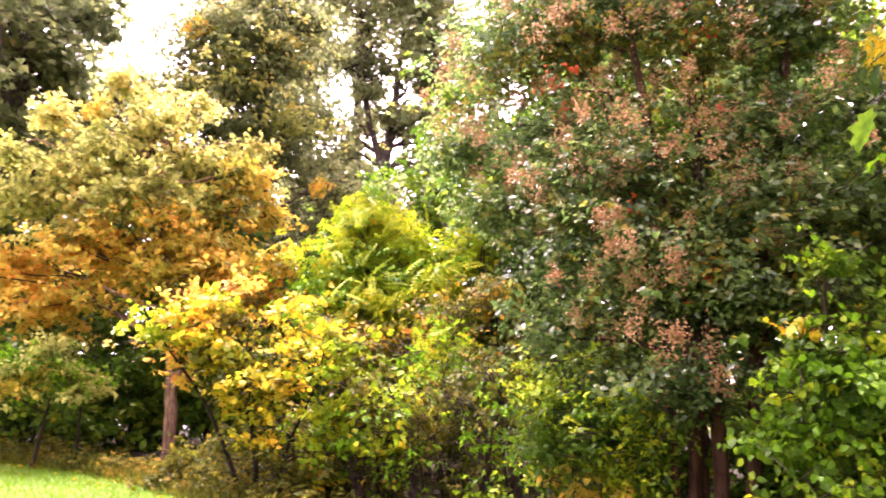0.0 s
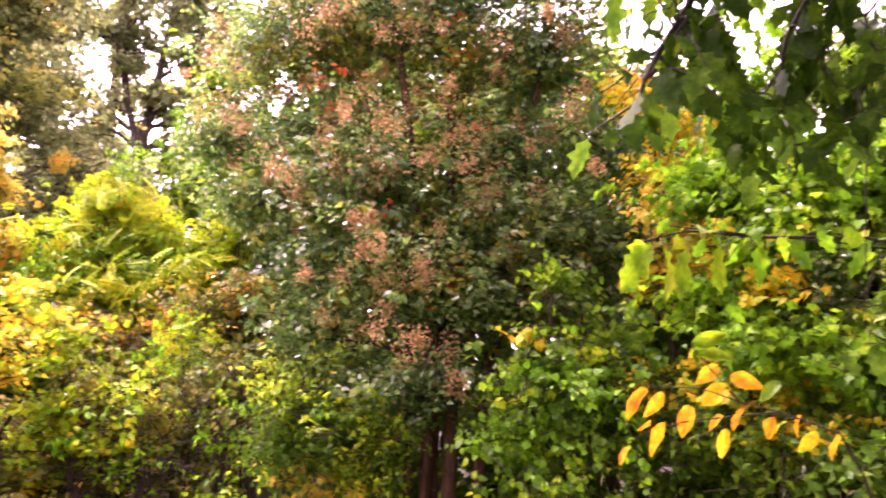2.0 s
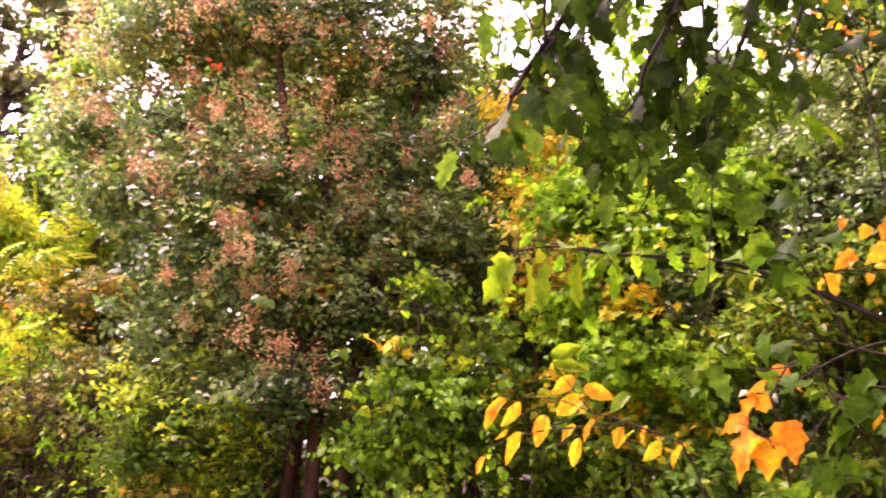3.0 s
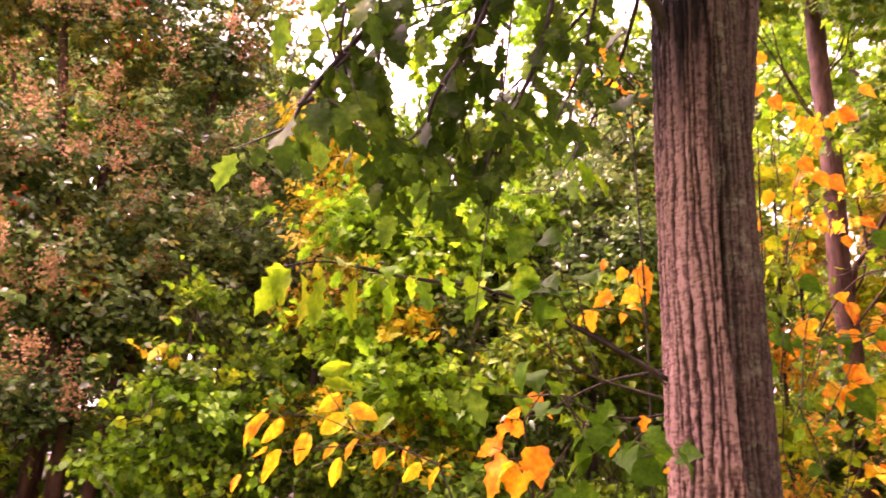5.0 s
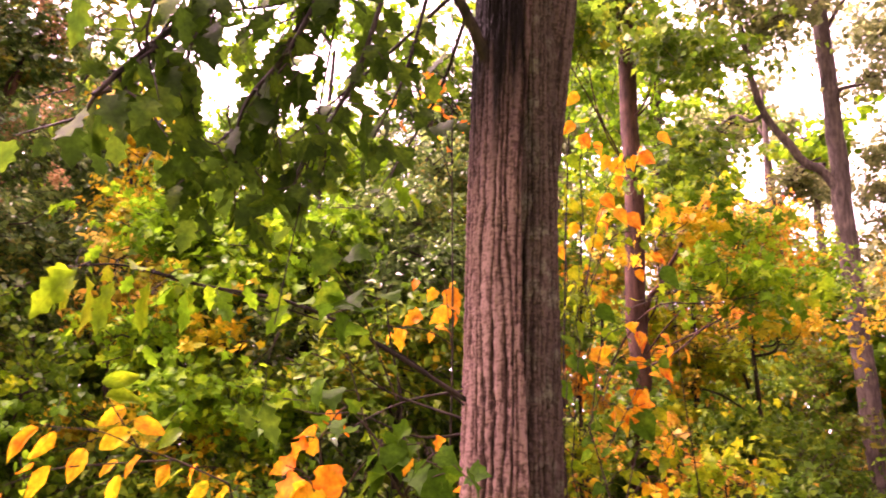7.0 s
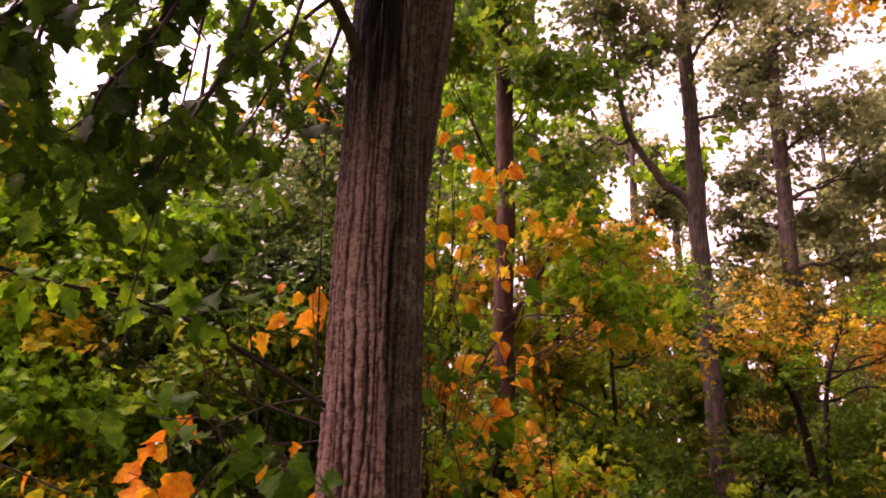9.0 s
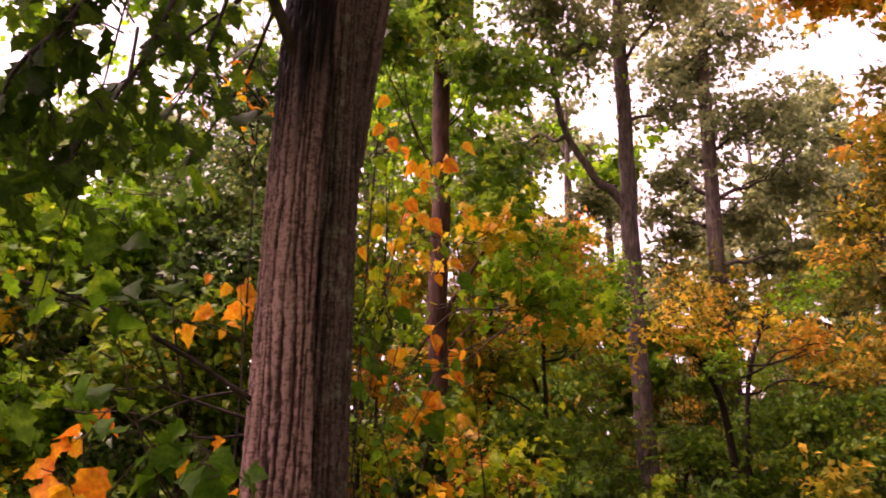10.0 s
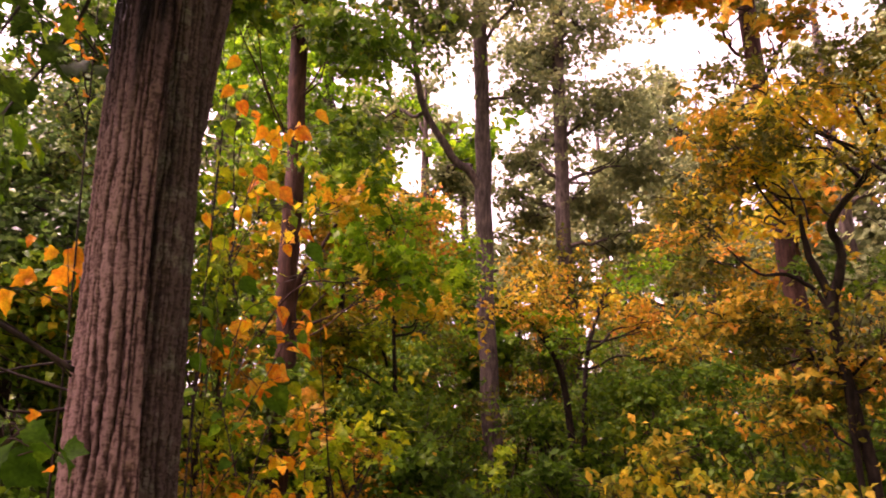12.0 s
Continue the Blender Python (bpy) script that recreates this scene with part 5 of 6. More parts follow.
    bough(ob, base, [(46, 2.9, 3.75), (41, 2.72, 3.3), (39.5, 2.66, 2.95), (40.5, 2.7, 2.65)], 0.014, BARK_DARK, oak, rng, 0.062, 0.135, 0.9, 9, 0.3, 0.15)
    bough(ob, base, [(44, 2.85, 3.75), (38.5, 2.62, 3.4), (36.8, 2.56, 3.05), (37.5, 2.6, 2.85)], 0.012, BARK_DARK, oak, rng, 0.066, 0.13, 0.9, 7, 0.28, 0.15)
    bough(ob, base, [(52, 3.1, 3.92), (47.5, 2.95, 3.45), (45.5, 2.85, 3.05), (46.2, 2.86, 2.75)], 0.012, BARK_DARK, oak, rng, 0.066, 0.135, 0.9, 9, 0.3, 0.2)
    bough(ob, base, [(56, 3.35, 3.85), (54.5, 3.2, 3.3), (52.5, 3.1, 2.95)], 0.012, BARK_DARK, oak, rng, 0.075, 0.125, 0.9, 6, 0.28, 0.2)
    bough(ob, base, [(57, 3.4, 4.0), (50, 3.15, 3.75), (45, 3.05, 3.5), (41, 3.0, 3.4)], 0.014, BARK_DARK, oak, rng, 0.11, 0.125, 0.8, 9, 0.32, 0.15)
    bough(ob, base, [(55, 3.3, 4.25), (47, 3.1, 4.0), (40, 2.95, 3.75), (36, 2.85, 3.55)], 0.014, BARK_DARK, oak, rng, 0.11, 0.125, 0.8, 9, 0.32, 0.15)
    # further, higher sprays that close the gaps towards the sky
    for pts in ([(58, 3.6, 4.2), (52, 3.7, 4.1), (46, 3.8, 3.95), (41, 3.9, 3.8)], [(58, 3.6, 4.0), (53, 3.75, 3.75), (48.5, 3.8, 3.45), (45, 3.8, 3.2)], [(58.5, 3.7, 3.9), (56.5, 3.9, 3.6), (54, 4.0, 3.3), (52, 4.0, 3.05)]):
        bough(ob, base, pts, 0.012, BARK_DARK, oak + green_oak, rng, 0.13, 0.15, 0.7, 6, 0.38, 0.12)
    settle_leaves(ob, base, [[(42, 2.78, 3.4), (38, 2.7, 3.1), (34.5, 2.68, 2.85)], [(50, 3.0, 3.85), (48.5, 2.95, 2.9), (47, 2.9, 2.15)], [(36.5, 2.62, 2.95), (34, 2.7, 3.3), (33, 2.8, 3.6)]], [(HANG, oak)], BARK_DARK, rng)
    settle_leaves(ob, base, [[(59.8, 3.75, 1.95), (54.7, 3.7, 2.2), (48, 3.4, 2.3), (41, 3.25, 2.36), (36.5, 3.2, 2.4), (34, 3.18, 2.42)]], [(LIME[:6], lime_oak), (LIME[6:], green_oak)], BARK_DARK, rng, 0.005, 0.92)
    settle_leaves(ob, base, [[(60, 4.0, 1.93), (54.7, 4.07, 2.05), (52.5, 4.0, 2.12), (49.9, 3.92, 2.27)], [(60, 4.0, 2.1), (55.3, 4.18, 2.06), (52.3, 4.17, 1.96), (50.1, 4.17, 1.85)], [(54.5, 4.07, 2.07), (53.6, 4.02, 2.34), (53.2, 3.98, 2.54)],
                              [(60, 4.0, 1.9), (56, 3.9, 1.86), (52, 3.85, 1.95)]], [], BARK_DARK, rng, 0.0075)
    # lower bough, lighter leaves
    bough(ob, base, [(59.5, 3.75, 2.0), (54, 3.65, 2.2), (48, 3.45, 2.34), (41, 3.27, 2.36), (36.5, 3.17, 2.38), (33.6, 3.1, 2.34)], 0.012, BARK_DARK, lime + maple + maple, rng, 0.16, 0.1, 0.7, 4, 0.25, 0.3)
    return ob


build_great_tree()


def build_sapling(name, label, bearing, reach, stem, boughs, meshes, size, every, droop, seed, twig=0.25, double=False, bark=TWIG):
    rng = np.random.default_rng(seed)
    base = root(bearing, reach)
    ob = thing(name, base, label, "sapling")
    pts = [spot(*p) for p in stem]
    pts[0] = base - (0, 0, 0.04)
    line = smooth_line(pts)
    line[1:-1] += rng.normal(size=(len(line) - 2, 3)) * 0.012
    v, f = tube(line - base, np.linspace(0.005, 0.002, len(line)), 7)
    part("stem", mesh_of("stem", v, f, BARK_DARK, True), ob)
    for pts, mesh_set, side in boughs:
        bough(ob, base, pts, 0.0045, bark, mesh_set, rng, every, size, droop, side, twig, 0.15, double=double)
    return ob


gold = blade_meshes(BEECH_BLADES, S_GOLD)
flame = blade_meshes(MAPLE_BLADES, S_FLAME)
green_maple = blade_meshes(MAPLE_BLADES, S_GREEN)
gold_heart = blade_meshes(HEART_BLADES, S_GOLD)
lime_heart = blade_meshes(HEART_BLADES, S_LIME)
flame_heart = blade_meshes(HEART_BLADES, S_FLAME)
green_heart = blade_meshes(HEART_BLADES, S_GREEN)


def placed_sapling(name, label, bearing, reach, stem, lines, placed, seed, radius=0.006, scale=1.0):
    rng = np.random.default_rng(seed)
    base = root(bearing, reach)
    ob = thing(name, base, label, "sapling")
    pts = [spot(*p) for p in stem]
    pts[0] = base - (0, 0, 0.04)
    line = smooth_line(pts)
    v, f = tube(line - base, np.linspace(radius * 1.8, radius, len(line)), 7)
    part("stem", mesh_of("stem", v, f, BARK_DARK, True), ob)
    settle_leaves(ob, base, lines, placed, TWIG, rng, radius, scale)
    return ob


ochre = blade_meshes(BEECH_BLADES, S_LIME)
placed_sapling("golden_sapling", "slender sapling with golden yellow oval leaves", 46.5, 3.55, [(46.5, 3.55, 0), (46.6, 3.52, 0.8), (45.6, 3.48, 1.4), (44.3, 3.46, 1.63)],
               [[(44.3, 3.46, 1.63), (40.9, 3.45, 1.71), (38.6, 3.44, 1.75), (36.3, 3.43, 1.8), (33.4, 3.42, 1.81)], [(40.9, 3.45, 1.71), (37.5, 3.45, 1.69), (34, 3.42, 1.66), (31.5, 3.45, 1.6)], [(38.6, 3.44, 1.75), (37.2, 3.46, 1.86), (36, 3.46, 1.96)]], [(GOLD, gold), (OCHRE, ochre)], 41, 0.004, 1.0)
placed_sapling("flame_sapling", "young maple with orange leaves", 51, 3.45, [(51, 3.45, 0), (51, 3.42, 0.8), (50.6, 3.36, 1.5), (50, 3.3, 1.8)],
               [[(50.6, 3.36, 1.5), (49.5, 3.28, 1.66), (48, 3.24, 1.7)], [(50.0, 3.3, 1.8), (51.2, 3.26, 1.9), (52, 3.24, 1.92)], [(50.6, 3.36, 1.5), (53.5, 3.3, 1.75), (57, 3.3, 1.8)]], [(FLAME, flame)], 42, 0.0045, 1.1)
build_sapling("green_sapling", "young maple with broad dark green leaves", 56, 3.4, [(56, 3.4, 0), (56, 3.38, 0.9), (55.6, 3.3, 1.6), (55, 3.25, 2.0)],
              [([(55.6, 3.3, 1.6), (57, 3.15, 1.72), (58.3, 3.1, 1.7)], green_maple, 3), ([(55.4, 3.28, 1.7), (53, 3.2, 1.85), (51, 3.15, 1.95)], green_maple, 3),
               ([(55, 3.25, 1.95), (52, 3.1, 2.3), (49.5, 3.0, 2.45)], green_maple, 3), ([(56, 3.36, 1.2), (54, 3.25, 1.5), (52, 3.2, 1.55)], green_maple, 3)], green_maple, 0.13, 0.12, 0.6, 43, 0.22)
settle_leaves(bpy.data.objects["green_sapling"], np.array(bpy.data.objects["green_sapling"].location), [[(55.6, 3.3, 1.6), (53.5, 3.2, 1.8), (51, 3.2, 2.2)], [(55.6, 3.3, 1.6), (57.5, 3.2, 1.75), (59, 3.15, 1.75)]], [(BROAD, green_maple)], TWIG, np.random.default_rng(45))
russet = placed_sapling("russet_sapling", "thin sapling with russet and orange leaves beside the oak", 57.5, 4.75, [(57.6, 4.75, 0), (57.5, 4.7, 1.2), (57.6, 4.6, 2.3), (57.2, 4.65, 3.4), (56.8, 4.7, 4.6)],
               [[(57.7, 4.6, 2.4), (55.7, 4.54, 2.48), (53.2, 4.47, 2.48), (50.7, 4.4, 2.46)], [(57.6, 4.6, 2.35), (57.2, 4.6, 2.6), (56.9, 4.62, 2.8)], [(57.2, 4.65, 3.4), (55.5, 4.6, 3.75), (53.5, 4.5, 3.8)]], [(RUSSET, flame)], 44, 0.004, 0.85)
for pts in ([(57.4, 4.65, 3.85), (55.6, 4.6, 3.98), (53.4, 4.5, 3.9), (51.2, 4.4, 3.72)], [(57.3, 4.65, 3.5), (56.4, 4.6, 3.8), (55.8, 4.55, 4.1)]):
    bough(russet, np.array(russet.location), pts, 0.005, BARK_DARK, flame + gold, np.random.default_rng(46), 0.1, 0.08, 0.6, 3, 0.18, 0.1)

# ---------------- the thinner trunk and the leaves round it ----------------
plant("slim_tree", "slim brown-barked tree with green and amber leaves", "tree", 69.2, 9.4,
      [[(69.1, 9.4, 0.2, 0.135), (69.1, 9.3, 2.0, 0.125), (69.3, 9.15, 4.0, 0.115), (69.3, 9.1, 7.5, 0.1), (69.2, 9.3, 13, 0.05)],
       [(69.4, 9.3, 0.2, 0.02), (69.6, 9.2, 3.3, 0.035), (71.3, 8.9, 3.95, 0.025), (73.5, 8.7, 4.5, 0.012)]],
      [([(66.0, 6.8, 5.6, 0.5, 0.4), (72.5, 8, 6.2, 0.7, 0.5), (73.5, 9, 6.6, 0.8, 0.5), (73, 10, 5.9, 0.8, 0.5), (72.5, 8.5, 5.0, 0.8, 0.45), (64.5, 7, 6.0, 0.8, 0.6), (68, 9, 7.6, 1.2, 0.8)], G_MID, STAR, 0.11, 5000, 0.4, 0.5),
       ([(75.5, 7.6, 3.5, 0.6, 0.2), (73.5, 7.6, 3.7, 0.5, 0.2), (78.5, 8, 3.35, 0.5, 0.15), (73, 8, 4.5, 0.7, 0.4)], G_BRIGHT, STAR, 0.11, 750, 0.35, 0.6),
       ([(76, 7.8, 3.5, 0.6, 0.2), (73, 7.8, 4.1, 0.7, 0.3), (78.5, 8, 3.3, 0.5, 0.15)], YELLOW, STAR, 0.11, 300, 0.35, 0.6),
       # high canopy, unseen, added to shade the growth below
       ([(66, 9, 11.6, 1.9, 0.8), (72, 9.5, 12.6, 2.0, 1.0), (59, 9, 12.0, 1.9, 0.8), (78, 10.5, 13.2, 2.0, 1.0), (69, 7, 9.8, 1.7, 0.6)], G_MID, WIDE, 0.19, 3200, 0.5, 0.5)], BARK_BROWN, 51, 0.013)
build_sapling("amber_vine", "climbing sapling with glowing orange and yellow heart leaves", 64.9, 5.5, [(64.9, 5.5, 0), (64.9, 5.45, 1.6), (65.0, 5.4, 3.0), (65.8, 5.35, 4.6)],
              [([(66.4, 5.4, 2.9), (67.5, 5.5, 3.5), (69, 5.5, 3.85), (70.8, 5.5, 3.95)], flame_heart + gold_heart, 3), ([(66.5, 5.42, 2.0), (67.4, 5.6, 2.6), (69, 5.7, 2.75)], gold_heart + green_heart, 2),
               ([(66.4, 5.4, 3.4), (66.3, 5.3, 3.8), (67.0, 5.25, 4.1)], gold_heart + lime_heart + green_heart, 1)], gold_heart, 0.08, 0.12, 0.6, 52, 0.25)
build_sapling("mixed_sapling", "sapling with large green and amber heart leaves", 65.4, 5.3, [(65.4, 5.3, 0), (65.6, 5.3, 1.0), (65.8, 5.35, 2.2), (66.0, 5.4, 3.2)],
              [([(68.0, 5.3, 1.3), (69.5, 5.45, 1.9), (71.2, 5.6, 2.1), (72.4, 5.7, 1.8)], lime_heart, 5), ([(67.8, 5.32, 1.6), (66.6, 5.35, 2.0), (65.8, 5.3, 2.1)], green_heart, 4),
               ([(68.0, 5.3, 1.1), (69.4, 5.4, 1.5), (70.6, 5.5, 1.5)], flame_heart, 4), ([(67.4, 5.35, 2.2), (68.6, 5.5, 2.5), (70, 5.6, 2.35)], green_heart, 5),
               ([(67, 5.38, 2.7), (66.2, 5.4, 3.0), (65.6, 5.4, 2.9)], lime_heart, 4), ([(67.6, 5.34, 1.9), (69.4, 5.5, 2.25), (71, 5.6, 2.6)], flame_heart, 4),
               ([(68.1, 5.3, 0.9), (66.8, 5.25, 1.3), (65.8, 5.2, 1.4)], flame_heart, 4), ([(67.9, 5.31, 1.4), (70, 5.35, 1.75), (72, 5.4, 1.65)], gold_heart, 4),
               ([(66.8, 5.4, 3.0), (68.4, 5.45, 3.3), (70.4, 5.5, 3.35)], lime_heart, 4)], gold_heart, 0.095, 0.1, 0.6, 53, 0.28)

placed_sapling("amber_sapling", "slender sapling hung with orange and yellow heart leaves", 64.6, 5.6, [(64.6, 5.6, 0), (64.6, 5.55, 1.6), (65.0, 5.5, 3.0), (65.6, 5.45, 4.4)],
               [[(66.4, 5.5, 3.0), (68, 5.55, 3.6), (70.5, 5.6, 3.85)], [(66.4, 5.5, 2.9), (68.5, 5.55, 3.3), (71.5, 5.6, 3.1)], [(66.2, 5.55, 2.0), (68.5, 5.55, 2.5), (71.5, 5.6, 2.5)], [(66.2, 5.55, 1.5), (68.5, 5.55, 1.8), (71, 5.6, 1.7)], [(66.6, 5.5, 3.7), (67, 5.5, 4.2), (67.5, 5.5, 4.4)]],
               [(VINE_A, flame_heart), (VINE_B, gold_heart), (VINE_C, lime_heart), (SHADE, green_heart)], 54, 0.004, 0.9)
plant("amber_tree", "young tree with fine amber, yellow and green leaves", "tree", 71.5, 11,
      [[(72.5, 11.0, 0.2, 0.05), (72.7, 10.9, 2.4, 0.04), (73.0, 10.8, 5.6, 0.015)], [(66.3, 10.6, 0.2, 0.04), (66.6, 10.5, 2.4, 0.03), (66.8, 10.4, 5.2, 0.012)]],
      [([(66.4, 10.4, 4.4, 0.7, 0.5), (66.8, 10.2, 3.0, 0.7, 0.5), (70.8, 10.8, 3.6, 0.8, 0.5), (73.5, 11, 3.4, 0.9, 0.5), (72, 11, 4.8, 0.8, 0.5), (75.5, 11.2, 4.3, 0.8, 0.45), (69.5, 10.6, 2.0, 0.7, 0.4)], AMBER, SLIP, 0.1, 2800, 0.35, 0.45),
       ([(71, 10.8, 2.6, 0.9, 0.45), (74, 11, 2.4, 0.9, 0.45), (67.5, 10.3, 1.9, 0.7, 0.45), (68, 10.4, 5.4, 0.8, 0.5), (73.5, 11.2, 5.7, 0.9, 0.5), (73.5, 11, 3.4, 0.9, 0.5), (70.8, 10.8, 3.8, 0.8, 0.5)], YEL_GREEN, STAR, 0.1, 4000, 0.35, 0.45),
       ([(66.4, 10.6, 5.6, 0.9, 0.6), (67.2, 11, 6.6, 1.0, 0.7), (65.8, 10.8, 7.4, 1.0, 0.7), (71.5, 11, 6.9, 0.8, 0.5)], G_BRIGHT, STAR, 0.11, 2200, 0.35, 0.45)], BARK_DARK, 55, 0.015)
plant("edge_shrub", "slender shrub with yellow-green and russet leaves behind the oak", "shrub", 65.5, 7.3,
      [[(65.3, 7.3, 0.2, 0.025), (65.5, 7.2, 2.0, 0.018), (65.9, 7.1, 4.4, 0.006)], [(64.6, 7.3, 0.2, 0.02), (64.4, 7.2, 2.6, 0.01)]],
      [([(65.6, 7.1, 2.0, 0.4, 0.4), (65.4, 7.1, 3.2, 0.4, 0.4), (66.0, 7.1, 4.1, 0.4, 0.3), (64.6, 7.2, 1.4, 0.5, 0.3)], YEL_GREEN, OVAL, 0.09, 1500, 0.3, 0.5),
       ([(65.8, 7.0, 2.6, 0.4, 0.5), (66.0, 7.0, 3.4, 0.35, 0.3), (65.8, 7, 1.5, 0.4, 0.3)], FIRE, OVAL, 0.09, 500, 0.3, 0.5)], TWIG, 57, 0.01)
placed_sapling("lime_sapling", "thin sapling with yellow-green and amber leaves", 73.5, 7.2, [(73.5, 7.2, 0), (73.5, 7.1, 1.0), (72.8, 7.0, 1.8)],
               [[(72.8, 7.0, 1.8), (72.2, 6.8, 2.6), (71.9, 6.7, 3.4)]], [], 56)

# ---------------- the open wood ----------------
plant("forked_tree", "tall grey-brown tree with a forking limb", "tree", 82.8, 17,
      [[(82.7, 17, 0.2, 0.22), (82.7, 16.9, 3, 0.2), (82.6, 16.7, 7.3, 0.18), (82.7, 16.5, 11, 0.15), (82.8, 16.5, 18, 0.06)], [(82.65, 16.8, 0.2, 0.05), (82.6, 16.65, 6.9, 0.1), (80.3, 16.3, 8.2, 0.09), (78.0, 16, 9.4, 0.07), (77, 15.5, 12, 0.04)]],
      [([(80, 15.5, 11, 1.5, 0.8), (86, 16, 12.3, 1.8, 0.9), (83, 16, 14, 2.2, 1.4), (77, 15, 11.5, 1.5, 1.0), (86.5, 16.5, 9.8, 1.0, 0.7), (80, 18, 8.3, 1.0, 0.6), (75.0, 17.5, 9.6, 1.2, 0.9)], G_FAR, WIDE, 0.125, 12000, 0.5, 0.5),
       # unseen overhead clumps, added to keep light off the open wood
       ([(83, 12.5, 14.6, 2.3, 1.0), (90, 12.5, 14.8, 2.3, 1.0), (77, 13.5, 15, 2.2, 1.0), (86, 10.5, 13, 2.2, 0.9), (94, 10.5, 13, 2.2, 0.9)], G_MID, WIDE, 0.2, 3800, 0.5, 0.5)], BARK_GREY, 61, 0.05)
plant("tall_tree", "tall straight tree with a high green crown", "tree", 88.5, 20.5,
      [[(88.4, 20.5, 0.2, 0.24), (88.4, 20.4, 4, 0.22), (88.3, 20, 8, 0.19), (88.6, 19.8, 13, 0.15), (88.7, 19.8, 20, 0.06)]],
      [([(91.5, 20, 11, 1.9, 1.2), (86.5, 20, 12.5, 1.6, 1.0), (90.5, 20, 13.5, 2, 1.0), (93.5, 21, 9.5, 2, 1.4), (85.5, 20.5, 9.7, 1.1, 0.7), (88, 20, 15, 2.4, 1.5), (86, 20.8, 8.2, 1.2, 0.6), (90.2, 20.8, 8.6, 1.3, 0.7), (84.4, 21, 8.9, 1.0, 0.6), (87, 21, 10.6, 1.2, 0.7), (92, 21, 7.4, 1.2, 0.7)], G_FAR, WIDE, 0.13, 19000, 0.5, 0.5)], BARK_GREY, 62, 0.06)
plant("tall_tree", "tall dark tree seen above the orange canopy", "tree", 103, 14.6,
      [[(103.4, 14.7, 0.2, 0.2), (103.2, 14.6, 4, 0.18), (102.6, 14.5, 9.5, 0.16), (102.4, 14.4, 16, 0.08)]],
      [([(105, 14, 11.5, 1.7, 1.0), (100, 14.5, 11.2, 1.3, 0.8), (103, 14, 13.5, 2, 1.2), (101, 13.6, 9.6, 1.0, 0.5), (105, 13.8, 9.0, 1.0, 0.5), (103.6, 13.2, 7.4, 1.0, 0.5), (102.4, 13.0, 6.2, 1.0, 0.6), (104.6, 13.0, 5.6, 1.1, 0.6)], AMBER, WIDE, 0.15, 6000, 0.5, 0.5),
       # extra clumps out of sight overhead, added to darken the undergrowth
       ([(98, 11.5, 13.6, 2.2, 1.0), (105, 10.5, 12.8, 2.2, 0.9), (112, 10.5, 12.6, 2.2, 0.9), (101, 8.5, 11.4, 2.0, 0.8)], G_MID, WIDE, 0.2, 3200, 0.5, 0.5)], BARK_BROWN, 63, 0.05)
plant("tall_tree", "slender grey trunk among the leaves", "tree", 71.0, 16.2,
      [[(70.9, 16.2, 0.2, 0.17), (70.9, 16.1, 4, 0.15), (70.9, 15.9, 9, 0.13), (71, 15.9, 16, 0.05)]],
      [([(68, 15, 11, 1.8, 1.2), (73, 15.5, 10.5, 1.6, 1.0), (70, 15, 13, 2.2, 1.3), (64, 15, 10, 1.8, 1.2)], G_BRIGHT, WIDE, 0.125, 9500, 0.5, 0.5)], BARK_GREY, 64, 0.05)
plant("dogwood", "low spreading dogwood with flat tiers of amber leaves", "tree", 87.5, 12,
      [[(88.6, 12, 0.2, 0.06), (88.2, 11.8, 2.6, 0.05), (86.5, 11.4, 3.5, 0.03), (84, 11.2, 3.9, 0.012)], [(88.9, 12.1, 0.2, 0.05), (89.5, 12, 3.0, 0.035), (91.5, 12.2, 4.3, 0.015)], [(77, 11, 0.2, 0.045), (76.5, 11, 3.0, 0.03), (76, 11.5, 5, 0.012)]],
      [(layers([(84.5, 11.2, 3.75, 0.95, 0.22), (91.4, 12.2, 3.85, 0.95, 0.28), (80, 10.8, 4.0, 0.9, 0.28), (74.2, 10.2, 3.9, 0.8, 0.35), (87.5, 11.6, 4.2, 0.7, 0.25), (78, 12, 5.0, 1.1, 0.6), (74.5, 12.5, 5.5, 1.0, 0.6), (72.5, 10.6, 3.2, 0.6, 0.45), (95, 12, 3.5, 0.9, 0.35)], 5, 2, 0.3), AMBER, OVAL, 0.085, 7000, 0.35, 0.4),
       (layers([(76.5, 11.5, 4.9, 1.0, 0.5), (74, 11, 4.4, 0.8, 0.4), (82, 12.5, 4.9, 0.8, 0.45), (80, 11.5, 4.5, 0.9, 0.3), (73.5, 12, 5.6, 0.9, 0.5), (86.5, 11.4, 3.5, 0.7, 0.2), (93, 12, 4.3, 0.8, 0.3)], 6, 2, 0.3), G_BRIGHT, OVAL, 0.095, 4200, 0.35, 0.4),
       ([(85, 11, 3.9, 0.9, 0.25), (79, 10.5, 3.7, 0.8, 0.3), (91, 12, 4.1, 0.7, 0.25)], YELLOW, OVAL, 0.09, 1500, 0.3, 0.4)], BARK_DARK, 65, 0.022)


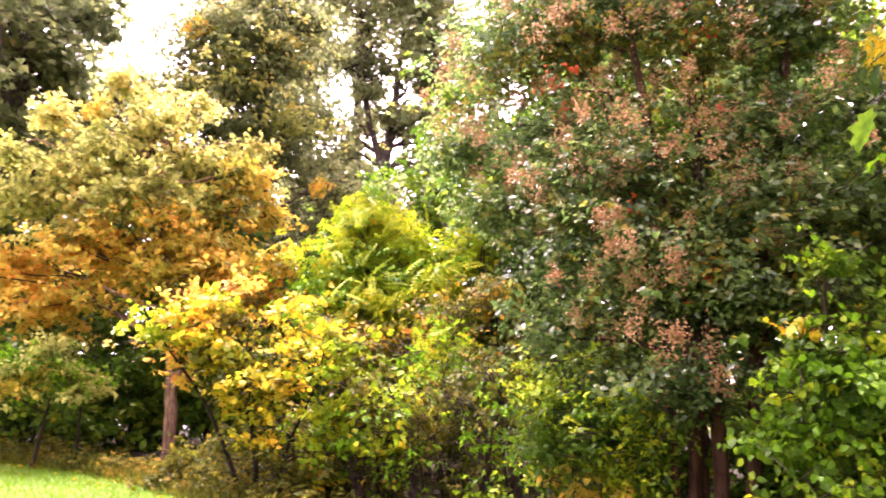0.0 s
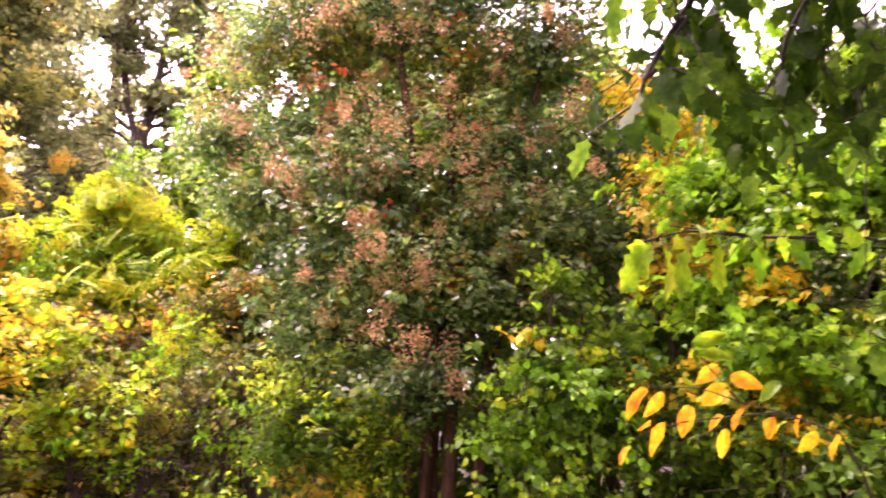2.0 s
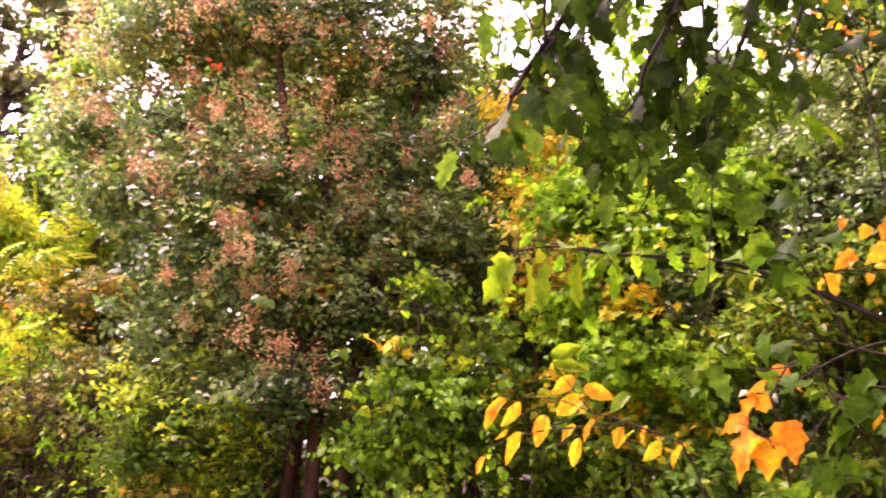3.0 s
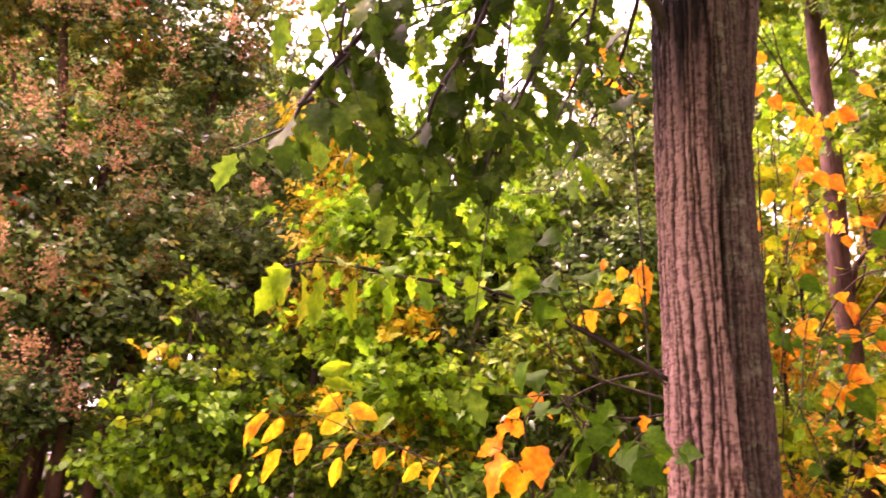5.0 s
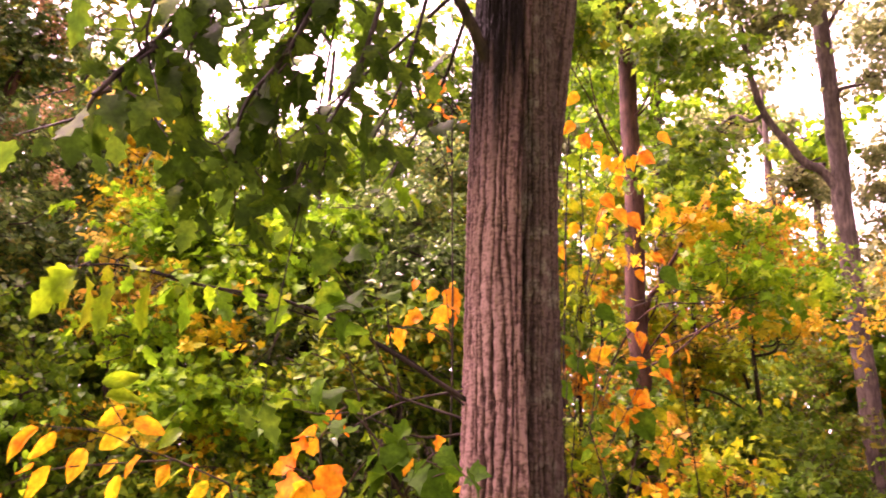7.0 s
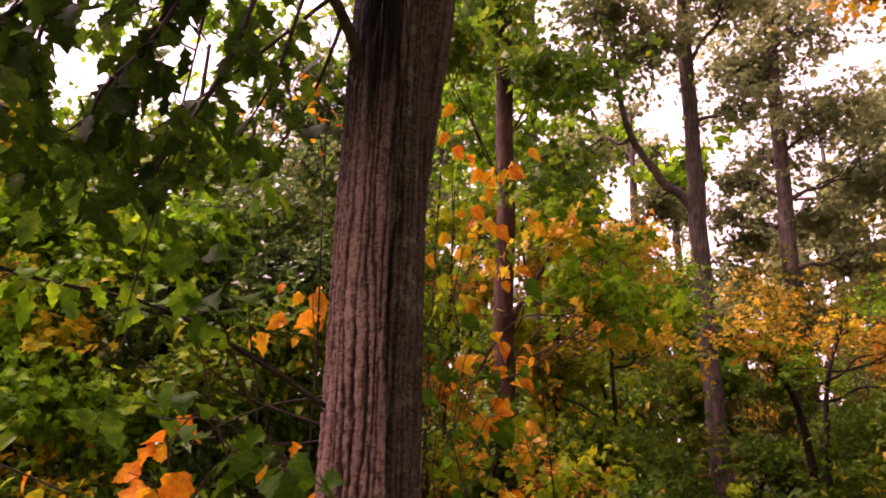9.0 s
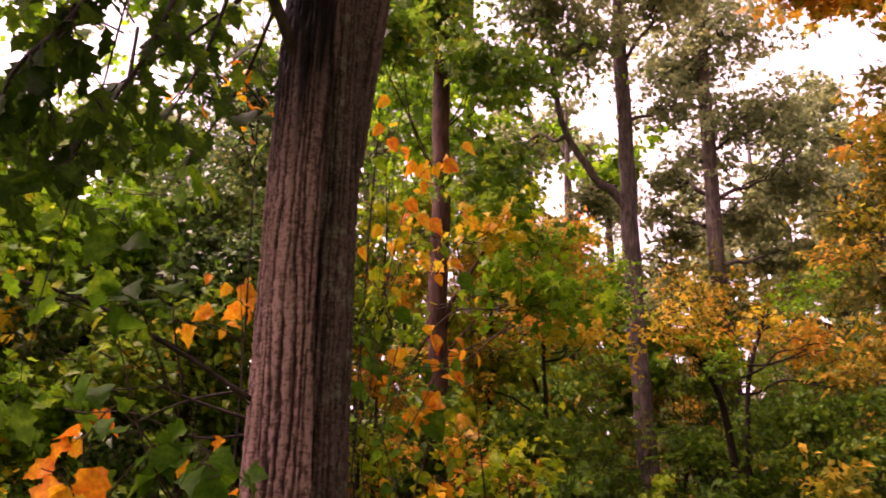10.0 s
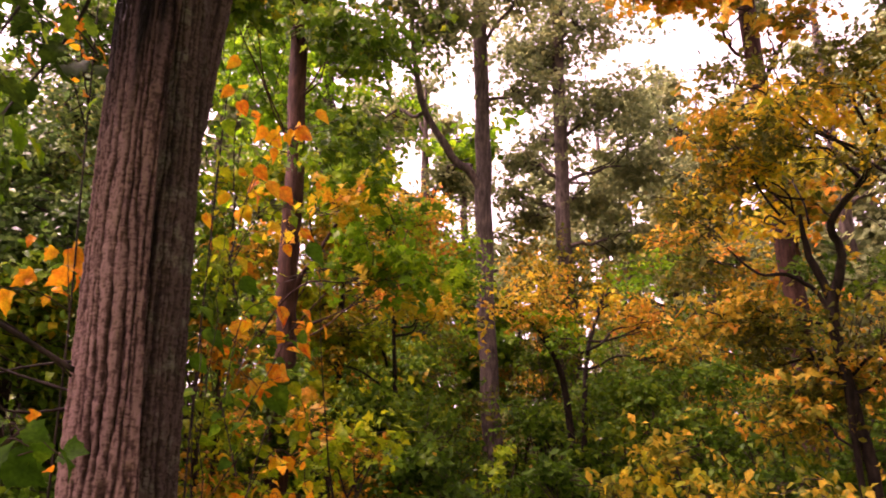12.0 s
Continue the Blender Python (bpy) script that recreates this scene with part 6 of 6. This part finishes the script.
def build_crooked_tree():
    rng = np.random.default_rng(66)
    ob = plant("crooked_tree", "small crooked dark-barked tree with orange and yellow leaves", "tree", 105.6, 9.5,
               [[(106.4, 9.5, 0.2, 0.07), (106.2, 9.45, 1.6, 0.062), (105.5, 9.35, 2.6, 0.056), (105.3, 9.3, 3.15, 0.06), (106.3, 9.2, 3.7, 0.045), (106.0, 9.1, 4.05, 0.04), (108.6, 9.0, 4.5, 0.03)],
                [(105.6, 9.4, 0.2, 0.02), (105.4, 9.32, 3.0, 0.045), (104.4, 9.25, 3.75, 0.04), (104.2, 9.2, 4.2, 0.02)], [(105.5, 9.4, 0.2, 0.015), (105.3, 9.3, 2.9, 0.025), (103.5, 9.2, 3.52, 0.022), (101.3, 9.15, 3.6, 0.016), (99.5, 9.1, 3.9, 0.008)]],
               [([(103.6, 8.8, 5.0, 0.9, 0.45), (97, 9.4, 4.5, 0.8, 0.4), (100, 9.1, 4.9, 0.8, 0.4), (108.5, 8, 5.2, 0.9, 0.5), (110, 8.5, 4.4, 0.7, 0.4), (101, 8.5, 5.5, 0.7, 0.3)], G_OLIVE, OVAL, 0.095, 3000, 0.35, 0.45),
                ([(104.5, 8.5, 5.1, 0.8, 0.4), (101.5, 9, 4.7, 0.7, 0.4), (109.5, 8, 4.9, 0.8, 0.4), (98.5, 9.2, 4.4, 0.6, 0.3), (103, 10.6, 6.0, 0.9, 0.4), (104, 10.4, 5.2, 0.9, 0.4), (102.5, 10.8, 4.6, 0.7, 0.3)], YELLOW, OVAL, 0.1, 3000, 0.35, 0.45),
                ([(97, 9.6, 4.2, 0.8, 0.4), (100.5, 9.3, 3.3, 0.9, 0.4), (105, 9.7, 2.6, 0.9, 0.5), (110, 9, 3, 0.9, 0.6), (98.5, 10, 3.2, 0.7, 0.35), (99, 8.8, 5.2, 0.7, 0.3), (102, 9.6, 2.2, 0.7, 0.4)], AMBER, OVAL, 0.095, 4200, 0.35, 0.45),
                ([(97.5, 9.8, 3.8, 0.8, 0.4), (101, 9.5, 3.0, 0.9, 0.4), (105.5, 9.8, 2.4, 0.9, 0.5), (110, 9.2, 2.8, 0.9, 0.6), (99, 9.4, 4.7, 0.7, 0.3)], G_OLIVE, OVAL, 0.095, 3200, 0.35, 0.45)],
               BARK_DARK, 66, 0.022)
    return ob


build_crooked_tree()
plant("orange_bough_tree", "tree with bright orange leaves hanging from above", "tree", 104, 6.2,
      [[(116, 7.0, 0.1, 0.08), (115, 7.0, 3, 0.07), (110, 7.0, 5.6, 0.05), (102, 7.2, 6.1, 0.015)]],
      [([(100.2, 7.3, 5.95, 0.5, 0.25), (103.5, 7.2, 6.1, 0.55, 0.25), (97.8, 7.5, 6.1, 0.35, 0.2), (107, 7.2, 6.2, 0.6, 0.3), (95.2, 7.7, 6.3, 0.35, 0.18)], FIRE, STAR, 0.11, 1000, 0.3, 0.6),
       ([(101.5, 7.5, 6.1, 0.6, 0.3), (105, 7.3, 6.2, 0.7, 0.3), (98.5, 7.7, 6.25, 0.5, 0.2)], ORANGE, STAR, 0.11, 700, 0.3, 0.6)], BARK_DARK, 67, 0.02)
plant("yellow_shrub", "low shrub with amber-yellow drooping leaves", "shrub", 96, 6.6,
      [[(96, 6.6, 0.1, 0.02), (96, 6.5, 1.2, 0.012), (95.2, 6.6, 1.7, 0.006)], [(98.5, 6.6, 0.1, 0.015), (99.5, 6.5, 1.3, 0.008)], [(93.5, 6.6, 0.1, 0.015), (92, 6.5, 1.3, 0.008)]],
      [([(91.5, 6.4, 1.5, 0.4, 0.18), (95, 6.6, 1.75, 0.35, 0.16), (98.5, 6.4, 1.45, 0.45, 0.18), (95, 6.3, 1.35, 0.4, 0.15), (101.5, 6.4, 1.5, 0.45, 0.16), (104, 6.5, 1.4, 0.4, 0.16)], AMBER, OVAL, 0.09, 800, 0.3, 0.5),
       ([(94, 6.5, 1.6, 0.4, 0.2), (97, 6.5, 1.3, 0.5, 0.15), (92, 6.5, 1.25, 0.4, 0.15), (102, 6.5, 1.3, 0.45, 0.15)], YELLOW, OVAL, 0.09, 420, 0.3, 0.5)], TWIG, 68, 0.008)


# ---------------- undergrowth and the wood behind ----------------
def scatter_shrubs(name, label, spots, mat, leaf, count, tpl, seed, bark=TWIG, group="", thick=1.0):
    rng = np.random.default_rng(seed)
    for k, (b, r, top, w) in enumerate(spots):
        g = float(root(b, r)[2])
        h = top - g
        dw = math.degrees(w / r) * 0.6
        clumps = [(b + rng.uniform(-1, 1) * dw, r + rng.uniform(-0.4, 0.4) * w, g + h * z, w * rng.uniform(0.5, 0.85), h * rng.uniform(0.05, 0.1) * thick) for z in (0.2, 0.33, 0.45, 0.56, 0.66, 0.76, 0.85, 0.93, 0.5)]
        stems = [[(b + rng.uniform(-0.4, 0.4), r, g, 0.025), (b + rng.uniform(-1, 1) * dw * 0.4, r, g + h * 0.5, 0.014), (b + rng.uniform(-1, 1) * dw, r, g + h * 0.85, 0.005)] for _ in range(6)]
        plant(name, label, "shrub", b, r, stems, [(clumps, mat, tpl, leaf, count, 0.35, 0.4)], bark, seed * 50 + k, 0.012, group=group, sides=3)


scatter_shrubs("undergrowth_shrub", "dark olive undergrowth shrub at the wood's foot", [(-17, 10.6, 1.55, 0.7), (-10.5, 9.2, 1.7, 0.7), (5, 8.2, 2.6, 0.6), (-13.5, 10, 1.6, 0.7), (-8, 10, 2.0, 0.8)], G_OLIVE, 0.075, 1500, SLIP, 71, group="undergrowth at the wood's edge")
scatter_shrubs("undergrowth_shrub", "green leafy undergrowth shrub at the wood's edge", [(-5.5, 8.7, 1.8, 0.7), (-1.5, 8.6, 2.0, 0.7), (2.5, 8.2, 2.2, 0.6), (-3, 9.6, 2.5, 0.8), (0.5, 9.2, 2.9, 0.7)], G_BRIGHT, 0.08, 460, OVAL, 77, group="undergrowth at the wood's edge")
scatter_shrubs("undergrowth_shrub", "olive and orange undergrowth shrub at the wood's edge", [(-3.8, 9, 2.0, 0.7), (1.2, 8.7, 2.4, 0.6), (-7, 9.3, 1.5, 0.6)], G_OLIVE, 0.08, 2200, OVAL, 78, group="undergrowth at the wood's edge")
scatter_shrubs("undergrowth_shrub", "leafy green undergrowth shrub in shade", [(1, 10.5, 2.8, 1.0), (15, 7.4, 1.6, 0.6), (21, 7.4, 1.7, 0.6), (26, 7.6, 1.9, 0.7), (24, 8.8, 2.3, 0.8), (28, 9.0, 2.4, 0.9), (30, 7.2, 2.4, 0.9), (35, 6.6, 2.2, 0.7), (42, 6.2, 1.8, 0.8), (58, 6.2, 2.4, 0.8), (63, 7.5, 3.4, 0.9)], G_MID, 0.085, 1900, SLIP, 72, group="undergrowth under the trees")
scatter_shrubs("undergrowth_shrub", "dark green woodland shrub", [(66, 9.5, 2.8, 1.0), (72, 10.5, 2.7, 1.1), (76.5, 10, 2.6, 1.0), (78.8, 12, 2.7, 1.0), (87.5, 12.5, 3.0, 1.2), (91, 12, 2.9, 1.1), (96, 12, 3.1, 1.2), (101, 11.5, 3.0, 1.2), (107, 11, 2.8, 1.2), (79, 8.5, 1.9, 0.7), (88, 9, 1.8, 0.7), (85.5, 19, 4.4, 1.3), (93, 15, 4.2, 1.6), (78, 15, 4.2, 1.6), (70, 13, 4.0, 1.4), (100, 15, 4.4, 1.6), (65, 12, 4.6, 1.4), (74, 15, 5.6, 1.7), (79.5, 18, 6.2, 1.6), (87.5, 18, 5.4, 1.6), (95, 17, 6.2, 1.9), (106, 14, 5.2, 1.7), (111, 12, 4.2, 1.5), (66.5, 13, 5.2, 1.4), (63.5, 11, 5.0, 1.2), (69.5, 14, 5.0, 1.4)], G_MID, 0.105, 3300, SLIP, 73, group="undergrowth in the open wood")
scatter_shrubs("undergrowth_shrub", "yellow-green woodland shrub under the trees", [(73.5, 7.5, 2.1, 0.7), (66.6, 7, 1.7, 0.4), (83, 9.5, 2.0, 0.5)], YEL_GREEN, 0.095, 620, STAR, 74, group="undergrowth in the open wood")
scatter_shrubs("undergrowth_shrub", "amber and orange woodland shrub under the trees", [(66, 7.8, 2.2, 0.5), (72.8, 8.2, 2.4, 0.5), (75.8, 8.6, 2.0, 0.6)], FIRE, 0.09, 520, STAR, 80, group="undergrowth in the open wood")
scatter_shrubs("understorey_tree", "dark understorey bush behind the wood's edge", [(-33, 18, 6.0, 2), (-28, 18.5, 6.0, 2), (-23.5, 18, 5.8, 2), (-19, 17, 5.6, 2), (-15, 16.5, 5.4, 1.8), (-27, 16, 3.2, 1.5), (-21.5, 15.8, 3.0, 1.5), (-16, 15, 3.2, 1.4), (-11, 15.5, 5.6, 1.7), (-5, 15.5, 5.2, 1.6), (1, 14.5, 6.4, 1.4), (4, 11.5, 7.0, 1.2), (3, 13, 6.8, 1.1), (7, 12, 6.5, 1.5), (14, 11.5, 7.5, 1.8), (21, 11, 7.5, 1.8), (28, 10.5, 7, 1.7), (10.5, 13, 8, 2.0), (18, 13, 8, 2.2), (25, 12.5, 7.8, 2.0), (31, 11, 6.5, 1.6), (36, 10, 5.2, 1.5), (43, 10, 4.6, 1.5), (50, 10, 5.4, 1.5), (57, 10.5, 6.0, 1.5), (53.5, 9, 5.2, 1.2)], G_MID, 0.155, 4200, SLIP, 75, group="understorey behind the edge", thick=2.2)
scatter_shrubs("understorey_tree", "amber understorey tree in the open wood", [(73, 18, 7.5, 2.0), (79.5, 19, 7.4, 2.0), (87, 24, 8.5, 2.2), (93.5, 22, 7.5, 2.2), (103, 18, 7, 2.2)], AMBER, 0.13, 4200, SLIP, 76, group="understorey in the open wood", thick=2.2)
scatter_shrubs("understorey_tree", "olive-green understorey tree in the open wood", [(68, 18, 7, 2.0), (76.5, 16, 6.4, 1.7), (84.5, 20, 7.8, 1.9), (90, 19, 6.8, 1.8), (97, 20, 7.5, 2.0)], G_OLIVE, 0.13, 4200, SLIP, 79, group="understorey in the open wood", thick=2.2)


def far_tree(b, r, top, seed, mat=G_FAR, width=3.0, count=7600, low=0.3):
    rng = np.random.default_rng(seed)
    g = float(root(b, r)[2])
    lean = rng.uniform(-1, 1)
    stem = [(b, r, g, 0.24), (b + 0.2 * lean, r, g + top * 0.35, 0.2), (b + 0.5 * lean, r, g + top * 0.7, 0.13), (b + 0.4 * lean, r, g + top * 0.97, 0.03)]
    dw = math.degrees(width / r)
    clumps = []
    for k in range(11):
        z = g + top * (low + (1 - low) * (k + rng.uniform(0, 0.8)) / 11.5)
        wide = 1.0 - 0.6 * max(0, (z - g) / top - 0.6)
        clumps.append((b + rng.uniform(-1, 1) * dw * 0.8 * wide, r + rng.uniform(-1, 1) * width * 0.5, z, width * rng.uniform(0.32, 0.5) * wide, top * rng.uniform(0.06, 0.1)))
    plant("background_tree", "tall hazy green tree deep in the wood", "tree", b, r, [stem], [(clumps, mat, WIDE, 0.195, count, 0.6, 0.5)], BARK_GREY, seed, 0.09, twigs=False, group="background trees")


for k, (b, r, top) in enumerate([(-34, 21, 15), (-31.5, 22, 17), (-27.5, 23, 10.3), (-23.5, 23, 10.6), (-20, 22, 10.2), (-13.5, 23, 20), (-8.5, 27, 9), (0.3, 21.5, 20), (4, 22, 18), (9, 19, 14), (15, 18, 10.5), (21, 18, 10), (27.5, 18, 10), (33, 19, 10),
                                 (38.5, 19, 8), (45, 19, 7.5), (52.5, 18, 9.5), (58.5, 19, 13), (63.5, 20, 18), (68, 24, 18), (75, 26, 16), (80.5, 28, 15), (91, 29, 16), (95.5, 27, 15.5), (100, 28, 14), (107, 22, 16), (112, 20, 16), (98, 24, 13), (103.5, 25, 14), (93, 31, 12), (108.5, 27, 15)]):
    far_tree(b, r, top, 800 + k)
for k, (b, r, top) in enumerate([(78.5, 19, 11.5), (74, 21, 12.5), (84.5, 30, 9), (97, 26, 11)]):
    far_tree(b, r, top, 880 + k, G_BRIGHT if k < 2 else G_FAR, width=2.2, count=6600, low=0.2)
for k, (b, r, top) in enumerate([(-33.5, 19.5, 16), (-30.6, 20, 16.5), (-29.8, 20, 14), (-31.8, 18.5, 11)]):
    far_tree(b, r, top, 860 + k, width=2.4, count=7400, low=0.1)


for k, (b, r, top, low) in enumerate([(-6.5, 27, 21, 0.6), (-1.5, 26, 20, 0.55), (-10, 26, 21, 0.5)]):
    far_tree(b, r, top, 890 + k, width=2.6, count=5200, low=low)
lace = np.random.default_rng(905)
plant("sparse_tree", "tall tree with forking bare limbs and thin foliage", "tree", -4.6, 22,
      [[(-4.6, 22, 1.8, 0.22), (-4.5, 22, 7, 0.18), (-4.3, 22, 9.5, 0.14), (-3.2, 22, 13, 0.08), (-2.8, 22, 17, 0.03)], [(-4.6, 22, 1.8, 0.1), (-4.5, 22, 8.5, 0.11), (-5.8, 22, 11, 0.08), (-6.6, 22, 14.5, 0.04)],
       [(-4.5, 22, 1.8, 0.08), (-4.4, 22, 9.2, 0.09), (-2.4, 22, 10.8, 0.06), (-0.6, 22, 12, 0.03)]],
      [([(-7.5, 22, 12.5, 1.1, 0.7), (-6, 22, 14.3, 1.2, 0.8), (-3, 22, 14.6, 1.3, 0.8), (-0.5, 22, 12.6, 1.1, 0.7), (-7.8, 22, 9.8, 0.9, 0.6), (-1.8, 22, 9.4, 0.9, 0.7), (-5.6, 22, 8.6, 0.8, 0.6), (-2.8, 22, 12.2, 0.6, 0.4), (0.8, 22, 10.2, 0.9, 0.9), (-6.6, 22, 10.6, 0.8, 0.5), (-4.0, 22, 10.9, 0.7, 0.4), (-1.6, 22, 10.9, 0.7, 0.5), (-4.9, 22, 12.6, 0.8, 0.5), (-8.2, 22, 14.6, 1.2, 0.8), (-1.0, 22, 14.4, 1.2, 0.8), (-4.5, 22, 15.2, 1.3, 0.8)], G_FAR, WIDE, 0.125, 8500, 0.5, 0.5),
       ([(lace.uniform(-9.5, 1.5), lace.uniform(21.2, 22.8), lace.uniform(8.6, 14.5), lace.uniform(0.35, 0.65), lace.uniform(0.25, 0.4)) for _ in range(34)], G_FAR, WIDE, 0.12, 7500, 0.4, 0.5)], BARK_GREY, 901, 0.06)


def build_far_woods():
    """The wood goes on: a deep belt of trunks and foliage closing off the distance."""
    rng = np.random.default_rng(99)
    n = 620
    b = rng.uniform(-50, 125, n)
    r = rng.uniform(24, 46, n)
    z = rng.uniform(0, 1, n) ** 1.2 * np.where((b > 60), 10.5, 9.5)
    clumps = []
    for k in range(n):
        p = spot(b[k], r[k], 0)
        clumps.append((p[0], p[1], float(ground_z(p[0], p[1])) + 0.3 + z[k], rng.uniform(1.3, 2.4), rng.uniform(0.8, 1.6)))
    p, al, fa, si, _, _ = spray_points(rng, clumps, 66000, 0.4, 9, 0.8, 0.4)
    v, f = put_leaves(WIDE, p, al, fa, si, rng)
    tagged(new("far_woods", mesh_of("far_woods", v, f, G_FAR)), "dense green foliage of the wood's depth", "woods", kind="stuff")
    clumps = []
    for k in range(330):
        p = spot(rng.uniform(-50, 125), rng.uniform(19, 31), 0)
        clumps.append((p[0], p[1], float(ground_z(p[0], p[1])) + 0.2 + rng.uniform(0, 3.4), rng.uniform(1.2, 2.2), rng.uniform(0.5, 0.9)))
    p, al, fa, si, _, _ = spray_points(rng, clumps, 34000, 0.28, 9, 0.7, 0.4)
    v, f = put_leaves(WIDE, p, al, fa, si, rng)
    tagged(new("far_woods", mesh_of("far_woods", v, f, G_MID)), "dark low growth deep under the trees", "woods", kind="stuff")
    # unseen belt behind the lawn, added to screen off low sky light
    clumps = []
    for k in range(420):
        b = rng.uniform(125, 310)
        p = spot(b, float(lawn_reach(b if b < 300 else b - 360)) + rng.uniform(1.5, 11), 0)
        clumps.append((p[0], p[1], float(ground_z(p[0], p[1])) + 0.4 + 13 * rng.uniform() ** 0.9, rng.uniform(1.4, 2.6), rng.uniform(0.9, 1.7)))
    p, al, fa, si, _, _ = spray_points(rng, clumps, 20000, 0.55, 9, 0.8, 0.4)
    v, f = put_leaves(WIDE, p, al, fa, si, rng)
    tagged(new("far_woods", mesh_of("far_woods", v, f, G_FAR)), "added unseen green trees behind the lawn, screening low sky light", "woods", kind="stuff")
    pieces = []
    for k in range(90):
        bb, rr = rng.uniform(-50, 125), rng.uniform(22, 44)
        g = float(root(bb, rr)[2])
        rad = rng.uniform(0.08, 0.22)
        top = rng.uniform(6, 8.5)
        pieces.append(tube(np.array([spot(bb, rr, g), spot(bb + rng.uniform(-0.4, 0.4), rr, g + top * 0.5), spot(bb + rng.uniform(-0.8, 0.8), rr, g + top)]), (rad, rad * 0.8, rad * 0.3), 7))
    v, f = joined(pieces)
    tagged(new("far_trunks", mesh_of("far_trunks", v, f, BARK_GREY, True)), "many grey trunks deep in the wood", "woods", kind="stuff")


build_far_woods()
